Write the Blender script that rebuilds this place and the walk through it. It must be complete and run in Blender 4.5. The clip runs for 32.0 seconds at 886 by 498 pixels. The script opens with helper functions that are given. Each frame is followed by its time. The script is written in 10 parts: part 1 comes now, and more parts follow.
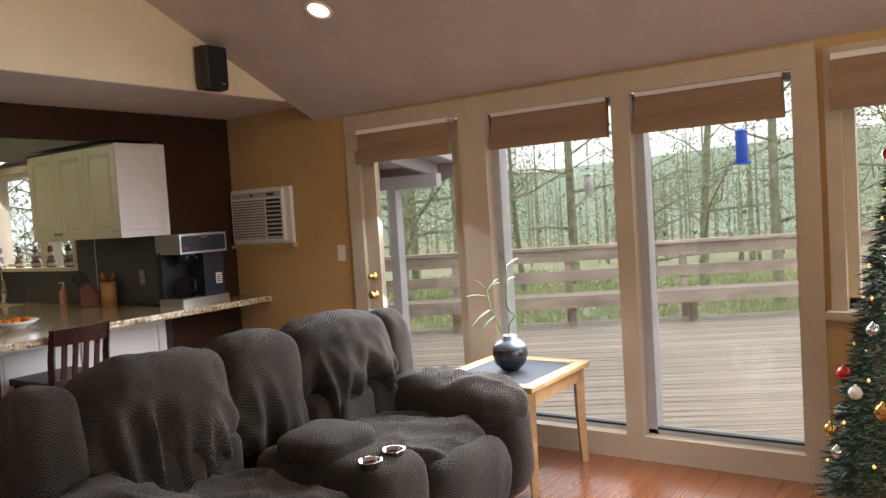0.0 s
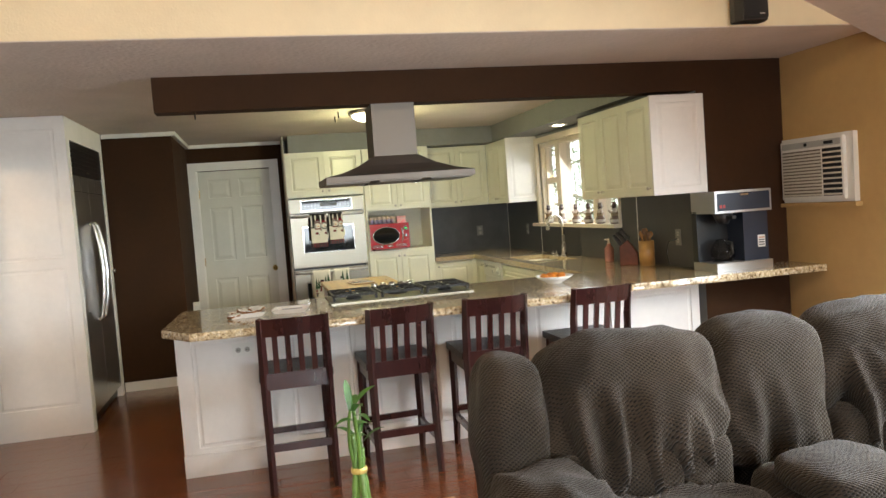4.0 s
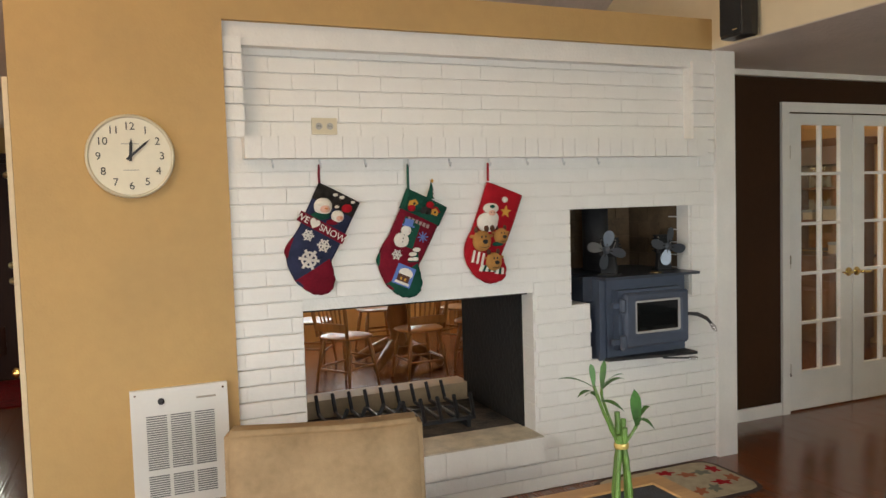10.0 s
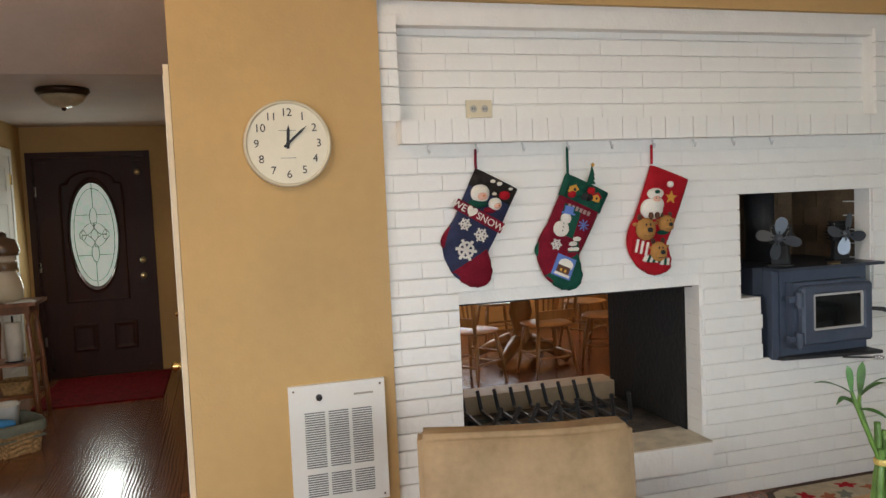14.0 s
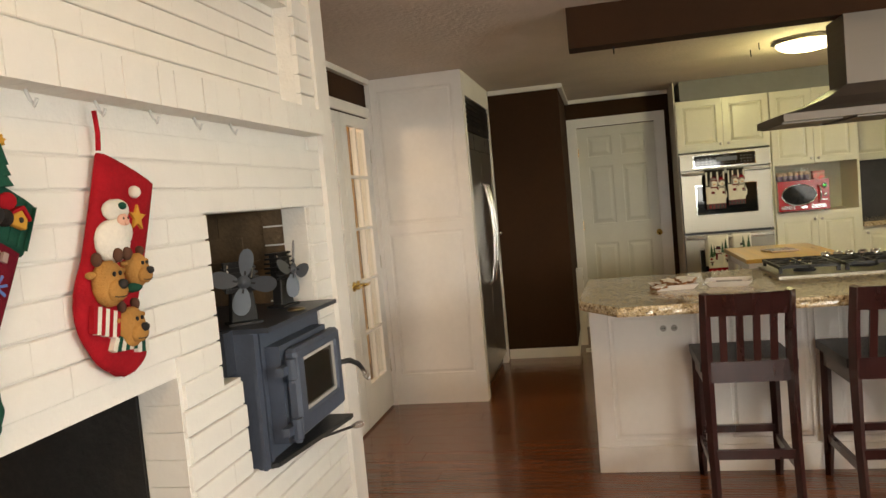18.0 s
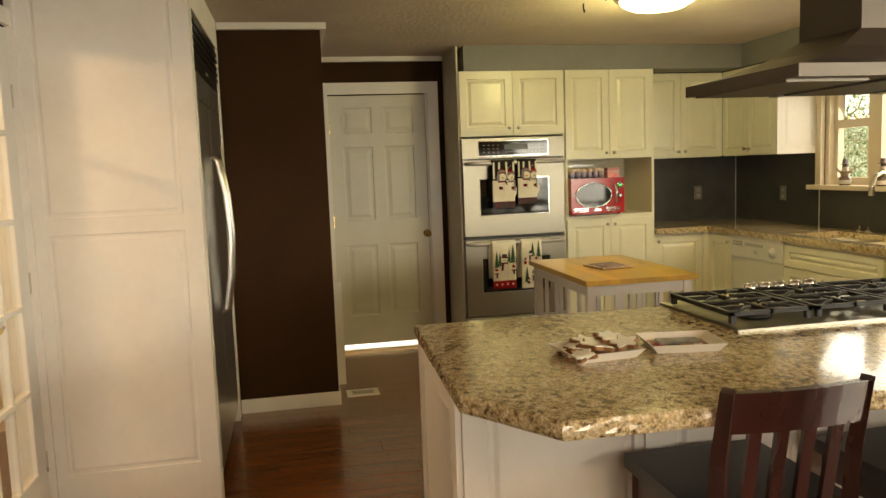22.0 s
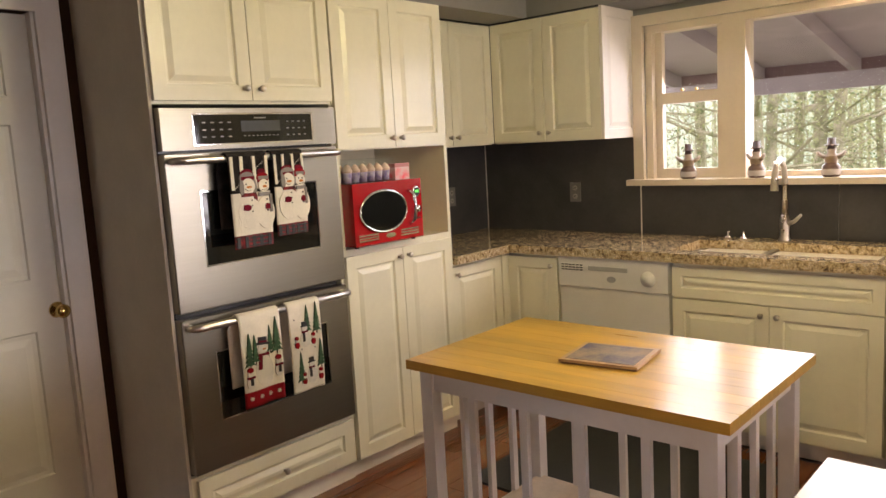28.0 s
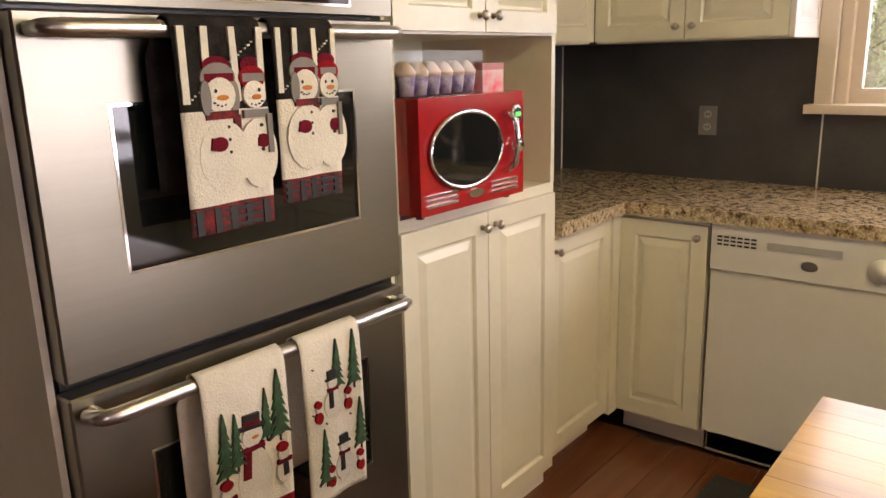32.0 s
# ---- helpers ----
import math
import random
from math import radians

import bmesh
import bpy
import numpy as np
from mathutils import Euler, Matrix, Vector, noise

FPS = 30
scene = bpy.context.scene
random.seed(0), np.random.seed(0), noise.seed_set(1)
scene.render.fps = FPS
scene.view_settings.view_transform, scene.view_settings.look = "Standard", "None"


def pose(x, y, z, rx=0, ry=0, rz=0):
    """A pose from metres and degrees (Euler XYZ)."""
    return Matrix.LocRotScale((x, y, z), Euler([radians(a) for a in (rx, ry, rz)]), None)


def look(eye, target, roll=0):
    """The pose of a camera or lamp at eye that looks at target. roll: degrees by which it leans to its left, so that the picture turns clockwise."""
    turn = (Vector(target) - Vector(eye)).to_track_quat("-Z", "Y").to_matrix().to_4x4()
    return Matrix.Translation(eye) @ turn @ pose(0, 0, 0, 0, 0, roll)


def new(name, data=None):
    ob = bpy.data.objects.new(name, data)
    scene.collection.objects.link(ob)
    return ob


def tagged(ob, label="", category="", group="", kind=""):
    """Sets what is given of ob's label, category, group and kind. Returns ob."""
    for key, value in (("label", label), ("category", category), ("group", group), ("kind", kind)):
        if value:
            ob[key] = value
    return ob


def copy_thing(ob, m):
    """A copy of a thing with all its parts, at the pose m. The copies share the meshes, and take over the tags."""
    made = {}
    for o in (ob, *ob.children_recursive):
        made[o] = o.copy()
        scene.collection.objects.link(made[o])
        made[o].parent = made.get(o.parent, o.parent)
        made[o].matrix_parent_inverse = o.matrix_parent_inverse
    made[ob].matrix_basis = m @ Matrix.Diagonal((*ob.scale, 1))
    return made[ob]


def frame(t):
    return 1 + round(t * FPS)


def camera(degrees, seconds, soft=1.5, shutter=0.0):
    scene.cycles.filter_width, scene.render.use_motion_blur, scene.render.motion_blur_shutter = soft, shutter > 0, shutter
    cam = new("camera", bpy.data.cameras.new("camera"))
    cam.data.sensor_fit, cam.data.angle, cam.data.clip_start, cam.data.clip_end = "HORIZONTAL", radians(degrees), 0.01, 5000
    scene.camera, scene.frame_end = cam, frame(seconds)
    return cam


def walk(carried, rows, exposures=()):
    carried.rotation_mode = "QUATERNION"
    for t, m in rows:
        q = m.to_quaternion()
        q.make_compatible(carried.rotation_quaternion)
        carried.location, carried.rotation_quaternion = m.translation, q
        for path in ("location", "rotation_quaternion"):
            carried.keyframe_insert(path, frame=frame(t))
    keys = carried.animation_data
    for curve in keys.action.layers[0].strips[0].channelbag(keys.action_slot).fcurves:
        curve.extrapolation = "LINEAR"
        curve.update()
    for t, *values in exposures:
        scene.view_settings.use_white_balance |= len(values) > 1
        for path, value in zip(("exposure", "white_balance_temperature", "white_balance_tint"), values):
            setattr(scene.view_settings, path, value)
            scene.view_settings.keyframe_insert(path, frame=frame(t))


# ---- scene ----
cam = camera(60.1, 32.0)
METRES, EYE, TILT, LEAN, TURN = 12.7, 1.497, 0.0, 0.0, 34.6
ROWS = [
    (0.0, 0.0, 0.0, 0.0, -0.18, -2.87, 3.56),
    (0.5, 0.0017, 0.0093, 0.0009, 8.02, -2.33, 2.86),
    (1.0, 0.0024, 0.0137, 0.0005, 14.77, -2.26, 2.97),
    (1.5, 0.0007, 0.0133, 0.0009, 19.62, -2.22, 3.26),
    (2.0, -0.0029, 0.0093, 0.0012, 23.74, -1.78, 3.7),
    (2.5, -0.0047, 0.0125, 0.0015, 30.91, -1.35, 4.29),
    (3.0, -0.0003, 0.0228, 0.0008, 38.99, -1.66, 3.92),
    (3.5, 0.0053, 0.0342, -0.0006, 41.07, -2.8, 4.45),
    (5.5, 0.0205, 0.1053, -0.0012, 48.56, -4.32, 1.45),
    (6.0, 0.0206, 0.125, -0.0002, 55.16, -5.08, 2.21),
    (6.5, 0.028, 0.1446, -0.0006, 64.21, -6.14, 1.93),
    (7.0, 0.0289, 0.1612, -0.0009, 68.94, -6.51, 2.08),
    (7.5, 0.0251, 0.175, 0.0002, 74.11, -5.5, 1.6),
    (8.0, 0.0284, 0.1855, 0.0001, 89.22, -4.92, 2.99),
    (8.5, 0.0332, 0.1902, 0.0014, 95.41, -4.57, 5.03),
    (9.0, 0.0437, 0.1898, 0.001, 102.28, -4.29, 3.64),
    (9.5, 0.0524, 0.1931, 0.0012, 112.11, -4.1, 2.97),
    (10.0, 0.0544, 0.2002, 0.0022, 122.66, -3.41, 1.75),
    (10.5, 0.0581, 0.2031, 0.0021, 131.05, -3.36, 1.95),
    (11.0, 0.0629, 0.2022, 0.0027, 136.57, -3.09, 2.02),
    (11.5, 0.0659, 0.2011, 0.0029, 140.63, -2.82, 1.61),
    (12.0, 0.0653, 0.2002, 0.0026, 143.13, -2.71, 1.28),
    (12.5, 0.0636, 0.1995, 0.0022, 144.13, -2.89, 1.18),
    (13.0, 0.0612, 0.1975, 0.0013, 144.21, -3.31, 1.19),
    (13.5, 0.0591, 0.1856, -0.0004, 140.06, -3.89, 1.6),
    (14.0, 0.0552, 0.1703, 0.0004, 129.27, -3.57, 2.53),
    (14.5, 0.0446, 0.1531, -0.0013, 120.83, -3.3, 2.61),
    (16.5, -0.0066, 0.0855, -0.0022, 90.48, -4.05, 3.9),
    (17.0, -0.0226, 0.0685, -0.0027, 79.57, -3.53, 6.58),
    (17.5, -0.0381, 0.0592, -0.0042, 72.55, -4.14, 6.4),
    (18.0, -0.0601, 0.0546, -0.0036, 66.93, -3.7, 5.19),
    (18.5, -0.0788, 0.0472, -0.0039, 60.51, -3.94, 5.53),
    (19.0, -0.0965, 0.0462, -0.005, 55.52, -5.18, 4.93),
    (19.5, -0.1162, 0.0523, -0.0041, 54.15, -4.73, 2.69),
    (20.0, -0.1359, 0.0582, -0.0038, 52.47, -4.33, 2.19),
    (20.5, -0.1536, 0.0673, -0.0037, 51.13, -4.74, 1.92),
    (21.0, -0.1714, 0.0828, -0.0032, 50.19, -5.24, 1.49),
    (21.5, -0.1888, 0.0952, -0.0042, 48.25, -5.66, 1.11),
    (22.0, -0.2058, 0.1074, -0.0032, 44.23, -6.09, 2.14),
    (22.5, -0.2203, 0.1227, -0.0033, 48.53, -5.89, 1.49),
    (23.0, -0.2354, 0.1372, -0.0039, 54.56, -5.86, 1.92),
    (23.5, -0.2534, 0.1507, -0.0036, 56.03, -6.67, 2.86),
    (24.0, -0.2721, 0.1672, -0.0049, 54.22, -7.35, 2.84),
    (24.5, -0.2915, 0.1775, -0.006, 52.64, -7.68, 2.93),
    (25.0, -0.3114, 0.1822, -0.0067, 47.47, -8.03, 5.35),
    (25.5, -0.3319, 0.1913, -0.0073, 37.98, -7.06, 5.78),
    (26.0, -0.3524, 0.1977, -0.0041, 31.4, -6.16, 4.31),
    (26.5, -0.3723, 0.205, -0.0032, 22.09, -6.63, 3.81),
    (28.5, -0.4173, 0.2472, 0.0011, 5.61, -7.48, 3.02),
    (29.0, -0.4178, 0.2633, 0.006, 10.36, -5.22, 2.28),
    (29.5, -0.4217, 0.2773, 0.0061, 12.05, -4.41, 2.78),
    (30.0, -0.4282, 0.2928, 0.0059, 10.6, -4.06, 2.91),
    (30.5, -0.4318, 0.309, 0.0054, 8.69, -3.87, 1.94),
    (31.0, -0.4352, 0.328, 0.0034, 6.24, -4.97, 0.61),
    (31.5, -0.4463, 0.3415, -0.001, 4.65, -8.23, 0.84),
    (32.0, -0.4568, 0.3527, -0.0065, 4.21, -13.86, 1.43),
]
walk(cam, [(t, pose(0, 0, EYE, TILT, LEAN, TURN) @ pose(METRES * x, METRES * y, METRES * z, 90 + pitch, roll, yaw)) for t, x, y, z, yaw, pitch, roll in ROWS],
     [(0.0, -1.07, 6850, 17), (1.0, -0.90, 7500, 24), (2.0, -0.35, 6800, 13), (3.0, -0.07, 6550, 10), (6.0, -0.10, 7750, 10), (8.0, -0.22, 6600, 11), (9.0, -0.44, 7500, 11), (10.0, -1.02, 7200, 11), (11.0, -1.02, 7200, 11), (12.0, -1.12, 7400, 13), (14.0, -1.05, 6700, 11), (17.0, -0.70, 8200, 12), (18.0, -0.57, 8400, 13), (20.0, -0.37, 8800, 16), (22.0, -0.35, 10350, 11), (23.0, -0.34, 8250, 9), (24.0, -0.18, 8500, 9), (25.0, 0.05, 7750, 11), (26.0, 0.24, 7650, 16), (29.0, -0.14, 7450, 34), (30.0, -0.04, 7200, 34), (31.0, -0.22, 7000, 36), (32.0, 0.05, 7400, 34)])

# exposure follows the carried camera's own automatic changes
# ---- world and light ----
world = bpy.data.worlds.new("overcast_sky")
scene.world = world
world.use_nodes = True
wn = world.node_tree.nodes
wl = world.node_tree.links
sky = wn.new("ShaderNodeTexSky")
sky.sky_type = "NISHITA"
sky.sun_disc = False
sky.sun_elevation = radians(28)
sky.sun_rotation = radians(20)
sky.air_density = 1.0
sky.dust_density = 6.0
wn["Background"].inputs[1].default_value = 0.15
cloud = wn.new("ShaderNodeMix")
cloud.data_type = "RGBA"
cloud.inputs[0].default_value = 0.65
cloud.inputs[7].default_value = (36.0, 38.0, 41.0, 1)
wl.new(sky.outputs[0], cloud.inputs[6])
wl.new(cloud.outputs[2], wn["Background"].inputs[0])
sun_data = bpy.data.lights.new("sun", "SUN")
sun_data.energy, sun_data.angle, sun_data.color = 1.5, radians(14), (1.0, 0.95, 0.88)
sun = new("sun", sun_data)
sun.matrix_world = look((0, 0, 0), (-0.25, -0.85, -0.6))


def area_lamp(name, m, sx, sy, watts, colour, spread=180):
    d = bpy.data.lights.new(name, "AREA")
    d.shape, d.size, d.size_y, d.energy, d.color, d.spread = "RECTANGLE", sx, sy, watts, colour, radians(spread)
    o = new(name, d)
    o.matrix_world = m
    return o


def spot_lamp(name, p, watts, colour, angle=120, radius=0.05):
    d = bpy.data.lights.new(name, "SPOT")
    d.energy, d.color, d.spot_size, d.spot_blend, d.shadow_soft_size = watts, colour, radians(angle), 0.6, radius
    o = new(name, d)
    o.matrix_world = look(p, (p[0], p[1], p[2] - 1))
    return o


WARM = (1.0, 0.72, 0.42)
DAY = (0.78, 0.89, 1.0)
area_lamp("skylight_patio", look((-2.1, 3.90, 1.60), (-2.4, 1.9, -0.1)), 2.8, 0.55, 135, DAY, 155)
area_lamp("skylight_patio_low", look((-2.1, 3.90, 1.05), (-2.4, 1.9, -0.7)), 2.8, 0.55, 80, DAY, 155)
area_lamp("skylight_window", look((0.85, 3.92, 1.4), (0.6, 1.8, -0.2)), 2.6, 0.8, 85, DAY, 150)
# lamp in an unseen window, added to brighten the east-facing fronts
area_lamp("added_skylight_east", look((2.95, 1.6, 1.4), (-1.0, 1.6, -0.1)), 2.6, 1.3, 115, DAY, 130)
area_lamp("skylight_kitchen", look((-7.25, 3.72, 1.65), (-7.1, 1.6, 0.2)), 1.4, 0.8, 24, DAY, 150)

area_lamp("skylight_dining", look((-3.05, -6.3, 1.45), (-3.05, 0, 0.6)), 2.2, 1.3, 110, DAY)

# ---- materials ----
MATS = {}


def mat(name, colour, rough=0.6, metal=0.0, vary=0.06, scale=6.0, bump=0.0, bscale=60.0, spec=0.5, coat=0.0, hue=0.0, rand=0.0, stretch=(1, 1, 1), dark=None, emit=None, estr=0.0):
    """A surface: colour varied at two scales, and fine relief."""
    if name in MATS:
        return MATS[name]
    m = bpy.data.materials.new(name)
    m.use_nodes = True
    n, l = m.node_tree.nodes, m.node_tree.links
    b = n["Principled BSDF"]
    b.inputs["Roughness"].default_value = rough
    b.inputs["Metallic"].default_value = metal
    b.inputs["Specular IOR Level"].default_value = spec
    b.inputs["Coat Weight"].default_value = coat
    b.inputs["Coat Roughness"].default_value = 0.12
    tc = n.new("ShaderNodeTexCoord")
    mp = n.new("ShaderNodeMapping")
    mp.inputs["Scale"].default_value = stretch
    l.new(tc.outputs["Object"], mp.inputs[0])
    a = n.new("ShaderNodeTexNoise")
    a.inputs["Scale"].default_value = scale
    a.inputs["Detail"].default_value = 5
    c = n.new("ShaderNodeTexNoise")
    c.inputs["Scale"].default_value = scale * 9
    c.inputs["Detail"].default_value = 3
    l.new(mp.outputs[0], a.inputs[0])
    l.new(mp.outputs[0], c.inputs[0])
    mx = n.new("ShaderNodeMath")
    mx.operation = "MULTIPLY_ADD"
    mx.inputs[1].default_value = 0.35
    l.new(c.outputs[0], mx.inputs[0])
    l.new(a.outputs[0], mx.inputs[2])
    ramp = n.new("ShaderNodeValToRGB")
    lo = [max(0.0, v * (1 - vary * 2.2)) for v in colour] if dark is None else list(dark)
    hi = [min(1.0, v * (1 + vary)) for v in colour]
    ramp.color_ramp.elements[0].position, ramp.color_ramp.elements[1].position = 0.45, 0.9
    ramp.color_ramp.elements[0].color, ramp.color_ramp.elements[1].color = (*lo, 1), (*hi, 1)
    l.new(mx.outputs[0], ramp.inputs[0])
    out = ramp.outputs[0]
    if rand or hue:
        oi = n.new("ShaderNodeObjectInfo")
        hs = n.new("ShaderNodeHueSaturation")
        mr = n.new("ShaderNodeMapRange")
        mr.inputs["To Min"].default_value, mr.inputs["To Max"].default_value = 1 - rand, 1 + rand
        l.new(oi.outputs["Random"], mr.inputs[0])
        l.new(mr.outputs[0], hs.inputs["Value"])
        l.new(out, hs.inputs["Color"])
        out = hs.outputs[0]
    l.new(out, b.inputs["Base Color"])
    rr = n.new("ShaderNodeMapRange")
    rr.inputs["To Min"].default_value, rr.inputs["To Max"].default_value = max(0.02, rough * 0.8), min(1.0, rough * 1.2)
    l.new(a.outputs[0], rr.inputs[0])
    l.new(rr.outputs[0], b.inputs["Roughness"])
    if bump:
        t = n.new("ShaderNodeTexNoise")
        t.inputs["Scale"].default_value = bscale
        t.inputs["Detail"].default_value = 4
        l.new(mp.outputs[0], t.inputs[0])
        bp = n.new("ShaderNodeBump")
        bp.inputs["Strength"].default_value = bump
        bp.inputs["Distance"].default_value = 0.01
        l.new(t.outputs[0], bp.inputs["Height"])
        l.new(bp.outputs[0], b.inputs["Normal"])
    if emit:
        b.inputs["Emission Color"].default_value = (*emit, 1)
        b.inputs["Emission Strength"].default_value = estr
    MATS[name] = m
    return m


def glass_mat(name, tint=(1, 1, 1), rough=0.0):
    m = bpy.data.materials.new(name)
    m.use_nodes = True
    n, l = m.node_tree.nodes, m.node_tree.links
    n.remove(n["Principled BSDF"])
    lw, pw, fr = n.new("ShaderNodeLayerWeight"), n.new("ShaderNodeMath"), n.new("ShaderNodeMath")
    lw.inputs[0].default_value = 0.5
    pw.operation, fr.operation = "POWER", "MULTIPLY_ADD"
    pw.inputs[1].default_value, fr.inputs[1].default_value, fr.inputs[2].default_value = 5.0, 0.9, 0.035
    l.new(lw.outputs["Facing"], pw.inputs[0])
    l.new(pw.outputs[0], fr.inputs[0])
    tr = n.new("ShaderNodeBsdfTransparent")
    tr.inputs[0].default_value = (*tint, 1)
    gl = n.new("ShaderNodeBsdfGlossy")
    gl.inputs["Roughness"].default_value = rough
    mi = n.new("ShaderNodeMixShader")
    l.new(fr.outputs[0], mi.inputs[0])
    l.new(tr.outputs[0], mi.inputs[1])
    l.new(gl.outputs[0], mi.inputs[2])
    l.new(mi.outputs[0], n["Material Output"].inputs[0])
    return m


GLASS = glass_mat("clear_glass", (0.96, 0.98, 0.97))
WALL_TAN = mat("tan_wall_paint", (0.51, 0.325, 0.13), 0.75, vary=0.05, scale=2.0, bump=0.12, bscale=90)
WALL_CREAM = mat("cream_wall_paint", (0.74, 0.62, 0.42), 0.75, vary=0.03, scale=2.0, bump=0.1, bscale=90)
WALL_BROWN = mat("dark_brown_wall_paint", (0.046, 0.021, 0.010), 0.9, vary=0.08, scale=3.0, bump=0.1, bscale=110, spec=0.15)
WALL_GREY = mat("grey_green_soffit_paint", (0.25, 0.245, 0.235), 0.7, vary=0.05, scale=3.0, bump=0.08)
WALL_ORANGE = mat("warm_orange_wall_paint", (0.72, 0.45, 0.19), 0.75, vary=0.04, scale=2.0, bump=0.1)
WALL_STAIR = mat("blue_grey_stair_wall", (0.22, 0.25, 0.26), 0.75, vary=0.05, bump=0.08)
CEILING = mat("textured_ceiling_paint", (0.62, 0.53, 0.47), 0.85, vary=0.04, scale=3.0, bump=0.55, bscale=32)
WHITE_TRIM = mat("white_trim_paint", (0.78, 0.75, 0.70), 0.38, vary=0.03, scale=5)
CAB = mat("cream_cabinet_lacquer", (0.78, 0.75, 0.60), 0.32, vary=0.03, scale=4, coat=0.15)
CAB_PINK = mat("white_panel_lacquer", (0.78, 0.74, 0.70), 0.6, vary=0.03, scale=3, spec=0.25)
DOOR_PAINT = mat("off_white_door_paint", (0.66, 0.64, 0.56), 0.4, vary=0.03, scale=4)
BRICK_W = mat("white_painted_brick", (0.79, 0.77, 0.72), 0.55, vary=0.012, scale=9, bump=0.35, bscale=45, rand=0.008)
MORTAR_W = mat("white_painted_mortar", (0.78, 0.76, 0.71), 0.6, vary=0.02, scale=14, bump=0.4, bscale=70)
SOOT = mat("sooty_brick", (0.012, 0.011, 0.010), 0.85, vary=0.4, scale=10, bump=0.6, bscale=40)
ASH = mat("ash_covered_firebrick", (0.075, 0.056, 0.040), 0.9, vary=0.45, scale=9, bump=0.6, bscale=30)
FIREBRICK = mat("bare_brown_brick", (0.15, 0.095, 0.052), 0.85, vary=0.2, scale=8, bump=0.4, rand=0.2)
STEEL = mat("brushed_steel", (0.31, 0.285, 0.235), 0.32, 1.0, vary=0.02, scale=3, bump=0.012, bscale=60, stretch=(1, 1, 30))
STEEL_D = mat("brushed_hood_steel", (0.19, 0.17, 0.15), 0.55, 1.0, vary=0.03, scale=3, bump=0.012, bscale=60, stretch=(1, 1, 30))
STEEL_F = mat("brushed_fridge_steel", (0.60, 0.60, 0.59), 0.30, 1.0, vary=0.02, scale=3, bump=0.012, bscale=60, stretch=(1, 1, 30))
STEEL_H = mat("satin_steel_bar", (0.62, 0.60, 0.57), 0.3, 1.0, vary=0.02)
CHROME = mat("chrome", (0.75, 0.75, 0.76), 0.1, 1.0, vary=0.02)
NICKEL = mat("satin_nickel", (0.55, 0.51, 0.45), 0.28, 1.0, vary=0.03)
BRASS = mat("polished_brass", (0.72, 0.50, 0.18), 0.18, 1.0, vary=0.03)
BLACK = mat("black_enamel", (0.012, 0.012, 0.013), 0.3, vary=0.1)
BLACK_GLASS = mat("black_oven_glass", (0.008, 0.009, 0.009), 0.05, vary=0.1, spec=0.6)
IRON = mat("matt_cast_iron", (0.018, 0.018, 0.02), 0.55, vary=0.2, bump=0.3, bscale=120)
STOVE = mat("slate_blue_stove_paint", (0.058, 0.076, 0.112), 0.5, vary=0.1, scale=5, bump=0.15, bscale=150)
BACKSPLASH = mat("dark_grey_backsplash", (0.060, 0.058, 0.058), 0.35, vary=0.12, scale=6, bump=0.05)
CHAIRWOOD = mat("dark_mahogany_stain", (0.035, 0.009, 0.008), 0.28, vary=0.25, scale=8, coat=0.3, stretch=(1, 1, 0.2))
CHAIRSEAT = mat("dark_grey_leather", (0.022, 0.020, 0.022), 0.38, vary=0.15, scale=20, bump=0.15, bscale=200)
OAK = mat("honey_oak", (0.42, 0.20, 0.065), 0.35, vary=0.22, scale=6, coat=0.2, stretch=(1, 1, 0.15))
OAK_T = mat("light_oak", (0.50, 0.29, 0.12), 0.4, vary=0.18, scale=6, coat=0.15, stretch=(0.2, 1, 1))
BUTCHER = mat("yellow_butcher_block", (0.62, 0.36, 0.07), 0.3, vary=0.12, scale=5, coat=0.3, stretch=(0.25, 2, 1), rand=0.1)
SUEDE = mat("tan_suede", (0.30, 0.205, 0.115), 0.95, vary=0.14, scale=5, bump=0.1, bscale=200, spec=0.1)
PLASTIC_W = mat("white_plastic", (0.74, 0.72, 0.67), 0.4, vary=0.02)
RED_ENAMEL = mat("glossy_red_enamel", (0.44, 0.009, 0.014), 0.15, vary=0.05, coat=0.5)
BLIND = mat("brown_woven_blind", (0.30, 0.19, 0.115), 0.85, vary=0.12, scale=14, bump=0.3, bscale=140, stretch=(0.1, 1, 1))
DARKDOOR = mat("dark_mahogany_door", (0.040, 0.011, 0.007), 0.5, vary=0.2, scale=6, spec=0.3, stretch=(1, 1, 0.15))
CARPET = mat("tan_stair_carpet", (0.20, 0.14, 0.075), 1.0, vary=0.2, scale=30, bump=0.8, bscale=250, spec=0.1)
REDMAT = mat("red_door_mat", (0.16, 0.008, 0.010), 1.0, vary=0.3, scale=30, bump=0.6, bscale=250, spec=0.1)
BLACKMAT = mat("black_rubber_mat", (0.016, 0.017, 0.019), 0.7, vary=0.2, scale=20, bump=0.3, bscale=150)


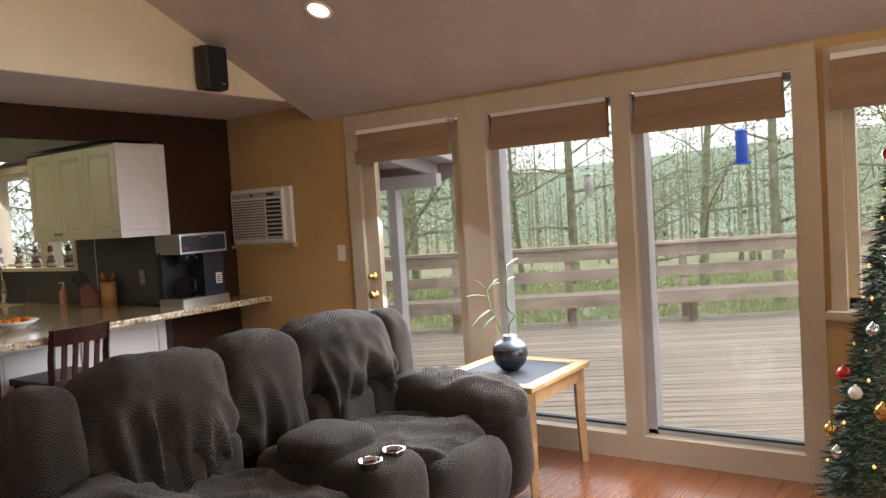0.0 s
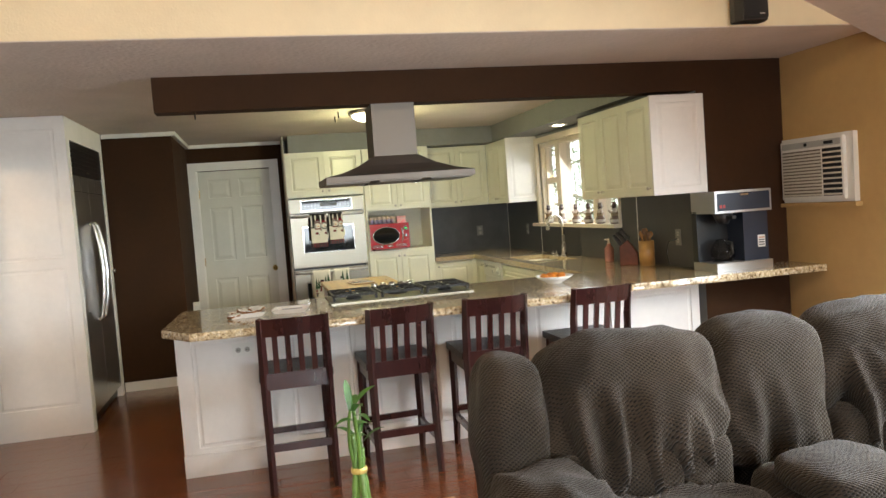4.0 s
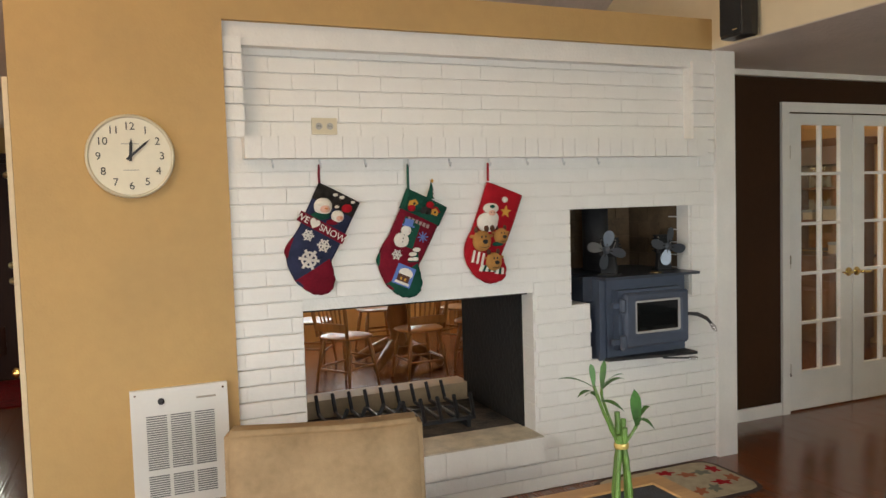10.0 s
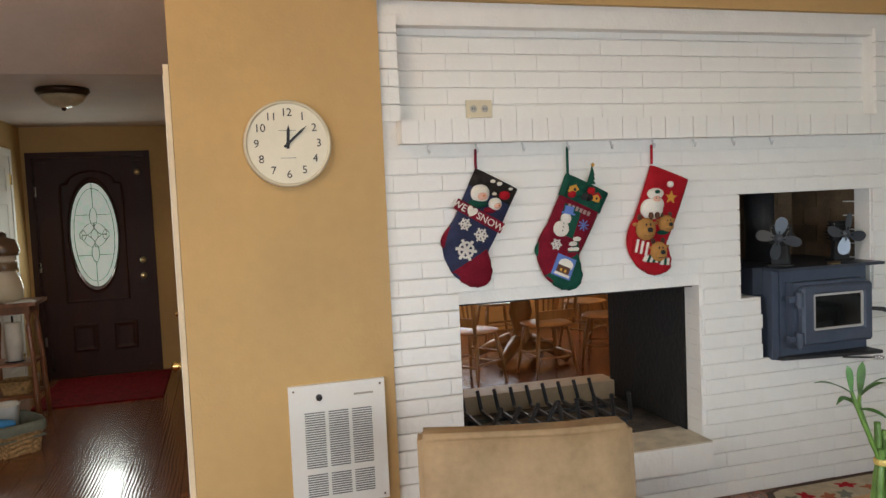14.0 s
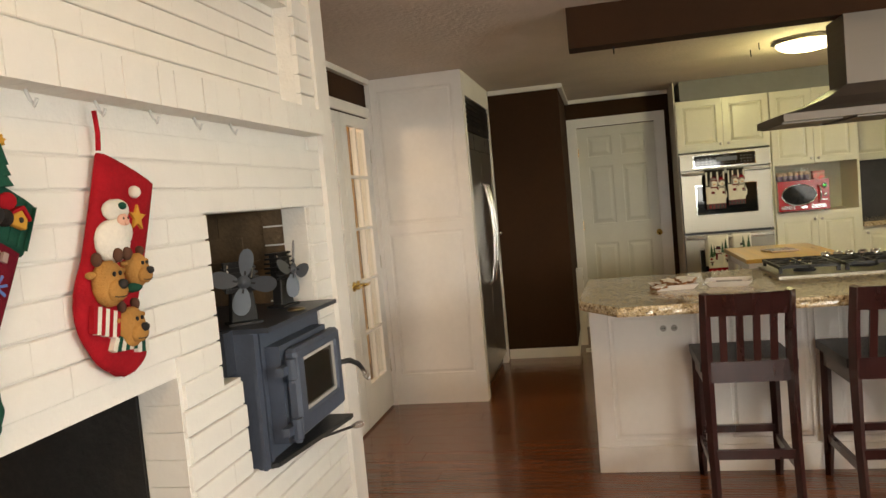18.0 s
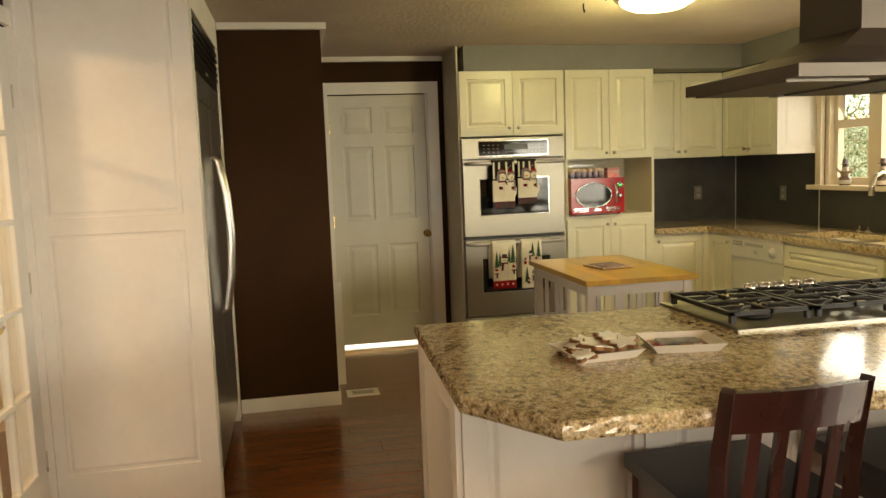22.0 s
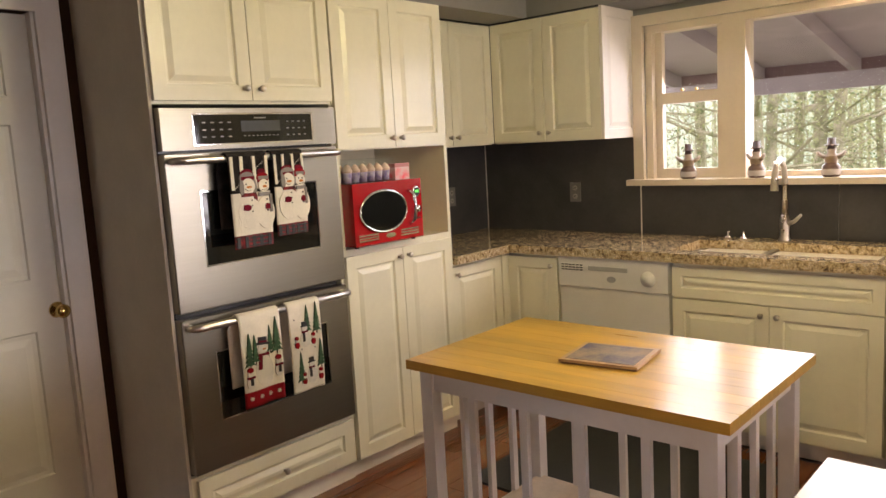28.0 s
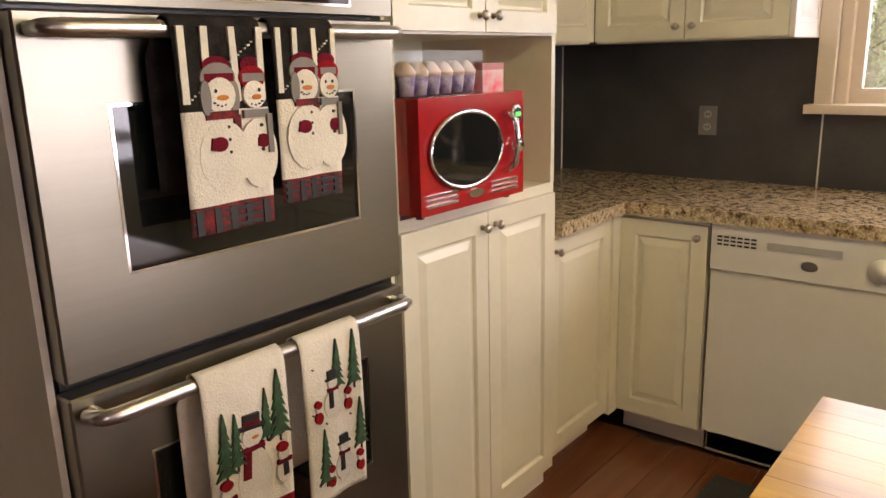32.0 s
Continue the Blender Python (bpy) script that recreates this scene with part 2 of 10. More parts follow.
def wood_floor(name, c1, c2, rough):
    """Cherry laminate with streaked grain along the plank and a random tone per plank."""
    m = bpy.data.materials.new(name)
    m.use_nodes = True
    n, l = m.node_tree.nodes, m.node_tree.links
    b = n["Principled BSDF"]
    tc, oi = n.new("ShaderNodeTexCoord"), n.new("ShaderNodeObjectInfo")
    add = n.new("ShaderNodeVectorMath")
    add.operation = "MULTIPLY_ADD"
    add.inputs[1].default_value = (1, 1, 1)
    sc = n.new("ShaderNodeVectorMath")
    sc.operation = "SCALE"
    sc.inputs["Scale"].default_value = 37.0
    l.new(oi.outputs["Random"], sc.inputs[0])
    l.new(tc.outputs["Object"], add.inputs[0])
    l.new(sc.outputs[0], add.inputs[2])
    mp = n.new("ShaderNodeMapping")
    mp.inputs["Scale"].default_value = (14, 1.2, 1)
    l.new(add.outputs[0], mp.inputs[0])
    w = n.new("ShaderNodeTexNoise")
    w.inputs["Scale"].default_value, w.inputs["Detail"].default_value, w.inputs["Distortion"].default_value = 1.6, 5, 0.8
    l.new(mp.outputs[0], w.inputs[0])
    ramp = n.new("ShaderNodeValToRGB")
    ramp.color_ramp.elements[0].position, ramp.color_ramp.elements[1].position = 0.3, 0.72
    ramp.color_ramp.elements[0].color, ramp.color_ramp.elements[1].color = (*c1, 1), (*c2, 1)
    l.new(w.outputs[0], ramp.inputs[0])
    hs, mr = n.new("ShaderNodeHueSaturation"), n.new("ShaderNodeMapRange")
    mr.inputs["To Min"].default_value, mr.inputs["To Max"].default_value = 0.93, 1.07
    l.new(oi.outputs["Random"], mr.inputs[0])
    l.new(mr.outputs[0], hs.inputs["Value"])
    l.new(ramp.outputs[0], hs.inputs["Color"])
    l.new(hs.outputs[0], b.inputs["Base Color"])
    b.inputs["Roughness"].default_value = rough
    b.inputs["Coat Weight"].default_value, b.inputs["Coat Roughness"].default_value = 0.4, 0.07
    wv = n.new("ShaderNodeTexWave")
    wv.wave_type, wv.bands_direction = "BANDS", "X"
    wv.inputs["Scale"].default_value, wv.inputs["Distortion"].default_value, wv.inputs["Detail"].default_value, wv.inputs["Detail Scale"].default_value = 16, 9, 2, 0.35
    mp2 = n.new("ShaderNodeMapping")
    mp2.inputs["Scale"].default_value = (1, 0.22, 1)
    l.new(add.outputs[0], mp2.inputs[0])
    l.new(mp2.outputs[0], wv.inputs[0])
    bp = n.new("ShaderNodeBump")
    bp.inputs["Strength"].default_value, bp.inputs["Distance"].default_value = 0.14, 0.002
    l.new(wv.outputs[1], bp.inputs["Height"])
    l.new(bp.outputs[0], b.inputs["Normal"])
    l.new(bp.outputs[0], b.inputs["Coat Normal"])
    MATS[name] = m
    return m


FLOOR_WOOD = wood_floor("cherry_laminate", (0.150, 0.047, 0.019), (0.205, 0.066, 0.026), 0.22)


def granite():
    m = bpy.data.materials.new("speckled_gold_granite")
    m.use_nodes = True
    n, l = m.node_tree.nodes, m.node_tree.links
    b = n["Principled BSDF"]
    tc = n.new("ShaderNodeTexCoord")
    no = n.new("ShaderNodeTexNoise")
    no.inputs["Scale"].default_value, no.inputs["Detail"].default_value, no.inputs["Roughness"].default_value = 52, 4, 0.65
    l.new(tc.outputs["Object"], no.inputs[0])
    ramp = n.new("ShaderNodeValToRGB")
    cr = ramp.color_ramp
    cr.elements[0].position, cr.elements[0].color = 0.30, (0.05, 0.034, 0.024, 1)
    cr.elements[1].position, cr.elements[1].color = 0.70, (0.72, 0.64, 0.50, 1)
    for p, c in ((0.39, (0.21, 0.145, 0.08)), (0.46, (0.46, 0.35, 0.20)), (0.56, (0.60, 0.49, 0.33))):
        e = cr.elements.new(p)
        e.color = (*c, 1)
    l.new(no.outputs[0], ramp.inputs[0])
    vo = n.new("ShaderNodeTexNoise")
    vo.inputs["Scale"].default_value, vo.inputs["Detail"].default_value = 150, 2
    l.new(tc.outputs["Object"], vo.inputs[0])
    r2 = n.new("ShaderNodeValToRGB")
    r2.color_ramp.elements[0].position, r2.color_ramp.elements[1].position = 0.36, 0.62
    r2.color_ramp.elements[0].color, r2.color_ramp.elements[1].color = (0.18, 0.15, 0.13, 1), (1.3, 1.25, 1.15, 1)
    l.new(vo.outputs[0], r2.inputs[0])
    mx = n.new("ShaderNodeMix")
    mx.data_type, mx.blend_type = "RGBA", "MULTIPLY"
    mx.inputs[0].default_value = 0.5
    l.new(ramp.outputs[0], mx.inputs[6])
    l.new(r2.outputs[0], mx.inputs[7])
    l.new(mx.outputs[2], b.inputs["Base Color"])
    b.inputs["Roughness"].default_value = 0.14
    b.inputs["Coat Weight"].default_value = 0.3
    return m


GRANITE = granite()


def chenille():
    """Dark brown-grey plush with a small diagonal dimple weave, shade put into the colour."""
    m = bpy.data.materials.new("dark_taupe_chenille")
    m.use_nodes = True
    n, l = m.node_tree.nodes, m.node_tree.links
    b = n["Principled BSDF"]
    tc = n.new("ShaderNodeTexCoord")
    wob = n.new("ShaderNodeTexNoise")
    wob.inputs["Scale"].default_value, wob.inputs["Detail"].default_value = 14, 3
    l.new(tc.outputs["Object"], wob.inputs[0])
    sh = n.new("ShaderNodeVectorMath")
    sh.operation = "MULTIPLY_ADD"
    sh.inputs[1].default_value = (0.016, 0.016, 0.016)
    l.new(wob.outputs["Color"], sh.inputs[0])
    l.new(tc.outputs["Object"], sh.inputs[2])

    def thread(direction):
        d, q = n.new("ShaderNodeVectorMath"), n.new("ShaderNodeMath")
        d.operation, q.operation = "DOT_PRODUCT", "SINE"
        d.inputs[1].default_value = direction
        l.new(sh.outputs[0], d.inputs[0])
        l.new(d.outputs["Value"], q.inputs[0])
        return q
    ta, tb = thread((370, 75, 40)), thread((50, 390, 450))
    mu = n.new("ShaderNodeMath")
    mu.operation = "MULTIPLY"
    l.new(ta.outputs[0], mu.inputs[0])
    l.new(tb.outputs[0], mu.inputs[1])
    vo = n.new("ShaderNodeMapRange")
    vo.inputs[1].default_value, vo.inputs[2].default_value = -0.75, 0.35
    l.new(mu.outputs[0], vo.inputs[0])
    no = n.new("ShaderNodeTexNoise")
    no.inputs["Scale"].default_value, no.inputs["Detail"].default_value = 4, 3
    l.new(tc.outputs["Object"], no.inputs[0])
    # shade painted into the dimples, highlights painted onto the tufts
    ramp = n.new("ShaderNodeValToRGB")
    ramp.color_ramp.elements[0].color, ramp.color_ramp.elements[1].color = (0.008, 0.0058, 0.0045, 1), (0.046, 0.035, 0.026, 1)
    ramp.color_ramp.elements[1].position = 0.75
    l.new(vo.outputs[0], ramp.inputs[0])
    mx = n.new("ShaderNodeMix")
    mx.data_type, mx.blend_type = "RGBA", "MULTIPLY"
    mx.inputs[0].default_value = 0.8
    # broad noise for the nap, with mottled fold shading painted in
    r2 = n.new("ShaderNodeValToRGB")
    r2.color_ramp.elements[0].position, r2.color_ramp.elements[1].position = 0.3, 0.7
    r2.color_ramp.elements[0].color, r2.color_ramp.elements[1].color = (0.38, 0.37, 0.36, 1), (1.42, 1.38, 1.32, 1)
    l.new(no.outputs[0], r2.inputs[0])
    l.new(ramp.outputs[0], mx.inputs[6])
    l.new(r2.outputs[0], mx.inputs[7])
    l.new(mx.outputs[2], b.inputs["Base Color"])
    b.inputs["Roughness"].default_value = 0.9
    b.inputs["Specular IOR Level"].default_value = 0.2
    b.inputs["Sheen Weight"].default_value = 0.12
    b.inputs["Sheen Roughness"].default_value = 0.4
    bp = n.new("ShaderNodeBump")
    bp.inputs["Strength"].default_value, bp.inputs["Distance"].default_value = 1.0, 0.003
    l.new(vo.outputs[0], bp.inputs["Height"])
    l.new(bp.outputs[0], b.inputs["Normal"])
    return m


CHENILLE = chenille()


# ---- mesh helpers ----
def part(name, bm, material, parent=None, label="", bevel=0.0, segs=1, smooth=False, subsurf=0):
    """One mesh object made from a bmesh, under a thing or a part."""
    if bevel:
        bmesh.ops.bevel(bm, geom=[e for e in bm.edges if e.calc_face_angle(0) > 0.5], offset=bevel, segments=segs, affect="EDGES", clamp_overlap=True)
    me = bpy.data.meshes.new(name)
    bm.to_mesh(me)
    bm.free()
    for p in me.polygons:
        p.use_smooth = smooth
    if material:
        me.materials.append(material)
    o = new(name, me)
    if parent:
        o.parent = parent
    if label:
        o["label"] = label
    if subsurf:
        sm = o.modifiers.new("round", "SUBSURF")
        sm.levels = sm.render_levels = subsurf
    return o


def thing(name, m, label, category, group="", kind=""):
    o = new(name)
    o.empty_display_size = 0.1
    o.matrix_basis = m
    return tagged(o, label, category, group, kind)


def box(x0, x1, y0, y1, z0, z1, bm=None):
    bm = bm or bmesh.new()
    v = [bm.verts.new(p) for p in ((x0, y0, z0), (x1, y0, z0), (x1, y1, z0), (x0, y1, z0), (x0, y0, z1), (x1, y0, z1), (x1, y1, z1), (x0, y1, z1))]
    for f in ((0, 3, 2, 1), (4, 5, 6, 7), (0, 1, 5, 4), (1, 2, 6, 5), (2, 3, 7, 6), (3, 0, 4, 7)):
        bm.faces.new([v[i] for i in f])
    return bm


def tube(pts, radii, seg=10, bm=None, caps=True):
    """A round bar through points, with a radius at each."""
    bm = bm or bmesh.new()
    pts = [Vector(p) for p in pts]
    if not hasattr(radii, "__len__"):
        radii = [radii] * len(pts)
    rings, up = [], None
    for i, p in enumerate(pts):
        d = (pts[min(i + 1, len(pts) - 1)] - pts[max(i - 1, 0)]).normalized()
        if up is None:
            up = Vector((0, 0, 1)) if abs(d.z) < 0.9 else Vector((1, 0, 0))
        a = d.cross(up).normalized()
        c = a.cross(d).normalized()
        up = c
        rings.append([bm.verts.new(p + radii[i] * (math.cos(t) * a + math.sin(t) * c)) for t in [2 * math.pi * k / seg for k in range(seg)]])
    for r, s in zip(rings, rings[1:]):
        for k in range(seg):
            bm.faces.new((r[k], r[(k + 1) % seg], s[(k + 1) % seg], s[k]))
    if caps:
        bm.faces.new(rings[0][::-1])
        bm.faces.new(rings[-1])
    bmesh.ops.recalc_face_normals(bm, faces=bm.faces[:])
    return bm


def lathe(profile, centre=(0, 0, 0), seg=20, bm=None, axis="z", squash=(1, 1)):
    """A turned shape from (radius, height) pairs."""
    bm = bm or bmesh.new()
    rings = []
    for r, h in profile:
        ring = []
        for k in range(seg):
            t = 2 * math.pi * k / seg
            a, c = max(r, 1e-4) * math.cos(t) * squash[0], max(r, 1e-4) * math.sin(t) * squash[1]
            p = {"z": (a, c, h), "y": (a, h, c), "x": (h, a, c)}[axis]
            ring.append(bm.verts.new(Vector(p) + Vector(centre)))
        rings.append(ring)
    for r, s in zip(rings, rings[1:]):
        for k in range(seg):
            bm.faces.new((r[k], r[(k + 1) % seg], s[(k + 1) % seg], s[k]))
    bm.faces.new(rings[0][::-1])
    bm.faces.new(rings[-1])
    bmesh.ops.recalc_face_normals(bm, faces=bm.faces[:])
    return bm


def prism(outline, lo, hi, axis="z", bm=None):
    """An outline pushed through from lo to hi along an axis."""
    bm = bm or bmesh.new()

    def at(p, h):
        return {"z": (p[0], p[1], h), "y": (p[0], h, p[1]), "x": (h, p[0], p[1])}[axis]
    a = [bm.verts.new(at(p, lo)) for p in outline]
    b = [bm.verts.new(at(p, hi)) for p in outline]
    bm.faces.new(a[::-1])
    bm.faces.new(b)
    for i in range(len(a)):
        j = (i + 1) % len(a)
        bm.faces.new((a[i], a[j], b[j], b[i]))
    bmesh.ops.recalc_face_normals(bm, faces=bm.faces[:])
    return bm


def panelled(w, h, t, panels, steps=((0.0, 0.0), (0.006, 0.007), (0.022, 0.007), (0.05, 0.0)), bm=None, both=False):
    """A door slab from x 0 to w, z 0 to h, front at y 0, back at y t, whose panels (x0, x1, z0, z1) are moulded by (inset, depth) steps."""
    bm = bm or bmesh.new()
    xs = sorted({0.0, w, *[round(p[k], 5) for p in panels for k in (0, 1)]})
    zs = sorted({0.0, h, *[round(p[k], 5) for p in panels for k in (2, 3)]})
    vs = {}

    def v(x, y, z):
        k = (round(x, 5), round(y, 5), round(z, 5))
        if k not in vs:
            vs[k] = bm.verts.new(k)
        return vs[k]

    def quad(a, b, c, d):
        try:
            bm.faces.new((a, b, c, d))
        except ValueError:
            pass
    for y0, sgn in ((0.0, 1), (t, -1)) if both else ((0.0, 1),):
        for xa, xb in zip(xs, xs[1:]):
            for za, zb in zip(zs, zs[1:]):
                cx, cz = (xa + xb) / 2, (za + zb) / 2
                if not any(p[0] < cx < p[1] and p[2] < cz < p[3] for p in panels):
                    quad(v(xa, y0, za), v(xb, y0, za), v(xb, y0, zb), v(xa, y0, zb))
        for p in panels:
            loops = []
            for ins, dep in steps:
                y = y0 + sgn * dep
                loops.append([v(p[0] + ins, y, p[2] + ins), v(p[1] - ins, y, p[2] + ins), v(p[1] - ins, y, p[3] - ins), v(p[0] + ins, y, p[3] - ins)])
            for r, s in zip(loops, loops[1:]):
                for k in range(4):
                    quad(r[k], r[(k + 1) % 4], s[(k + 1) % 4], s[k])
            quad(*loops[-1])
    if not both:
        quad(v(0, t, 0), v(0, t, h), v(w, t, h), v(w, t, 0))
    for xa, xb in zip(xs, xs[1:]):
        quad(v(xa, 0, 0), v(xa, t, 0), v(xb, t, 0), v(xb, 0, 0)) if both else None
        quad(v(xa, 0, h), v(xb, 0, h), v(xb, t, h), v(xa, t, h)) if both else None
    if both:
        for za, zb in zip(zs, zs[1:]):
            quad(v(0, 0, za), v(0, 0, zb), v(0, t, zb), v(0, t, za))
            quad(v(w, 0, za), v(w, t, za), v(w, t, zb), v(w, 0, zb))
    else:
        bm.faces.new([v(x, 0, 0) for x in xs] + [v(w, t, 0), v(0, t, 0)])
        bm.faces.new([v(x, 0, h) for x in reversed(xs)] + [v(0, t, h), v(w, t, h)])
        bm.faces.new([v(0, 0, z) for z in reversed(zs)] + [v(0, t, 0), v(0, t, h)])
        bm.faces.new([v(w, 0, z) for z in zs] + [v(w, t, h), v(w, t, 0)])
    bmesh.ops.recalc_face_normals(bm, faces=bm.faces[:])
    return bm


def wall_with_holes(x0, x1, z0, z1, y0, y1, holes, bm=None):
    """A wall in the x-z plane from y0 to y1 with rectangular holes right through."""
    bm = bm or bmesh.new()
    xs = sorted({x0, x1, *[h[k] for h in holes for k in (0, 1)]})
    zs = sorted({z0, z1, *[h[k] for h in holes for k in (2, 3)]})
    xs, zs = [x for x in xs if x0 <= x <= x1], [z for z in zs if z0 <= z <= z1]

    def solid(i, j):
        if not (0 <= i < len(xs) - 1 and 0 <= j < len(zs) - 1):
            return False
        cx, cz = (xs[i] + xs[i + 1]) / 2, (zs[j] + zs[j + 1]) / 2
        return not any(h[0] < cx < h[1] and h[2] < cz < h[3] for h in holes)
    vs = {}

    def v(x, y, z):
        k = (x, y, z)
        if k not in vs:
            vs[k] = bm.verts.new(k)
        return vs[k]
    for i in range(len(xs) - 1):
        for j in range(len(zs) - 1):
            if not solid(i, j):
                continue
            a, b, c, d = xs[i], xs[i + 1], zs[j], zs[j + 1]
            bm.faces.new((v(a, y0, c), v(b, y0, c), v(b, y0, d), v(a, y0, d)))
            bm.faces.new((v(a, y1, c), v(a, y1, d), v(b, y1, d), v(b, y1, c)))
            if not solid(i - 1, j):
                bm.faces.new((v(a, y0, c), v(a, y0, d), v(a, y1, d), v(a, y1, c)))
            if not solid(i + 1, j):
                bm.faces.new((v(b, y0, c), v(b, y1, c), v(b, y1, d), v(b, y0, d)))
            if not solid(i, j - 1):
                bm.faces.new((v(a, y0, c), v(a, y1, c), v(b, y1, c), v(b, y0, c)))
            if not solid(i, j + 1):
                bm.faces.new((v(a, y0, d), v(b, y0, d), v(b, y1, d), v(a, y1, d)))
    bmesh.ops.recalc_face_normals(bm, faces=bm.faces[:])
    return bm


def turned(bm, m):
    bmesh.ops.transform(bm, matrix=m, verts=bm.verts[:])
    return bm


EAST = 90    # front of a thing faces +x
SOUTH = 0    # front faces -y
NORTH = 180  # front faces +y
WEST = -90


def structure(name, bm, material, label, bevel=0.0):
    return tagged(part(name, bm, material, bevel=bevel), label, "", "", "structure")


# ---- the shell ----
CEIL = 2.34
RIDGE_Y, RIDGE_Z = 0.26, 4.03


def north_slope(y):
    return 2.22 + 0.46 * (4.2 - y)


# window wall, with patio frame and one window
structure("wall_north", wall_with_holes(-4.95, 3.2, -0.12, 2.6, 4.2, 4.36, [(-3.6, -0.68, 0.0, 2.13), (-0.5, 0.75, 0.88, 2.1), (0.95, 2.2, 0.88, 2.1)]), WALL_TAN, "tan painted wall with the patio windows")
structure("wall_east", turned(wall_with_holes(-1.1, 4.36, -0.12, 4.2, -0.15, 0, [(0.3, 2.9, 0.7, 2.1)]), pose(3.2, 0, 0, 0, 0, 90)), WALL_TAN, "tan painted living room wall")
structure("wall_south", box(1.22, 3.2, -1.1, -0.95, 0, 4.0), WALL_TAN, "tan painted wall beside the hall")
# clock wall and the chimney breast backing
structure("clock_wall", box(-1.31, -0.49, -1.1, -0.95, 0, 2.51), WALL_TAN, "golden tan painted wall with the clock")
structure("chimney_ledge", box(-4.09, -1.31, -1.5, -0.95, 2.345, 2.51), WALL_TAN, "golden tan painted band above the brick")
structure("clock_wall_ledge", box(-1.31, -0.49, -1.5, -1.1, 2.345, 2.51), WALL_TAN, "tan ledge behind the clock wall")
# brown wall with the double doors
structure("wall_double_doors", wall_with_holes(-6.33, -4.09, 0, CEIL, -1.58, -1.43, [(-6.3, -5.06, 0, 2.07)]), WALL_BROWN, "dark brown wall around the glazed double doors")
structure("chimney_side_wall", box(-4.088, -3.95, -1.75, -1.152, 0, CEIL), WALL_BROWN, "brown return wall behind the brick corner")
# brown refrigerator alcove walls
structure("alcove_back_wall", box(-7.75, -6.33, -1.58, -1.43, 0, CEIL), WALL_BROWN, "brown wall behind the refrigerator")
structure("brown_corner_wall", box(-9.05, -7.66, -1.43, -0.145, 0, CEIL), WALL_BROWN, "dark brown projecting wall beside the refrigerator")
structure("wall_pantry", turned(wall_with_holes(-0.145, 0.9, 0, CEIL, 0, 0.15, [(-0.062, 0.733, 0, 2.05)]), pose(-9.05, 0, 0, 0, 0, 90)), WALL_BROWN, "dark brown wall around the pantry door")
structure("wall_west", box(-9.3, -9.15, 0.9, 3.7, 0, CEIL), WALL_GREY, "grey green kitchen wall behind the cabinets")
# cool light under the pantry door is put into this floor's colour
structure("pantry_floor", box(-10.05, -9.065, -0.3, 1.05, -0.011, 0.002), mat("cool_light_pantry_floor", (0.62, 0.64, 0.66), 0.5, vary=0.04), "pantry floor paled for the cool light under the door")
structure("pantry_back_wall", box(-10.2, -10.05, -0.3, 1.05, 0, CEIL), WALL_TAN, "wall inside the pantry")
structure("wall_kitchen_north", wall_with_holes(-9.15, -4.95, 0, CEIL, 3.53, 3.68, [(-8.0, -6.15, 1.22, 2.06)]), WALL_GREY, "grey green kitchen wall with the window")
structure("brown_stub_wall", box(-5.08, -4.95, 3.68, 4.36, 0, CEIL), WALL_BROWN, "dark brown end wall beside the coffee machine")
structure("brown_stub_face", box(-4.962, -4.947, 3.532, 3.70, 0.0, CEIL), WALL_BROWN, "dark brown painted end of the kitchen wall")
structure("header_beam", box(-5.10, -4.945, 0.04, 3.70, 2.138, CEIL), WALL_BROWN, "dark brown dropped beam over the peninsula")
structure("kitchen_soffit_north", box(-9.15, -5.10, 3.19, 3.53, 2.155, CEIL), WALL_GREY, "grey green soffit over the kitchen window")
structure("kitchen_soffit_west", box(-9.15, -8.54, 0.93, 3.19, 2.155, CEIL), WALL_GREY, "grey green soffit over the wall cabinets")
# gable wall above the low ceiling
gb = prism([(-1.15, CEIL + 0.004), (4.2, CEIL + 0.004), (4.2, 2.36), (RIDGE_Y, RIDGE_Z), (-1.15, 3.25)], -4.105, -3.985, "x")
structure("gable_wall", gb, WALL_CREAM, "cream wall above the lowered ceiling")
structure("ceiling_low", box(-9.3, -3.991, -1.6, 4.36, CEIL, CEIL + 0.1), CEILING, "textured off-white lowered ceiling")
nb = prism([(4.36, north_slope(4.36)), (RIDGE_Y, RIDGE_Z), (RIDGE_Y, RIDGE_Z + 0.12), (4.36, north_slope(4.36) + 0.12)], -3.985, 3.35, "x")
structure("ceiling_slope_north", nb, CEILING, "textured sloping cathedral ceiling")
sb = prism([(RIDGE_Y, RIDGE_Z), (-2.8, 2.345), (-2.8, 2.465), (RIDGE_Y, RIDGE_Z + 0.12)], -4.1, 3.35, "x")
structure("ceiling_slope_south", sb, CEILING, "textured sloping cathedral ceiling")
structure("gable_wall_south", prism([(-2.8, CEIL), (-1.15, CEIL), (-1.15, 3.25)], -4.105, -3.985, "x"), WALL_CREAM, "cream wall above the ledge")
# hall
structure("hall_ceiling", box(-0.6, 1.3, -5.8, -2.8, 2.345, 2.45), CEILING, "textured hall ceiling")
structure("hall_wall_east", turned(wall_with_holes(-5.66, -0.953, 0, 3.4, -0.13, 0, [(-2.70, -1.925, 0.0, 2.29)]), pose(1.085, 0, 0, 0, 0, 90)), WALL_TAN, "tan hall wall with the stair opening")
structure("hall_wall_west", box(-0.62, -0.49, -5.66, -1.1, 0, 2.9), WALL_TAN, "tan hall wall")
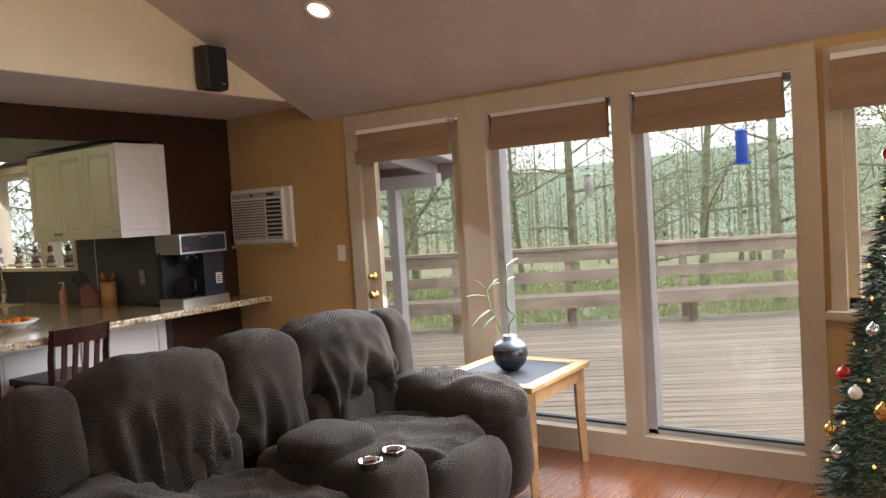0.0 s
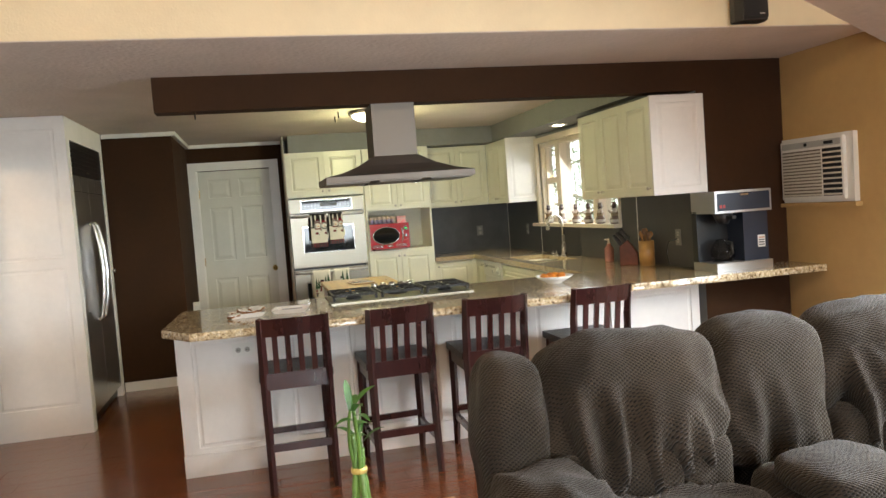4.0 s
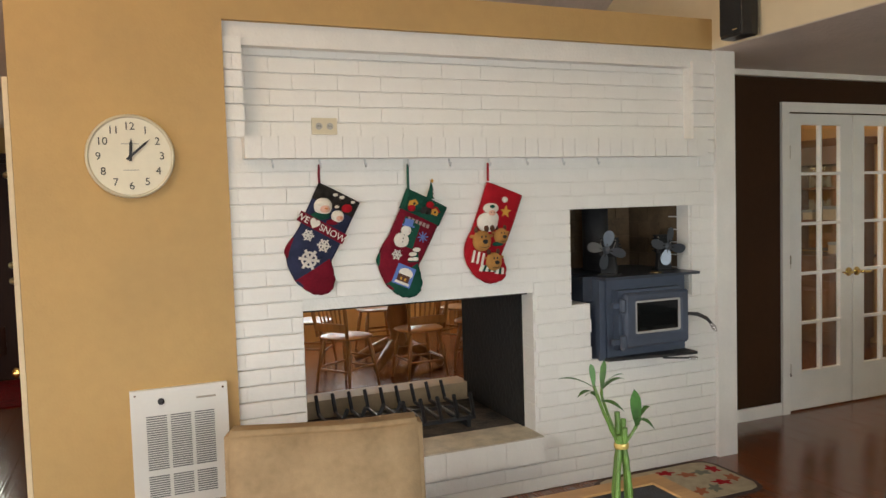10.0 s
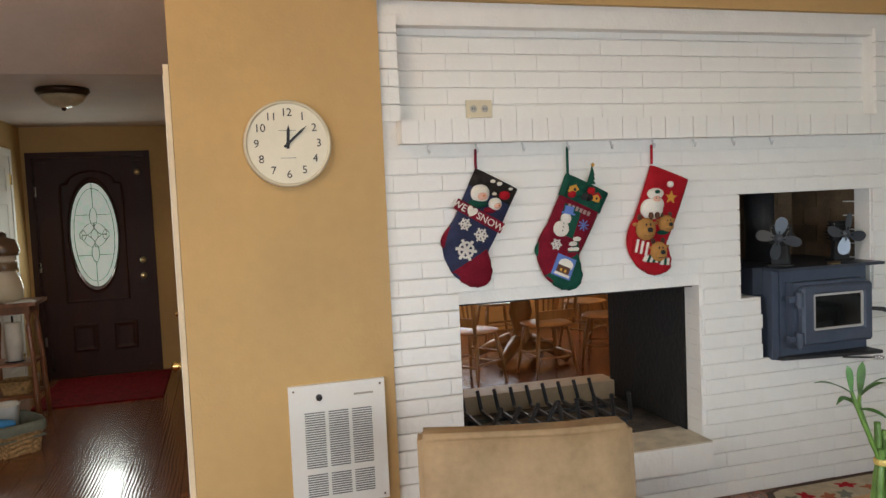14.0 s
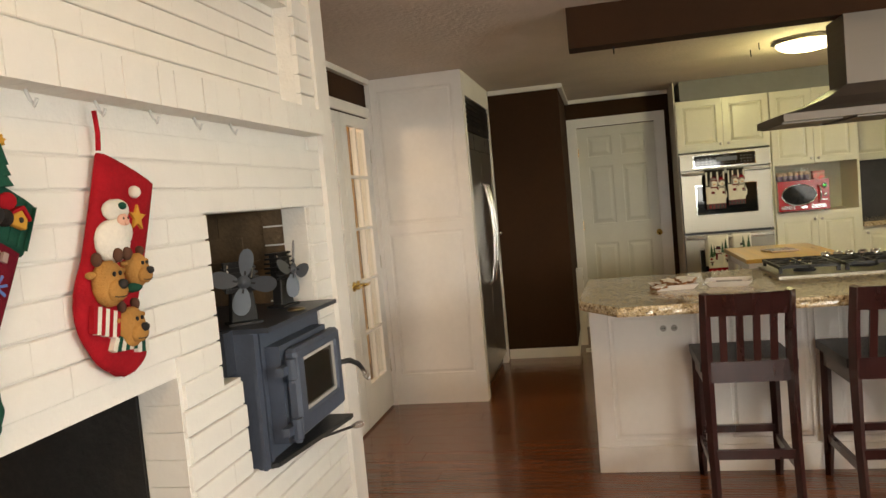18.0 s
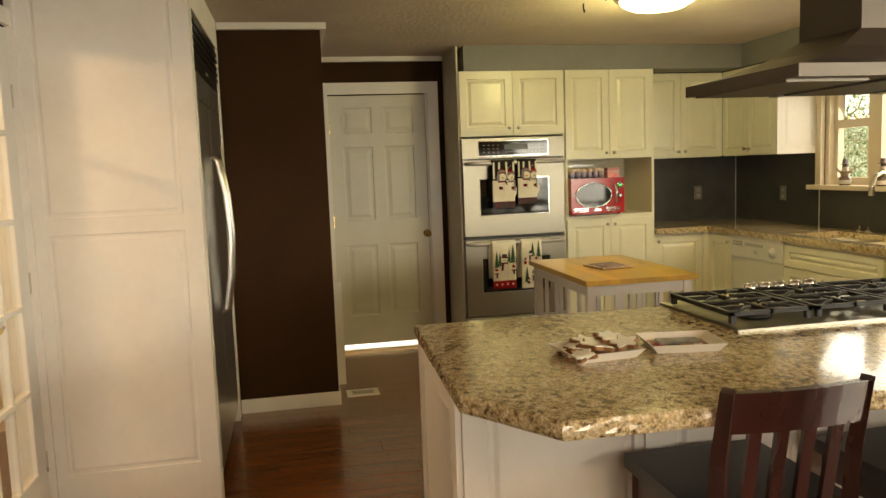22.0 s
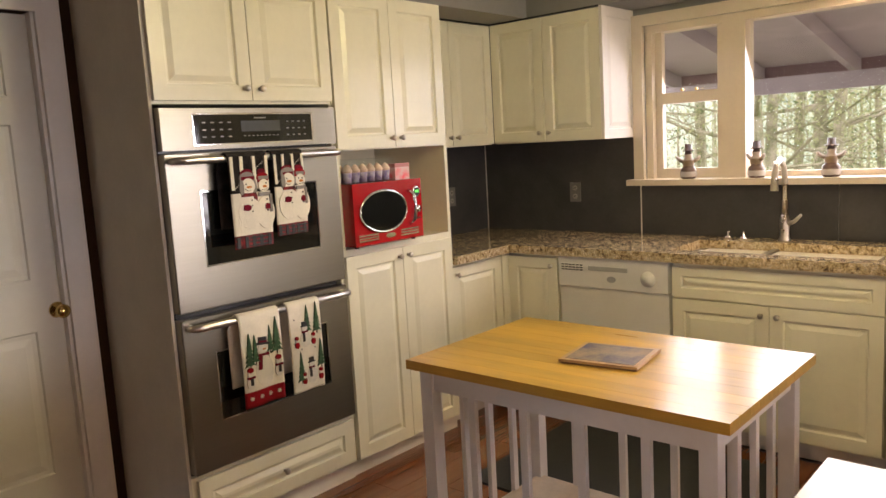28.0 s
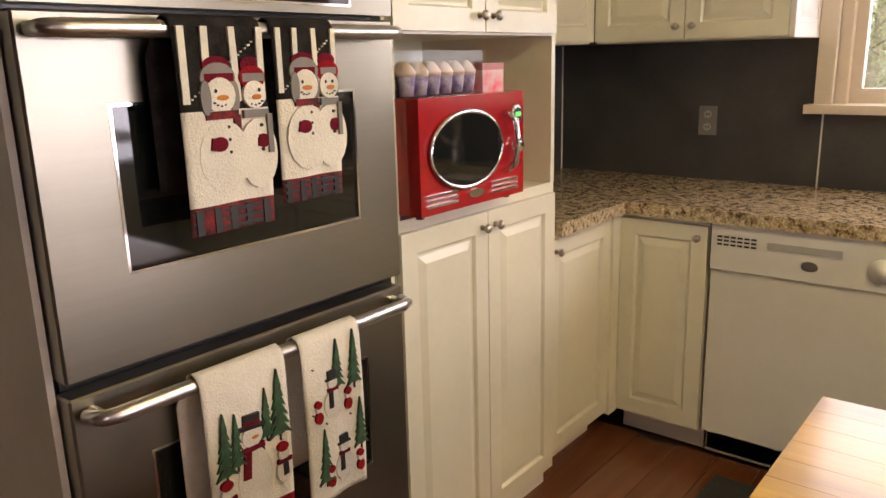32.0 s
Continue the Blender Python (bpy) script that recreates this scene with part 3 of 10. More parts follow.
structure("hall_wall_south", wall_with_holes(-0.62, 1.3, 0, 2.345, -5.8, -5.66, [(0.03, 1.0, 0, 2.06)]), WALL_TAN, "tan wall around the front door")
structure("stair_wall_far", box(1.22, 2.6, -2.86, -2.70, 0, 2.9), WALL_STAIR, "blue grey stairwell wall")
structure("stair_wall_back", box(2.6, 2.75, -2.86, -1.1, 0, 2.9), WALL_STAIR, "blue grey stairwell end wall")
structure("stair_ceiling", box(1.1, 2.75, -2.86, -1.1, 2.9, 3.0), CEILING, "stairwell ceiling")
# dining room behind the chimney and double doors
structure("dining_wall_south", wall_with_holes(-9.0, -0.62, 0, 2.36, -6.2, -6.05, [(-4.2, -1.9, 0.75, 2.1)]), WALL_ORANGE, "warm orange dining room wall")
structure("dining_wall_west", box(-7.9, -7.75, -6.05, -1.58, 0, 2.36), WALL_ORANGE, "warm orange dining room wall")
structure("dining_wall_east", box(-0.635, -0.622, -6.05, -1.6, 0, 2.36), WALL_ORANGE, "warm orange dining room wall")
structure("dining_wall_north", wall_with_holes(-1.31, -0.49, 0, 2.345, -1.72, -1.6, []), WALL_ORANGE, "warm orange wall beside the chimney")
structure("dining_ceiling", box(-7.9, -0.63, -6.2, -1.6, 2.36, 2.46), CEILING, "off-white dining room ceiling")
structure("sub_floor", box(-10.2, 3.4, -6.2, 4.36, -0.12, -0.012), mat("dark_subfloor", (0.04, 0.012, 0.007), 0.6), "dark board under the planks")

# ---- chimney breast ----
FX0, FX1 = -4.09, -1.31
BRICK_STEP = 0.0735
FP = (-2.82, -1.61, 0.31, 1.05)
NICHE = [(-3.845, -3.045, 0.965, 1.472), (-3.785, -3.165, 0.655, 0.965)]
REC = (-3.86, -1.39, 1.845, 2.245)
core = wall_with_holes(FX0, FX1, 0, 2.345, -1.15, -0.961, [FP, *NICHE, REC])
chim = tagged(part("chimney_breast", core, MORTAR_W), "white painted brick chimney breast with open fireplace", "", "", "structure")
chim.matrix_basis = pose(0, -0.022, 0)
part("recess_back", box(REC[0] - 0.05, REC[1] + 0.05, -1.15, -1.036, REC[2] - 0.05, 2.33), BRICK_W, chim)
part("hearth_block", box(FX0 + 0.02, FX1 - 0.02, -1.85, -1.15, 0, FP[2] - 0.02), MORTAR_W, chim)
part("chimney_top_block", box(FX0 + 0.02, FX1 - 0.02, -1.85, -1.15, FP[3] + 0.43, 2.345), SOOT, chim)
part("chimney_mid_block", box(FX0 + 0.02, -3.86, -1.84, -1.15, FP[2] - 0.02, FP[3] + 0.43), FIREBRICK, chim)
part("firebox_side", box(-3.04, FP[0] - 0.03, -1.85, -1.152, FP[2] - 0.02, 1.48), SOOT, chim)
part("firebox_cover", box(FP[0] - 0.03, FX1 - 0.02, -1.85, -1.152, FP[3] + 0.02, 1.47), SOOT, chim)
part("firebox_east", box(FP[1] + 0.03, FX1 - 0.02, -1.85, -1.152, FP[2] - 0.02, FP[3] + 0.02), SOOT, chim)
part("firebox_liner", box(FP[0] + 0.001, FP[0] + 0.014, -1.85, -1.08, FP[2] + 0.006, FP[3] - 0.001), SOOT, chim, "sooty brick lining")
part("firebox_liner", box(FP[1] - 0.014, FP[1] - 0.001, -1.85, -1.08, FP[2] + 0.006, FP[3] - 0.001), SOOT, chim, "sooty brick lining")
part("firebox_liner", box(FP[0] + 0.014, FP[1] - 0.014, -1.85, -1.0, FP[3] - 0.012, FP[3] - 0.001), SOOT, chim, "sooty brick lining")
part("niche_back", box(-3.86, -3.04, -1.85, -1.55, 0.6, 1.48), FIREBRICK, chim)
part("niche_ledge", box(-3.86, -3.785, -1.55, -0.985, 0.62, 0.962), MORTAR_W, chim)
part("niche_ledge", box(-3.165, -3.04, -1.55, -0.985, 0.62, 0.962), MORTAR_W, chim)
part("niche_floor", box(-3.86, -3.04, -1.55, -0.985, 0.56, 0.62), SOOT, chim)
part("mantel", box(-3.90, -1.376, -1.02, -0.8765, 1.7455, 1.8375), MORTAR_W, chim, "white painted brick mantel ledge")
for i in range(35):
    x = -3.90 + i * 0.07211
    part("mantel_brick", box(x + 0.0012, x + 0.0709, -0.95, -0.872 + 0.0012 * math.sin(i * 2.3), 1.744, 1.839), BRICK_W, chim, bevel=0.0035)
for r in range(10):
    z = FP[2] + 0.008 + r * BRICK_STEP
    for a, b in ((FP[0] + 0.001, FP[0] + 0.006), (FP[1] - 0.006, FP[1] - 0.001)):
        part("jamb_brick", box(a, b, -1.075, -0.956, z, z + BRICK_STEP - 0.004), BRICK_W, chim, bevel=0.0015)
for i in range(11):
    x = FP[0] + i * (FP[1] - FP[0]) / 11
    part("ledge_brick", box(x + 0.0006, x + 0.1094, -0.96, -0.879 + 0.0012 * math.sin(i * 2.1), 0.188, FP[2] - 0.002), BRICK_W, chim, bevel=0.003)
part("hearth_sill", box(FP[0], FP[1], -1.14, -0.88, FP[2] - 0.001, FP[2] + 0.005), mat("cream_stone_sill", (0.62, 0.55, 0.42), 0.5, vary=0.15, scale=12), chim, bevel=0.004)
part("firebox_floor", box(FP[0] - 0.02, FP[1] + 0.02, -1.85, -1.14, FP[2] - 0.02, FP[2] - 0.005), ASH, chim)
part("rear_sill", box(FP[0], FP[1], -1.98, -1.80, FP[2] - 0.03, FP[2] + 0.1), mat("tan_stone_sill", (0.42, 0.30, 0.17), 0.6, vary=0.1), chim, bevel=0.004)
part("corner_trim", box(-4.15, -4.01, -1.0, -0.93, 0, 2.345), WHITE_TRIM, chim, "white corner trim board", bevel=0.004)
part("corner_trim_side", box(-4.16, -4.093, -1.43, -1.0, 0, 2.345), WHITE_TRIM, chim)

# ---- patio window frame ----
pf = tagged(new("patio_window_frame"), "white painted frame around patio door and windows", "", "", "structure")
FRM = mat("beige_window_frame_paint", (0.50, 0.41, 0.30), 0.45, vary=0.04)
SASH = mat("grey_white_vinyl_sash", (0.46, 0.47, 0.49), 0.4, vary=0.05)
for nm, b in (("head_casing", (-3.67, -0.60, 4.165, 4.205, 2.09, 2.20)), ("side_casing", (-3.67, -3.555, 4.17, 4.205, 0, 2.09)), ("side_casing", (-0.715, -0.60, 4.17, 4.205, 0, 2.09)),
              ("mullion", (-2.70, -2.50, 4.16, 4.34, 0, 2.09)), ("mullion", (-1.66, -1.555, 4.158, 4.34, 0.1405, 2.09)), ("sill_rail", (-2.50, -0.68, 4.16, 4.35, 0.0, 0.14))):
    part(nm, box(*b), FRM, pf, bevel=0.006)
for x0, x1 in ((-2.50, -1.66), (-1.555, -0.70)):
    for nm, b in (("sash", (x0, x0 + 0.05, 4.24, 4.34, 0.14, 2.09)), ("sash", (x1 - 0.03, x1, 4.24, 4.34, 0.14, 2.09)), ("sash", (x0, x1, 4.24, 4.34, 0.14, 0.165)), ("sash", (x0, x1, 4.24, 4.34, 2.05, 2.09))):
        part(nm, box(*b), SASH, pf)
    part("track", box(x0 + 0.05, x1 - 0.03, 4.24, 4.283, 0.165, 0.178), BLACK, pf, "dark track")
    g = part("pane", box(x0 + 0.04, x1 - 0.02, 4.285, 4.29, 0.16, 2.06), GLASS, pf)
    g.visible_shadow = False
# ---- camera-side window ----
for i, (x0, x1) in enumerate(((-0.5, 0.75), (0.95, 2.2))):
    wf = tagged(new("window_%d" % (i + 1)), "white framed living room window", "", "", "structure")
    for nm, b in (("casing", (x0 - 0.07, x0, 4.17, 4.205, 0.83, 2.17)), ("casing", (x1, x1 + 0.07, 4.17, 4.205, 0.83, 2.17)), ("casing", (x0, x1, 4.17, 4.205, 2.1, 2.17)), ("window_sill", (x0 - 0.09, x1 + 0.09, 4.11, 4.34, 0.85, 0.885)),
                  ("sash", (x0, x0 + 0.05, 4.25, 4.33, 0.885, 2.1)), ("sash", (x1 - 0.05, x1, 4.25, 4.33, 0.885, 2.1)), ("sash", (x0, x1, 4.25, 4.33, 2.04, 2.1)), ("sash", (x0, x1, 4.25, 4.33, 0.885, 0.94))):
        part(nm, box(*b), FRM, wf, bevel=0.004)
    g = part("pane", box(x0 + 0.04, x1 - 0.04, 4.285, 4.29, 0.93, 2.05), GLASS, wf)
    g.visible_shadow = False


# unseen window added to carry the daylight on the peninsula front
we = tagged(new("window_east"), "unseen white framed window added for daylight from the east", "", "", "structure")
we.matrix_basis = pose(3.2, 0.3, 0, 0, 0, WEST) @ Matrix.Translation((-2.6, 0, 0))
for nm, b in (("casing", (-0.07, 0, -0.02, 0, 0.65, 2.17)), ("casing", (2.6, 2.67, -0.02, 0, 0.65, 2.17)), ("casing", (0, 2.6, -0.02, 0, 2.1, 2.17)), ("window_sill", (-0.09, 2.69, -0.07, 0.1, 0.67, 0.70)), ("sash", (0, 0.05, 0.05, 0.1, 0.7, 2.1)), ("sash", (2.55, 2.6, 0.05, 0.1, 0.7, 2.1)), ("sash", (0.05, 2.55, 0.05, 0.1, 0.7, 0.75)), ("sash", (0.05, 2.55, 0.05, 0.1, 2.05, 2.1)), ("mullion", (1.27, 1.33, 0.05, 0.1, 0.75, 2.05))):
    part(nm, box(*b), FRM, we, bevel=0.004)
g = part("pane", box(0.04, 2.56, 0.07, 0.075, 0.74, 2.06), GLASS, we)
g.visible_shadow = False


def roman_blind(x0, x1, z0, z1, y):
    b = thing("roman_blind", pose((x0 + x1) / 2, y, z0), "brown woven roman blind drawn up to the top", "blind", "patio blinds")
    w = (x1 - x0) / 2
    zm = z0 + (z1 - z0) * 0.36
    part("upper_fold", box(-w, w, -0.01, 0.02, zm - z0, z1 - z0), BLIND, b, bevel=0.004)
    part("lower_fold", box(-w - 0.006, w + 0.006, -0.035, 0.0, 0, zm - z0 + 0.01), BLIND, b, bevel=0.01)
    part("head_rail", box(-w, w, -0.02, 0.03, z1 - z0 - 0.02, z1 - z0 + 0.008), WHITE_TRIM, b)
    return b


roman_blind(-3.53, -2.76, 1.86, 2.085, 4.15)
roman_blind(-2.47, -1.70, 1.86, 2.085, 4.21)
roman_blind(-1.53, -0.76, 1.86, 2.085, 4.21)
roman_blind(-0.53, 0.75, 1.86, 2.12, 4.13)

# patio door
pd = tagged(new("door_patio"), "beige glazed patio door with brass knob", "", "", "structure")
for nm, b in (("door_stile", (-3.55, -3.44, 4.20, 4.245, 0.02, 2.08)), ("door_stile", (-2.78, -2.70, 4.20, 4.245, 0.02, 2.08)), ("door_rail", (-3.44, -2.78, 4.20, 4.245, 0.02, 0.24)), ("door_rail", (-3.44, -2.78, 4.20, 4.245, 1.95, 2.08)), ("threshold", (-3.56, -2.70, 4.18, 4.4, 0.0, 0.02))):
    part(nm, box(*b), FRM, pd, bevel=0.004)
g = part("pane", box(-3.44, -2.78, 4.22, 4.225, 0.24, 1.95), GLASS, pd)
g.visible_shadow = False
for z, r in ((0.93, 0.028), (1.06, 0.02)):
    part("door_knob", lathe([(0.03, 0), (0.03, 0.008), (0.012, 0.012), (0.012, 0.03), (r, 0.04), (r, 0.055), (0.005, 0.066)], (0, 0, 0), 16, axis="y"), BRASS, pd, "brass knob", smooth=True).matrix_basis = pose(-3.5, 4.20, z, 0, 0, 180)
for z in (0.3, 1.05, 1.82):
    part("hinge", box(-2.705, -2.69, 4.19, 4.2, z - 0.05, z + 0.05), NICKEL, pd)


# ---- cabinet makers ----
def knob(parent, x, z, y=0.0, r=0.013):
    k = part("knob", lathe([(0.008, 0.0), (0.005, -0.012), (r, -0.018), (r, -0.024), (r * 0.5, -0.029)], (0, 0, 0), 12, axis="y"), NICKEL, parent, "satin nickel knob", smooth=True)
    k.matrix_basis = pose(x, y, z)
    return k


def cab_door(parent, x0, x1, z0, z1, material=CAB, knob_at=None, y=-0.018, name="cabinet_door", rail=0.055):
    w, h = x1 - x0 - 0.004, z1 - z0 - 0.004
    r = min(rail, w * 0.28, h * 0.3)
    d = part(name, panelled(w, h, 0.018, [(r, w - r, r, h - r)], ((0.0, 0.0), (0.003, 0.004), (0.006, 0.0095), (0.013, 0.0095), (0.034, 0.001))), material, parent, bevel=0.0)
    d.matrix_basis = pose(x0 + 0.002, y, z0 + 0.002)
    if knob_at:
        knob(d, knob_at[0] - x0, knob_at[1] - z0)
    return d


# ---- kitchen: tall oven unit ----
oc = thing("oven_cabinet", pose(-8.53, 0.87, 0, 0, 0, EAST), "tall cream cabinet housing a double wall oven", "cabinet")
W = 0.83
# this side's shade is put into a darker copy of the cream
part("side_panel", box(0.0, 0.012, 0.0, 0.517, 0.0, CEIL - 0.004), mat("shaded_cream_side_laminate", (0.62, 0.57, 0.48), 0.6, vary=0.04), oc, "cream side panel with shade put into its tone")
part("body", box(0.012, W - 0.006, 0.002, 0.62, 1.675, 2.153), CAB, oc)
part("body", box(0.012, W - 0.006, 0.002, 0.62, 0.08, 0.30), CAB, oc)
part("edge_strip", box(0.811, W - 0.006, 0.0, 0.62, 0.30, 1.675), CAB, oc)
part("toe_kick", box(0.012, W - 0.006, 0.02, 0.6, 0.0, 0.08), CAB_PINK, oc)
cab_door(oc, 0.012, 0.42, 1.685, 2.15, knob_at=(0.385, 1.73))
cab_door(oc, 0.42, 0.822, 1.685, 2.15, knob_at=(0.455, 1.73))
cab_door(oc, 0.03, 0.805, 0.095, 0.29, knob_at=(0.415, 0.19), name="drawer_front")
# double oven
ov = thing("double_oven", pose(-8.512, 0.885, 0.305, 0, 0, EAST), "stainless steel double wall oven with towels on its handles", "oven")
OW = 0.79
part("control_panel", box(0, OW, -0.02, 0.05, 1.205, 1.353), STEEL, ov, bevel=0.003)
dsp = part("display", box(0.127, 0.662, -0.022, -0.015, 1.224, 1.329), BLACK_GLASS, ov, "black glass control display")
part("display_rim", wall_with_holes(0.122, 0.667, 1.219, 1.334, -0.0225, -0.018, [(0.127, 0.662, 1.224, 1.329)]), CHROME, ov)
part("screen", box(0.325, 0.505, -0.0232, -0.021, 1.265, 1.305), mat("dim_lcd", (0.045, 0.048, 0.045), 0.25), dsp)
part("badge", box(0.385, 0.44, -0.0232, -0.021, 1.313, 1.319), mat("grey_button_print", (0.16, 0.16, 0.16), 0.4), dsp)
for i in range(3):
    for j in range(4):
        part("touch_key", box(0.16 + j * 0.036, 0.174 + j * 0.036, -0.0232, -0.021, 1.246 + i * 0.026, 1.251 + i * 0.026), MATS["grey_button_print"], dsp)
        part("touch_key", box(0.535 + j * 0.028, 0.547 + j * 0.028, -0.0232, -0.021, 1.246 + i * 0.026, 1.251 + i * 0.026), MATS["grey_button_print"], dsp)
for j in range(9):
    part("touch_key", box(0.335 + j * 0.019, 0.343 + j * 0.019, -0.0232, -0.021, 1.247, 1.251), MATS["grey_button_print"], dsp)
part("oven_cavity", box(0.01, OW - 0.01, 0.03, 0.55, 0.0, 1.3), BLACK, ov)
for z0, z1, w0, w1 in ((0.622, 1.196, 0.782, 1.052), (0.012, 0.598, 0.195, 0.455)):
    d = part("oven_door", wall_with_holes(0, OW, z0, z1, -0.02, 0.03, [(0.13, 0.662, w0, w1)]), STEEL, ov, "brushed steel oven door", bevel=0.004)
    part("oven_window", box(0.125, 0.667, -0.016, 0.0, w0 - 0.005, w1 + 0.005), BLACK_GLASS, d, "black glass")
    part("window_rim", wall_with_holes(0.126, 0.666, w0 - 0.004, w1 + 0.004, -0.0215, -0.015, [(0.131, 0.661, w0 + 0.001, w1 - 0.001)]), CHROME, d)
    zh = z1 - 0.028
    part("handle", tube([(0.018, -0.03, zh), (0.03, -0.062, zh), (0.055, -0.07, zh), (OW - 0.055, -0.07, zh), (OW - 0.03, -0.062, zh), (OW - 0.018, -0.03, zh)], [0.011, 0.0135, 0.0145, 0.0145, 0.0135, 0.011], 14), STEEL_H, d, "satin steel bar handle", smooth=True)
    for x in (0.035, OW - 0.035):
        part("handle_post", tube([(x, -0.02, zh), (x, -0.06, zh)], 0.010, 10), STEEL_H, d)
# microwave tower
mc = thing("microwave_cabinet", pose(-8.53, 1.70, 0, 0, 0, EAST), "tall cream cabinet with an open microwave niche", "cabinet")
MW = 0.73
part("body", box(0, MW, 0.002, 0.62, 1.475, 2.153), CAB, mc)
part("body", box(0, MW, 0.002, 0.62, 0.08, 1.042), CAB, mc)
part("side_panel", box(MW - 0.02, MW, 0.0, 0.62, 1.042, 1.475), CAB, mc)
part("side_panel", box(0.0, 0.02, 0.0, 0.62, 1.042, 1.475), CAB, mc)
part("niche_back", box(0.02, MW - 0.02, 0.5, 0.62, 1.042, 1.475), CAB, mc)
part("toe_kick", box(0, MW, 0.03, 0.6, 0.0, 0.08), CAB_PINK, mc)
cab_door(mc, 0.0, 0.355, 1.48, 2.15, knob_at=(0.325, 1.52))
cab_door(mc, 0.355, 0.71, 1.48, 2.15, knob_at=(0.385, 1.52))
cab_door(mc, 0.0, 0.355, 0.085, 1.015, knob_at=(0.325, 0.97))
cab_door(mc, 0.355, 0.71, 0.085, 1.015, knob_at=(0.385, 0.97))
part("filler_strip", box(1.15, 1.218, 0.0, 0.03, 0.09, 0.868), CAB, mc)


def base_unit(name, m, w, doors, label, drawer=False, depth=0.6, knobs="r", top=0.87):
    """A base cabinet with a toe kick; doors: how many."""
    c = thing(name, m, label, "cabinet")
    part("body", box(0, w, 0.002, depth, 0.09, top), CAB, c)
    part("toe_kick", box(0, w, 0.06, depth, 0, 0.09), CAB_PINK, c)
    zt = top - 0.02
    if drawer:
        cab_door(c, 0, w, zt - 0.15, zt, name="drawer_front")
        zt -= 0.155
    dw = w / doors
    for i in range(doors):
        kx = (i + 1) * dw - 0.035 if (knobs == "r" or (doors == 2 and i == 0)) and not (doors == 2 and i == 1) else i * dw + 0.035
        cab_door(c, i * dw, (i + 1) * dw, 0.1, zt, knob_at=(kx, zt - 0.045))
    return c


base_unit("base_cabinet", pose(-8.56, 2.432, 0, 0, 0, EAST), 0.42, 1, "cream base cabinet in the kitchen corner", knobs="l", depth=0.58)
base_unit("base_cabinet", pose(-8.53, 2.92, 0), 0.32, 1, "narrow cream base cabinet beside the dishwasher", depth=0.6)
base_unit("base_cabinet", pose(-7.57, 2.92, 0), 0.90, 2, "cream sink cabinet with false drawer front", drawer=True)
base_unit("base_cabinet", pose(-6.66, 2.92, 0), 0.60, 1, "cream base cabinet beside the sink", drawer=True)
base_unit("base_cabinet", pose(-6.05, 2.92, 0), 0.50, 1, "cream base cabinet under the counter", drawer=True)

dw = thing("dishwasher", pose(-8.195, 2.905, 0), "white dishwasher with dial and vent slots", "dishwasher")
part("door_panel", box(0, 0.61, 0.0, 0.05, 0.11, 0.705), PLASTIC_W, dw, bevel=0.006)
part("control_panel", box(0, 0.61, -0.012, 0.05, 0.71, 0.865), PLASTIC_W, dw, bevel=0.006)
part("tub", box(0.005, 0.605, 0.05, 0.6, 0.02, 0.86), PLASTIC_W, dw)
part("kick_plate", box(0, 0.61, 0.05, 0.08, 0.01, 0.10), mat("grey_kick_plate", (0.30, 0.29, 0.27), 0.5), dw)
# pull slot is a raised patch, the recess shade painted grey
part("pull_slot", box(0.18, 0.40, -0.016, -0.01, 0.80, 0.822), mat("shadowed_plastic", (0.45, 0.44, 0.41), 0.5), dw, bevel=0.002)
for r in range(3):
    for i in range(6):
        part("vent_slot", box(0.02 + i * 0.022, 0.036 + i * 0.022, -0.0145, -0.010, 0.795 + r * 0.013, 0.801 + r * 0.013), BLACK, dw)
part("dial", lathe([(0.038, 0), (0.036, -0.012), (0.02, -0.016), (0.02, -0.026)], (0.51, -0.012, 0.775), 20, axis="y"), PLASTIC_W, dw, smooth=True)
part("badge", lathe([(0.016, 0), (0.016, -0.003)], (0.31, -0.012, 0.76), 16, axis="y", squash=(1.6, 1)), mat("silver_badge", (0.5, 0.5, 0.5), 0.3, 1.0), dw)


def wall_unit(m, w, doors, label, z0=1.46, z1=2.153, depth=0.34, knob_low=True, ed=0.34, end_panel=False):
    c = thing("wall_cabinet", m, label, "cabinet", "kitchen wall cabinets")
    part("body", box(0, w, 0.002, depth, z0, z1), CAB, c)
    d = w / doors
    for i in range(doors):
        kx = (i + 1) * d - 0.03 if i % 2 == 0 else i * d + 0.03
        cab_door(c, i * d, (i + 1) * d, z0 + 0.005, z1 - 0.005, knob_at=(kx, z0 + 0.05))
    # thin black strip draws the dark line above the doors
    part("cornice", box(0, w, -0.022, 0.0, z1 - 0.004, z1 + 0.004), BLACK, c)
    if end_panel:
        part("end_panel", turned(panelled(ed + 0.018, z1 - z0, 0.018, [(0.05, ed - 0.03, 0.05, z1 - z0 - 0.05)], ((0.0, 0.0), (0.004, 0.006), (0.016, 0.006), (0.036, 0.001))), pose(w + 0.018, -0.018, z0, 0, 0, 90)), CAB_PINK, c, "white moulded end panel")
    return c


wall_unit(pose(-8.82, 2.432, 0, 0, 0, EAST), 0.75, 2, "cream wall cabinet above the microwave corner")
wall_unit(pose(-8.80, 3.20, 0), 0.72, 2, "cream wall cabinet beside the kitchen window", end_panel=True)
wall_unit(pose(-6.12, 3.19, 0), 1.17, 3, "cream wall cabinet over the coffee corner", z0=1.445, z1=2.116, ed=0.385, end_panel=True)

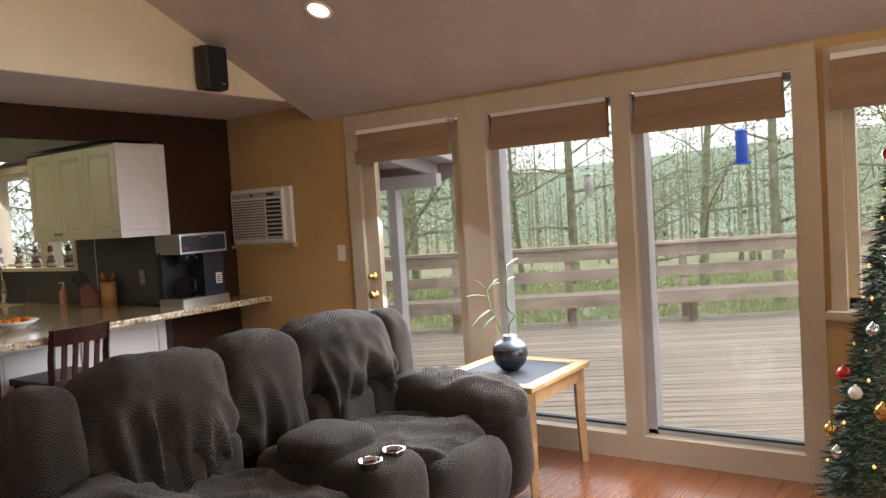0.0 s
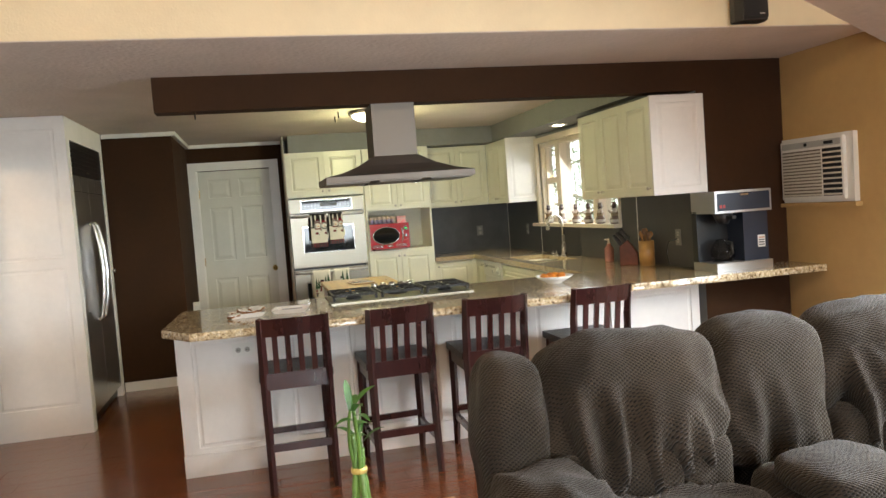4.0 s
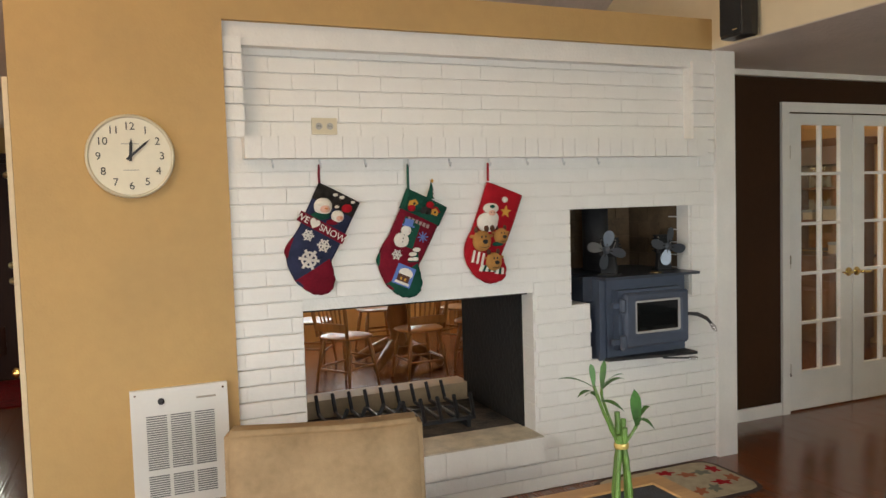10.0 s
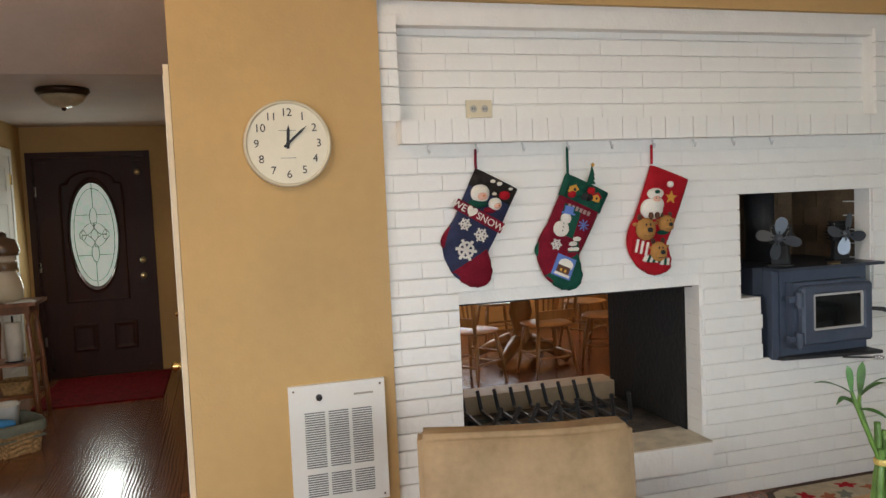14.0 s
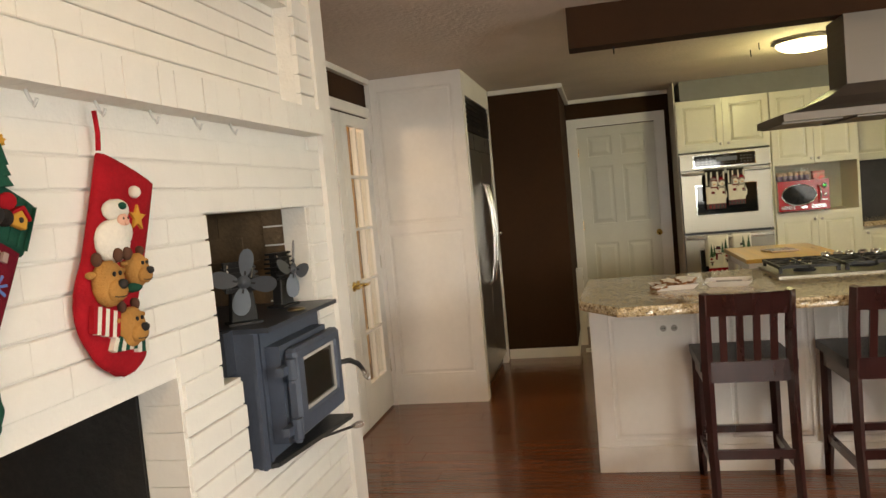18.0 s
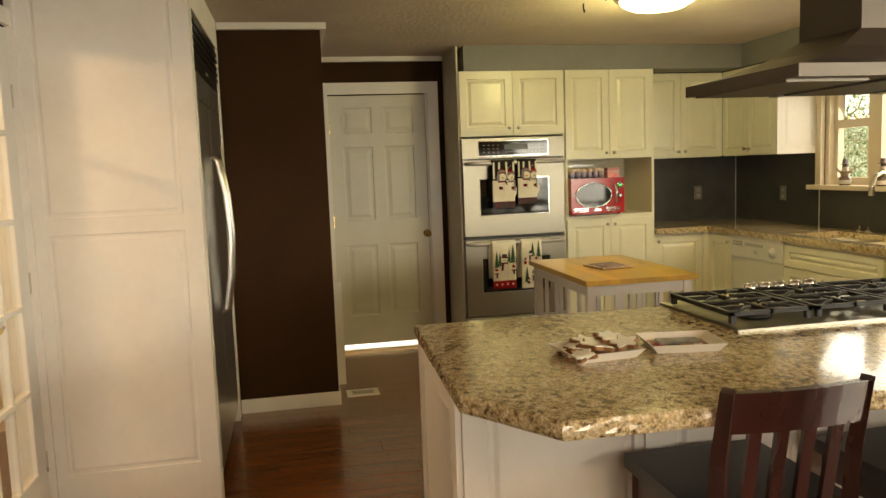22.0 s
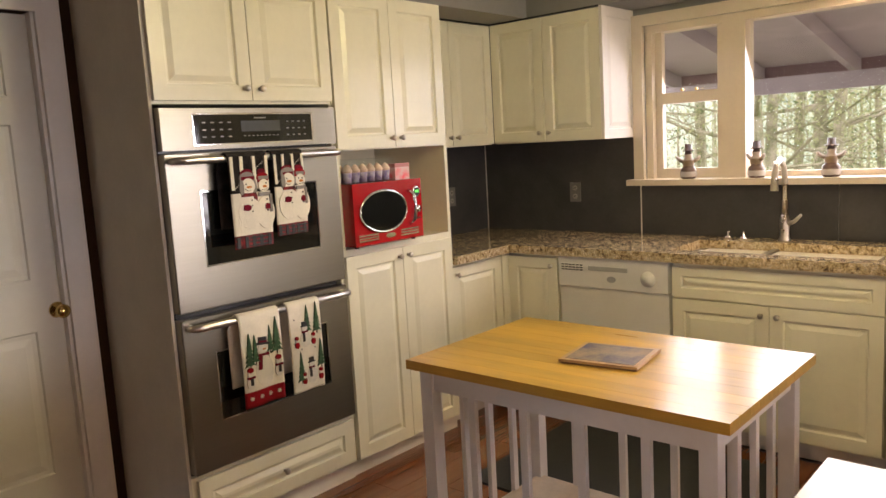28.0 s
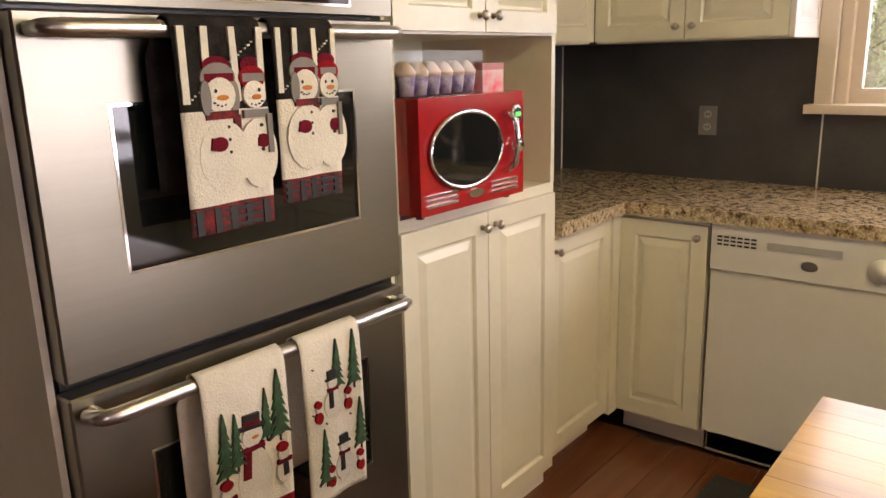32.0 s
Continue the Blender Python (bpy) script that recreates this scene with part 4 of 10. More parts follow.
# backsplash panels with pale joints
bs = tagged(new("backsplash"), "dark grey backsplash panels with thin pale joints", "", "", "structure")
for x0, x1 in ((-9.13, -8.03), (-8.025, -7.0), (-6.995, -5.85), (-5.845, -4.97)):
    part("panel", box(x0, x1, 3.515, 3.53, 0.91, 1.46 if x1 < -8.0 or x0 > -6.0 else 1.19), BACKSPLASH, bs)
part("panel", box(-6.12, -5.85, 3.5149, 3.5301, 1.19, 1.45), BACKSPLASH, bs)
part("panel", box(-9.15, -9.135, 2.42, 3.51, 0.91, 1.46), BACKSPLASH, bs)
for x in (-8.0275, -5.8475):
    part("joint", box(x - 0.003, x + 0.003, 3.512, 3.516, 0.91, 1.45), WHITE_TRIM, bs)
part("joint", box(-9.14, -9.13, 3.512, 3.518, 0.91, 1.46), WHITE_TRIM, bs)


def rough_slab(name, outline, z0, z1, label, rim=(), amp=0.006):
    """A granite slab with a chipped edge."""
    bm = bmesh.new()
    pts = []
    n = len(outline)
    for i in range(n):
        a, b = Vector(outline[i]), Vector(outline[(i + 1) % n])
        k = max(1, int((b - a).length / 0.03)) if i in rim else 1
        for j in range(k):
            p = a.lerp(b, j / k)
            pts.append((p, i in rim))
    rows = []
    for f in (0.0, 0.22, 0.5, 0.78, 1.0):
        z = z0 + (z1 - z0) * f
        ring = []
        for p, r in pts:
            o = 0.0
            if r:
                o = (0.004 if f in (0.0, 1.0) else 0.0) + amp * (noise.noise((p.x * 22, p.y * 22, z * 40 + 5)) if 0 < f < 1 else 0.3 * noise.noise((p.x * 30, p.y * 30, 3)))
            c = Vector((sum(q.x for q, _ in pts) / len(pts), sum(q.y for q, _ in pts) / len(pts)))
            d = (c - p)
            d = Vector((math.copysign(1, d.x) if abs(d.x) > 0.25 else 0, math.copysign(1, d.y) if abs(d.y) > 0.25 else 0))
            ring.append(bm.verts.new((p.x + d.x * o, p.y + d.y * o, z)))
        rows.append(ring)
    for r, s in zip(rows, rows[1:]):
        for i in range(len(r)):
            j = (i + 1) % len(r)
            bm.faces.new((r[i], r[j], s[j], s[i]))
    bm.faces.new(rows[0][::-1])
    bm.faces.new(rows[-1])
    bmesh.ops.recalc_face_normals(bm, faces=bm.faces[:])
    return tagged(part(name, bm, GRANITE), label, "worktop")


rough_slab("peninsula_worktop", [(-5.53, 0.03), (-4.68, 0.0), (-4.42, 0.17), (-4.37, 2.60), (-4.57, 2.80), (-4.57, 4.195), (-4.93, 4.195), (-4.93, 3.51), (-5.53, 3.51)], 0.868, 0.912, "speckled gold granite bar top with a chiselled edge", rim=(0, 1, 2, 3, 4, 8))
# north run with the sink cut out
for nm, o in (("worktop", [(-9.13, 2.434), (-8.50, 2.434), (-8.50, 2.875), (-7.62, 2.875), (-7.62, 3.512), (-9.13, 3.512)]), ("worktop", [(-6.72, 2.875), (-5.534, 2.875), (-5.534, 3.512), (-6.72, 3.512)]),
              ("worktop", [(-7.62, 2.875), (-6.72, 2.875), (-6.72, 2.99), (-7.62, 2.99)]), ("worktop", [(-7.62, 3.36), (-6.72, 3.36), (-6.72, 3.512), (-7.62, 3.512)])):
    rough_slab(nm, o, 0.868, 0.912, "speckled gold granite kitchen worktop", rim=(0, 1, 2) if o[0][0] < -9 else ((0,) if o[0][1] < 2.9 else ()))

# ---- peninsula base ----
pn = thing("peninsula", pose(-4.90, 0.055, 0, 0, 0, EAST), "white panelled kitchen peninsula base", "cabinet")
part("body", box(0.0, 3.39, 0.02, 0.60, 0, 0.868), CAB_PINK, pn)
x = 0.0
for wdt in (0.56, 0.50, 0.50, 0.56, 0.62, 0.63):
    part("moulded_panel", panelled(wdt, 0.868, 0.02, [(0.07, wdt - 0.06, 0.16, 0.80)], ((0.0, 0.0), (0.006, 0.008), (0.018, 0.008), (0.03, 0.002))), CAB_PINK, pn).matrix_basis = pose(x, 0, 0)
    x += wdt + 0.004
for xx in (0.56, 1.06, 1.57, 2.13, 2.76):
    part("fluted_post", box(xx - 0.03, xx + 0.035, -0.012, 0.0, 0.14, 0.868), CAB_PINK, pn, bevel=0.008)
part("base_board", box(-0.019, 3.39, -0.014, 0.0, 0.0, 0.13), CAB_PINK, pn, bevel=0.004)
part("end_panel", turned(panelled(0.60, 0.868, 0.018, [(0.07, 0.53, 0.16, 0.80)], ((0.0, 0.0), (0.006, 0.008), (0.018, 0.008), (0.03, 0.002))), pose(-0.018, 0.61, 0, 0, 0, -90)), CAB_PINK, pn)
part("bracket", box(3.40, 4.14, 0.25, 0.30, 0.80, 0.866), CAB_PINK, pn, bevel=0.005)

# ---- range hood ----
hd = thing("range_hood", pose(-5.08, 1.435, 1.662), "stainless steel chimney range hood over the cooktop", "range hood")
bm = bmesh.new()
lo = [(-0.30, -0.455), (0.30, -0.455), (0.30, 0.455), (-0.30, 0.455)]
top = [(-0.14, -0.135), (0.14, -0.135), (0.14, 0.135), (-0.14, 0.135)]
rows = [[bm.verts.new((p[0], p[1], 0.0)) for p in lo], [bm.verts.new((p[0], p[1], 0.035)) for p in lo]]
for f, h in ((0.33, 0.058), (0.68, 0.098), (1.0, 0.155)):
    rows.append([bm.verts.new((a[0] + (b[0] - a[0]) * f, a[1] + (b[1] - a[1]) * f, h)) for a, b in zip(lo, top)])
for r, s in zip(rows, rows[1:]):
    for i in range(4):
        bm.faces.new((r[i], r[(i + 1) % 4], s[(i + 1) % 4], s[i]))
bm.faces.new(rows[0][::-1])
bm.faces.new(rows[-1])
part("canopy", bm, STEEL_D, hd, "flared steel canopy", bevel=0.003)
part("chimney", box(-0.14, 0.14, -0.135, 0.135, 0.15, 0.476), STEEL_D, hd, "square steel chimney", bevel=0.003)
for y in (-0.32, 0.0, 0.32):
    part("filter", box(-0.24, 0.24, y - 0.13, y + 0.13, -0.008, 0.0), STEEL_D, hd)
for y in (-0.17, 0.17):
    part("lamp", lathe([(0.03, -0.012), (0.03, 0.0)], (-0.2, y, 0), 14), CHROME, hd)

# ---- refrigerator and its surround ----
rs = thing("refrigerator_surround", pose(-6.31, -1.43, 0), "white panelled enclosure around the refrigerator", "cabinet")
part("side_panel", turned(panelled(0.69, CEIL - 0.004, 0.025, [(0.075, 0.615, 0.22, 1.235), (0.075, 0.615, 1.305, 2.245)], ((0.0, 0.0), (0.004, 0.006), (0.014, 0.006), (0.026, 0.001))), pose(0.012, 0.0, 0, 0, 0, 90)), CAB_PINK, rs, "tall white moulded side panel")
part("corner_post", box(-0.03, 0.03, 0.0, 0.03, 0, CEIL - 0.005), CAB_PINK, rs, bevel=0.006)
part("front_stile", box(-0.10, -0.014, 0.62, 0.69, 0.0, 2.172), CAB_PINK, rs, bevel=0.004)
part("top_panel", box(-1.30, -0.014, 0.62, 0.69, 2.172, CEIL - 0.004), CAB_PINK, rs, bevel=0.004)
part("filler_strip", box(-1.30, -1.205, 0.60, 0.69, 0.0, 2.172), CAB_PINK, rs, bevel=0.004)
knob(rs, -1.25, 1.12, 0.0).matrix_basis = pose(-1.25, 0.69, 1.12, 0, 0, 180)
fr = thing("refrigerator", pose(-6.412, -0.745, 0.0, 0, 0, NORTH), "stainless steel french door refrigerator", "refrigerator")
FWd = 1.10
part("body", box(0.0, FWd, 0.06, 0.66, 0.02, 2.165), BLACK, fr)
part("top_grille", box(0.0, FWd, 0.0, 0.06, 1.925, 2.168), BLACK, fr, "black vent grille", bevel=0.004)
part("grille_badge", box(FWd / 2 - 0.04, FWd / 2 + 0.04, -0.004, 0.002, 1.95, 1.962), STEEL, fr)
for i in range(5):
    part("grille_slat", box(0.02, FWd - 0.02, -0.008, 0.002, 1.975 + i * 0.036, 1.99 + i * 0.036), BLACK, fr)
for x0, x1 in ((0.004, 0.522), (0.528, FWd - 0.004)):
    d = part("fridge_door", box(x0, x1, 0.0, 0.06, 0.10, 1.915), STEEL_F, fr, "brushed steel door", bevel=0.006, segs=2)
    part("seam", box(x0, x1, -0.0015, 0.0, 1.792, 1.796), BLACK, d)
    part("seam", box((x0 + x1) / 2 - 0.002, (x0 + x1) / 2 + 0.002, -0.0015, 0.0, 1.796, 1.915), BLACK, d)
    hx = 0.455 if x0 < 0.3 else 0.595
    pts = [(hx, -0.0, 1.55), (hx, -0.03, 1.53), (hx, -0.058, 1.36), (hx, -0.070, 1.16), (hx, -0.058, 0.96), (hx, -0.03, 0.79), (hx, -0.0, 0.77)]
    part("handle", tube(pts, [0.012, 0.014, 0.015, 0.015, 0.015, 0.014, 0.012], 12), STEEL_H, d, "curved steel handle", smooth=True)
part("kick_plate", box(0, FWd, 0.04, 0.06, 0.01, 0.095), BLACK, fr)


# ---- doors ----


def six_panel(w, h):
    a, b, c, d = 0.13 * w, 0.44 * w, 0.56 * w, 0.87 * w
    return [(x0, x1, z0, z1) for x0, x1 in ((a, b), (c, d)) for z0, z1 in ((0.118 * h, 0.405 * h), (0.505 * h, 0.798 * h), (0.85 * h, 0.953 * h))]


def casing(parent, w, h, cw=0.065, material=WHITE_TRIM):
    part("casing", box(-cw, 0, -0.02, 0.0, 0, h + cw), material, parent, bevel=0.005)
    part("casing", box(w, w + cw, -0.02, 0.0, 0, h + cw), material, parent, bevel=0.005)
    part("casing", box(0, w, -0.02, 0.0, h, h + cw), material, parent, bevel=0.005)
    part("jamb", box(0, 0.012, 0.0, 0.14, 0, h), material, parent)
    part("jamb", box(w - 0.012, w, 0.0, 0.14, 0, h), material, parent)


def lever(parent, x, z, side=-1, y=0.0, material=BRASS):
    k = part("lever_handle", tube([(0, 0, 0), (0, -0.045, 0), (side * 0.03, -0.05, 0), (side * 0.06, -0.05, -0.004), (side * 0.11, -0.046, 0.004)], [0.011, 0.011, 0.01, 0.009, 0.006], 10, bm=lathe([(0.032, 0.0), (0.030, -0.008), (0.012, -0.012)], seg=18, axis="y")), material, parent, "polished brass lever handle", smooth=True)
    k.matrix_basis = pose(x, y, z)


p1 = tagged(new("door_pantry"), "off-white six panel door with brass handle", "", "", "structure")
p1.matrix_basis = pose(-9.05, -0.062, 0, 0, 0, EAST)
casing(p1, 0.795, 2.05, 0.09)
part("door_slab", panelled(0.771, 2.0, 0.035, six_panel(0.771, 2.0)), DOOR_PAINT, p1, "off-white six panel slab").matrix_basis = pose(0.012, 0.04, 0.045)
part("door_knob", lathe([(0.032, 0.0), (0.030, -0.008), (0.012, -0.012), (0.012, -0.035), (0.026, -0.044), (0.027, -0.060), (0.010, -0.070), (0.001, -0.071)], (0.765, 0.04, 0.925), 18, axis="y"), BRASS, p1, "polished brass knob", smooth=True)
for z in (0.3, 1.05, 1.8):
    part("hinge", box(0.008, 0.02, 0.03, 0.042, z - 0.045, z + 0.045), BRASS, p1)
# unseen lamp added in the closed pantry for the bright gap below
area_lamp("pantry_gap_lamp", look((-9.95, 0.4, 1.6), (-9.1, 0.4, 0.0)), 0.6, 0.6, 110, (0.78, 0.88, 1.0))

# glazed double doors
p2 = tagged(new("door_double_glazed"), "white double doors with ten small panes each", "", "", "structure")
p2.matrix_basis = pose(-5.06, -1.43, 0, 0, 0, NORTH)
casing(p2, 1.24, 2.07)
GD = mat("white_glazed_door_paint", (0.74, 0.72, 0.68), 0.35, vary=0.03)
for x0, s in ((0.015, 1), (0.625, -1)):
    w = 0.60
    holes = []
    for c in range(2):
        for r in range(5):
            a = 0.115 + c * 0.195
            b = 0.27 + r * 0.345
            holes.append((a, a + 0.175, b, b + 0.325))
    d = part("door_leaf", turned(wall_with_holes(0, w, 0, 2.05, 0, 0.035, holes), pose(x0, 0.0, 0.012)), GD, p2, bevel=0.003)
    g = part("glazing", box(x0 + 0.10, x0 + w - 0.10, 0.016, 0.020, 0.26, 1.96), GLASS, d)
    g.visible_shadow = False
    lever(d, x0 + (w - 0.035 if s > 0 else 0.035), 0.95, -s)
    hx = x0 if s > 0 else x0 + w
    for z in (0.3, 1.05, 1.8):
        part("hinge", box(hx - 0.012, hx + 0.012, -0.006, 0.004, z - 0.045, z + 0.045), NICKEL, d)

# front door with oval glass
p3 = tagged(new("door_front"), "dark mahogany front door with oval leaded glass", "", "", "structure")
p3.matrix_basis = pose(1.0, -5.66, 0, 0, 0, NORTH)
casing(p3, 0.97, 2.06, 0.05, DARKDOOR)
bm = bmesh.new()
SEG = 40
cx, cz, ra, rb = 0.485, 1.33, 0.205, 0.49


def ring_of(y, k=1.0):
    return [bm.verts.new((cx + ra * k * math.cos(2 * math.pi * i / SEG), y, cz + rb * k * math.sin(2 * math.pi * i / SEG))) for i in range(SEG)]


def rect_ring(y):
    out = []
    for i in range(SEG):
        a = 2 * math.pi * i / SEG
        c, s = math.cos(a), math.sin(a)
        k2 = min(0.455 / max(abs(c), 1e-6), (1.28 if s < 0 else 0.7) / max(abs(s), 1e-6))
        out.append(bm.verts.new((cx + c * k2, y, cz + s * k2)))
    return out


r0, r1, r2, r3 = rect_ring(0.02), ring_of(0.02, 1.12), ring_of(0.008, 1.06), ring_of(0.03, 1.0)
for a, b in ((r0, r1), (r1, r2), (r2, r3)):
    for i in range(SEG):
        bm.faces.new((a[i], a[(i + 1) % SEG], b[(i + 1) % SEG], b[i]))
bmesh.ops.recalc_face_normals(bm, faces=bm.faces[:])
part("door_slab", bm, DARKDOOR, p3)
part("door_edge", wall_with_holes(0.0, 0.97, 0.0, 2.06, 0.019, 0.055, [(0.05, 0.92, 0.06, 2.02)]), DARKDOOR, p3)
for x0 in (0.245, 0.60):
    part("moulded_panel", panelled(0.215, 0.27, 0.01, [(0.0, 0.215, 0.0, 0.27)], ((0, 0), (0.02, -0.008), (0.05, 0.0))), DARKDOOR, p3).matrix_basis = pose(x0, 0.012, 0.23)
arch = [(cx - 0.27, 0.016, 0.71), (cx - 0.27, 0.016, 1.79), (cx - 0.255, 0.016, 1.81), (cx - 0.20, 0.016, 1.815)]
arch += [(cx - 0.20 * math.cos(math.pi * i / 12), 0.016, 1.815 + 0.11 * math.sin(math.pi * i / 12) ** 0.8) for i in range(1, 12)]
arch += [(2 * cx - x, y, z) for x, y, z in arch[:4][::-1]] + [arch[0]]
part("arched_moulding", tube(arch, 0.013, 6), DARKDOOR, p3, "raised moulding arched over the oval glass")
for z in (0.35, 1.05, 1.75):
    part("hinge", box(-0.004, 0.018, 0.0, 0.018, z - 0.045, z + 0.045), NICKEL, p3)
# daylight behind the oval is put into the glass as a glow
FROST = mat("glowing_leaded_glass", (0.75, 0.82, 0.78), 0.25, vary=0.2, scale=14, bump=0.4, bscale=30, emit=(0.72, 0.9, 0.80), estr=0.55)
og = lathe([(1.0, 0.035), (1.0, 0.04)], (0, 0, 0), SEG, axis="y")
turned(og, Matrix.Translation((cx, 0, cz)) @ Matrix.Diagonal((ra, 1, rb, 1)))
part("oval_glass", og, FROST, p3, "frosted oval glass with daylight put in as a glow")
LEAD = mat("lead_came", (0.18, 0.19, 0.18), 0.4, 0.8)
def came(ax, az, rx, rz, turn=0.0, r=0.003):
    c, q = math.cos(turn), math.sin(turn)
    pts = []
    for i in range(25):
        t = 2 * math.pi * i / 24
        u, v = rx * math.cos(t), rz * math.sin(t)
        pts.append((cx + ax + u * c - v * q, 0.033, cz + az + u * q + v * c))
    part("lead_strip", tube(pts, r, 6), LEAD, p3)


came(0, 0, ra * 0.86, rb * 0.90)
for az in (0.17, -0.17):
    came(0, az, 0.032, 0.085)
for ax in (-0.052, 0.052):
    for az in (0.055, -0.055):
        came(ax, az, 0.036, 0.075, math.copysign(0.75, ax * az))
for ax in (-0.10, 0.10):
    came(ax, 0.0, 0.028, 0.045)
came(0, 0, 0.030, 0.050)
for z0, z1 in ((-rb, -0.255), (0.255, rb)):
    part("lead_strip", tube([(cx, 0.033, cz + z0), (cx, 0.033, cz + z1)], 0.0035, 6), LEAD, p3)
for az in (0.19, -0.19):
    part("lead_strip", tube([(cx - ra * 0.79, 0.033, cz + az), (cx - 0.03, 0.033, cz + az)], 0.003, 6), LEAD, p3)
    part("lead_strip", tube([(cx + 0.03, 0.033, cz + az), (cx + ra * 0.79, 0.033, cz + az)], 0.003, 6), LEAD, p3)
# window reflections on these knobs are put into a paler brass colour
for z in (1.13, 0.98, 1.97):
    part("door_knob", lathe([(0.03, 0), (0.03, -0.01), (0.015, -0.02), (0.024, -0.04), (0.01, -0.055)], (0.90, 0.02, z - 0.06), 16, axis="y"), mat("satin_brass", (0.85, 0.70, 0.42), 0.42, 0.75, vary=0.05), p3, "brass knob", smooth=True)
part("door_back", box(0.01, 0.96, 0.056, 0.062, 0.0, 2.055), DARKDOOR, p3)
# added lamp stands in for daylight through the oval, opaque here
area_lamp("porch_daylight", look((0.515, -5.625, 1.33), (0.515, -4, 1.05)), 0.3, 0.8, 15, (0.85, 0.95, 0.9))

# ---- bar chairs ----
def bar_chair(m):
    c = thing("bar_chair", m, "dark mahogany slat-back bar chair at the peninsula", "chair", "bar chairs at the peninsula")
    # local: faces -x towards the counter, back posts at +x
    for y in (-0.171, 0.171):
        part("leg", tube([(0.245, y, 0.0), (0.205, y, 0.3), (0.198, y, 0.60), (0.212, y, 0.78), (0.25, y, 0.955)], [0.019, 0.022, 0.024, 0.024, 0.021], 4), CHAIRWOOD, c, "back post")
        part("leg", tube([(-0.215, y * 1.02, 0.0), (-0.195, y * 1.02, 0.12), (-0.185, y * 1.0, 0.60)], [0.018, 0.022, 0.024], 4), CHAIRWOOD, c)
        part("stretcher", box(-0.18, 0.2, y - 0.011, y + 0.011, 0.17, 0.205), CHAIRWOOD, c, bevel=0.003)
        part("apron", box(-0.19, 0.19, y - 0.012, y + 0.012, 0.535, 0.605), CHAIRWOOD, c)
    part("apron", box(-0.205, -0.18, -0.171, 0.171, 0.535, 0.605), CHAIRWOOD, c)
    part("apron", box(0.171, 0.212, -0.162, 0.162, 0.56, 0.65), CHAIRWOOD, c, bevel=0.004)
    part("stretcher", box(-0.20, -0.18, -0.18, 0.18, 0.215, 0.25), CHAIRWOOD, c, bevel=0.003)
    part("stretcher", box(0.20, 0.222, -0.162, 0.162, 0.225, 0.265), CHAIRWOOD, c, bevel=0.003)
    part("seat", box(-0.225, 0.19, -0.20, 0.20, 0.605, 0.645), CHAIRSEAT, c, "black upholstered seat", bevel=0.014, segs=2)
    bm = bmesh.new()
    for i in range(8):
        a = -0.171 + i * 0.04275
        b = a + 0.04275
        k0, k1 = 0.018 * (1 - (a / 0.171) ** 2), 0.018 * (1 - (b / 0.171) ** 2)
        v = [bm.verts.new(p) for p in ((0.220 + k0, a, 0.855), (0.220 + k1, b, 0.855), (0.240 + k1, b, 0.952), (0.240 + k0, a, 0.952), (0.243 + k0, a, 0.855), (0.243 + k1, b, 0.855), (0.263 + k1, b, 0.952), (0.263 + k0, a, 0.952))]
        for f in ((0, 1, 2, 3), (7, 6, 5, 4), (3, 2, 6, 7), (1, 0, 4, 5)):
            bm.faces.new([v[q] for q in f])
    bmesh.ops.remove_doubles(bm, verts=bm.verts[:], dist=0.0005)
    bmesh.ops.recalc_face_normals(bm, faces=bm.faces[:])
    part("top_rail", bm, CHAIRWOOD, c, "curved top rail")
    for y in (-0.102, -0.034, 0.034, 0.102):
        sl = prism([(0.194, 0.645), (0.208, 0.645), (0.248, 0.862), (0.234, 0.862)], y - 0.015, y + 0.015, "y")
        part("slat", sl, CHAIRWOOD, c)
    return c


ch = bar_chair(pose(-4.635, 0.705, 0))
for x, y, a in ((-4.61, 1.275, 2), (-4.59, 1.83, -1), (-4.575, 2.465, 1)):
    copy_thing(ch, pose(x, y, 0, 0, 0, a))


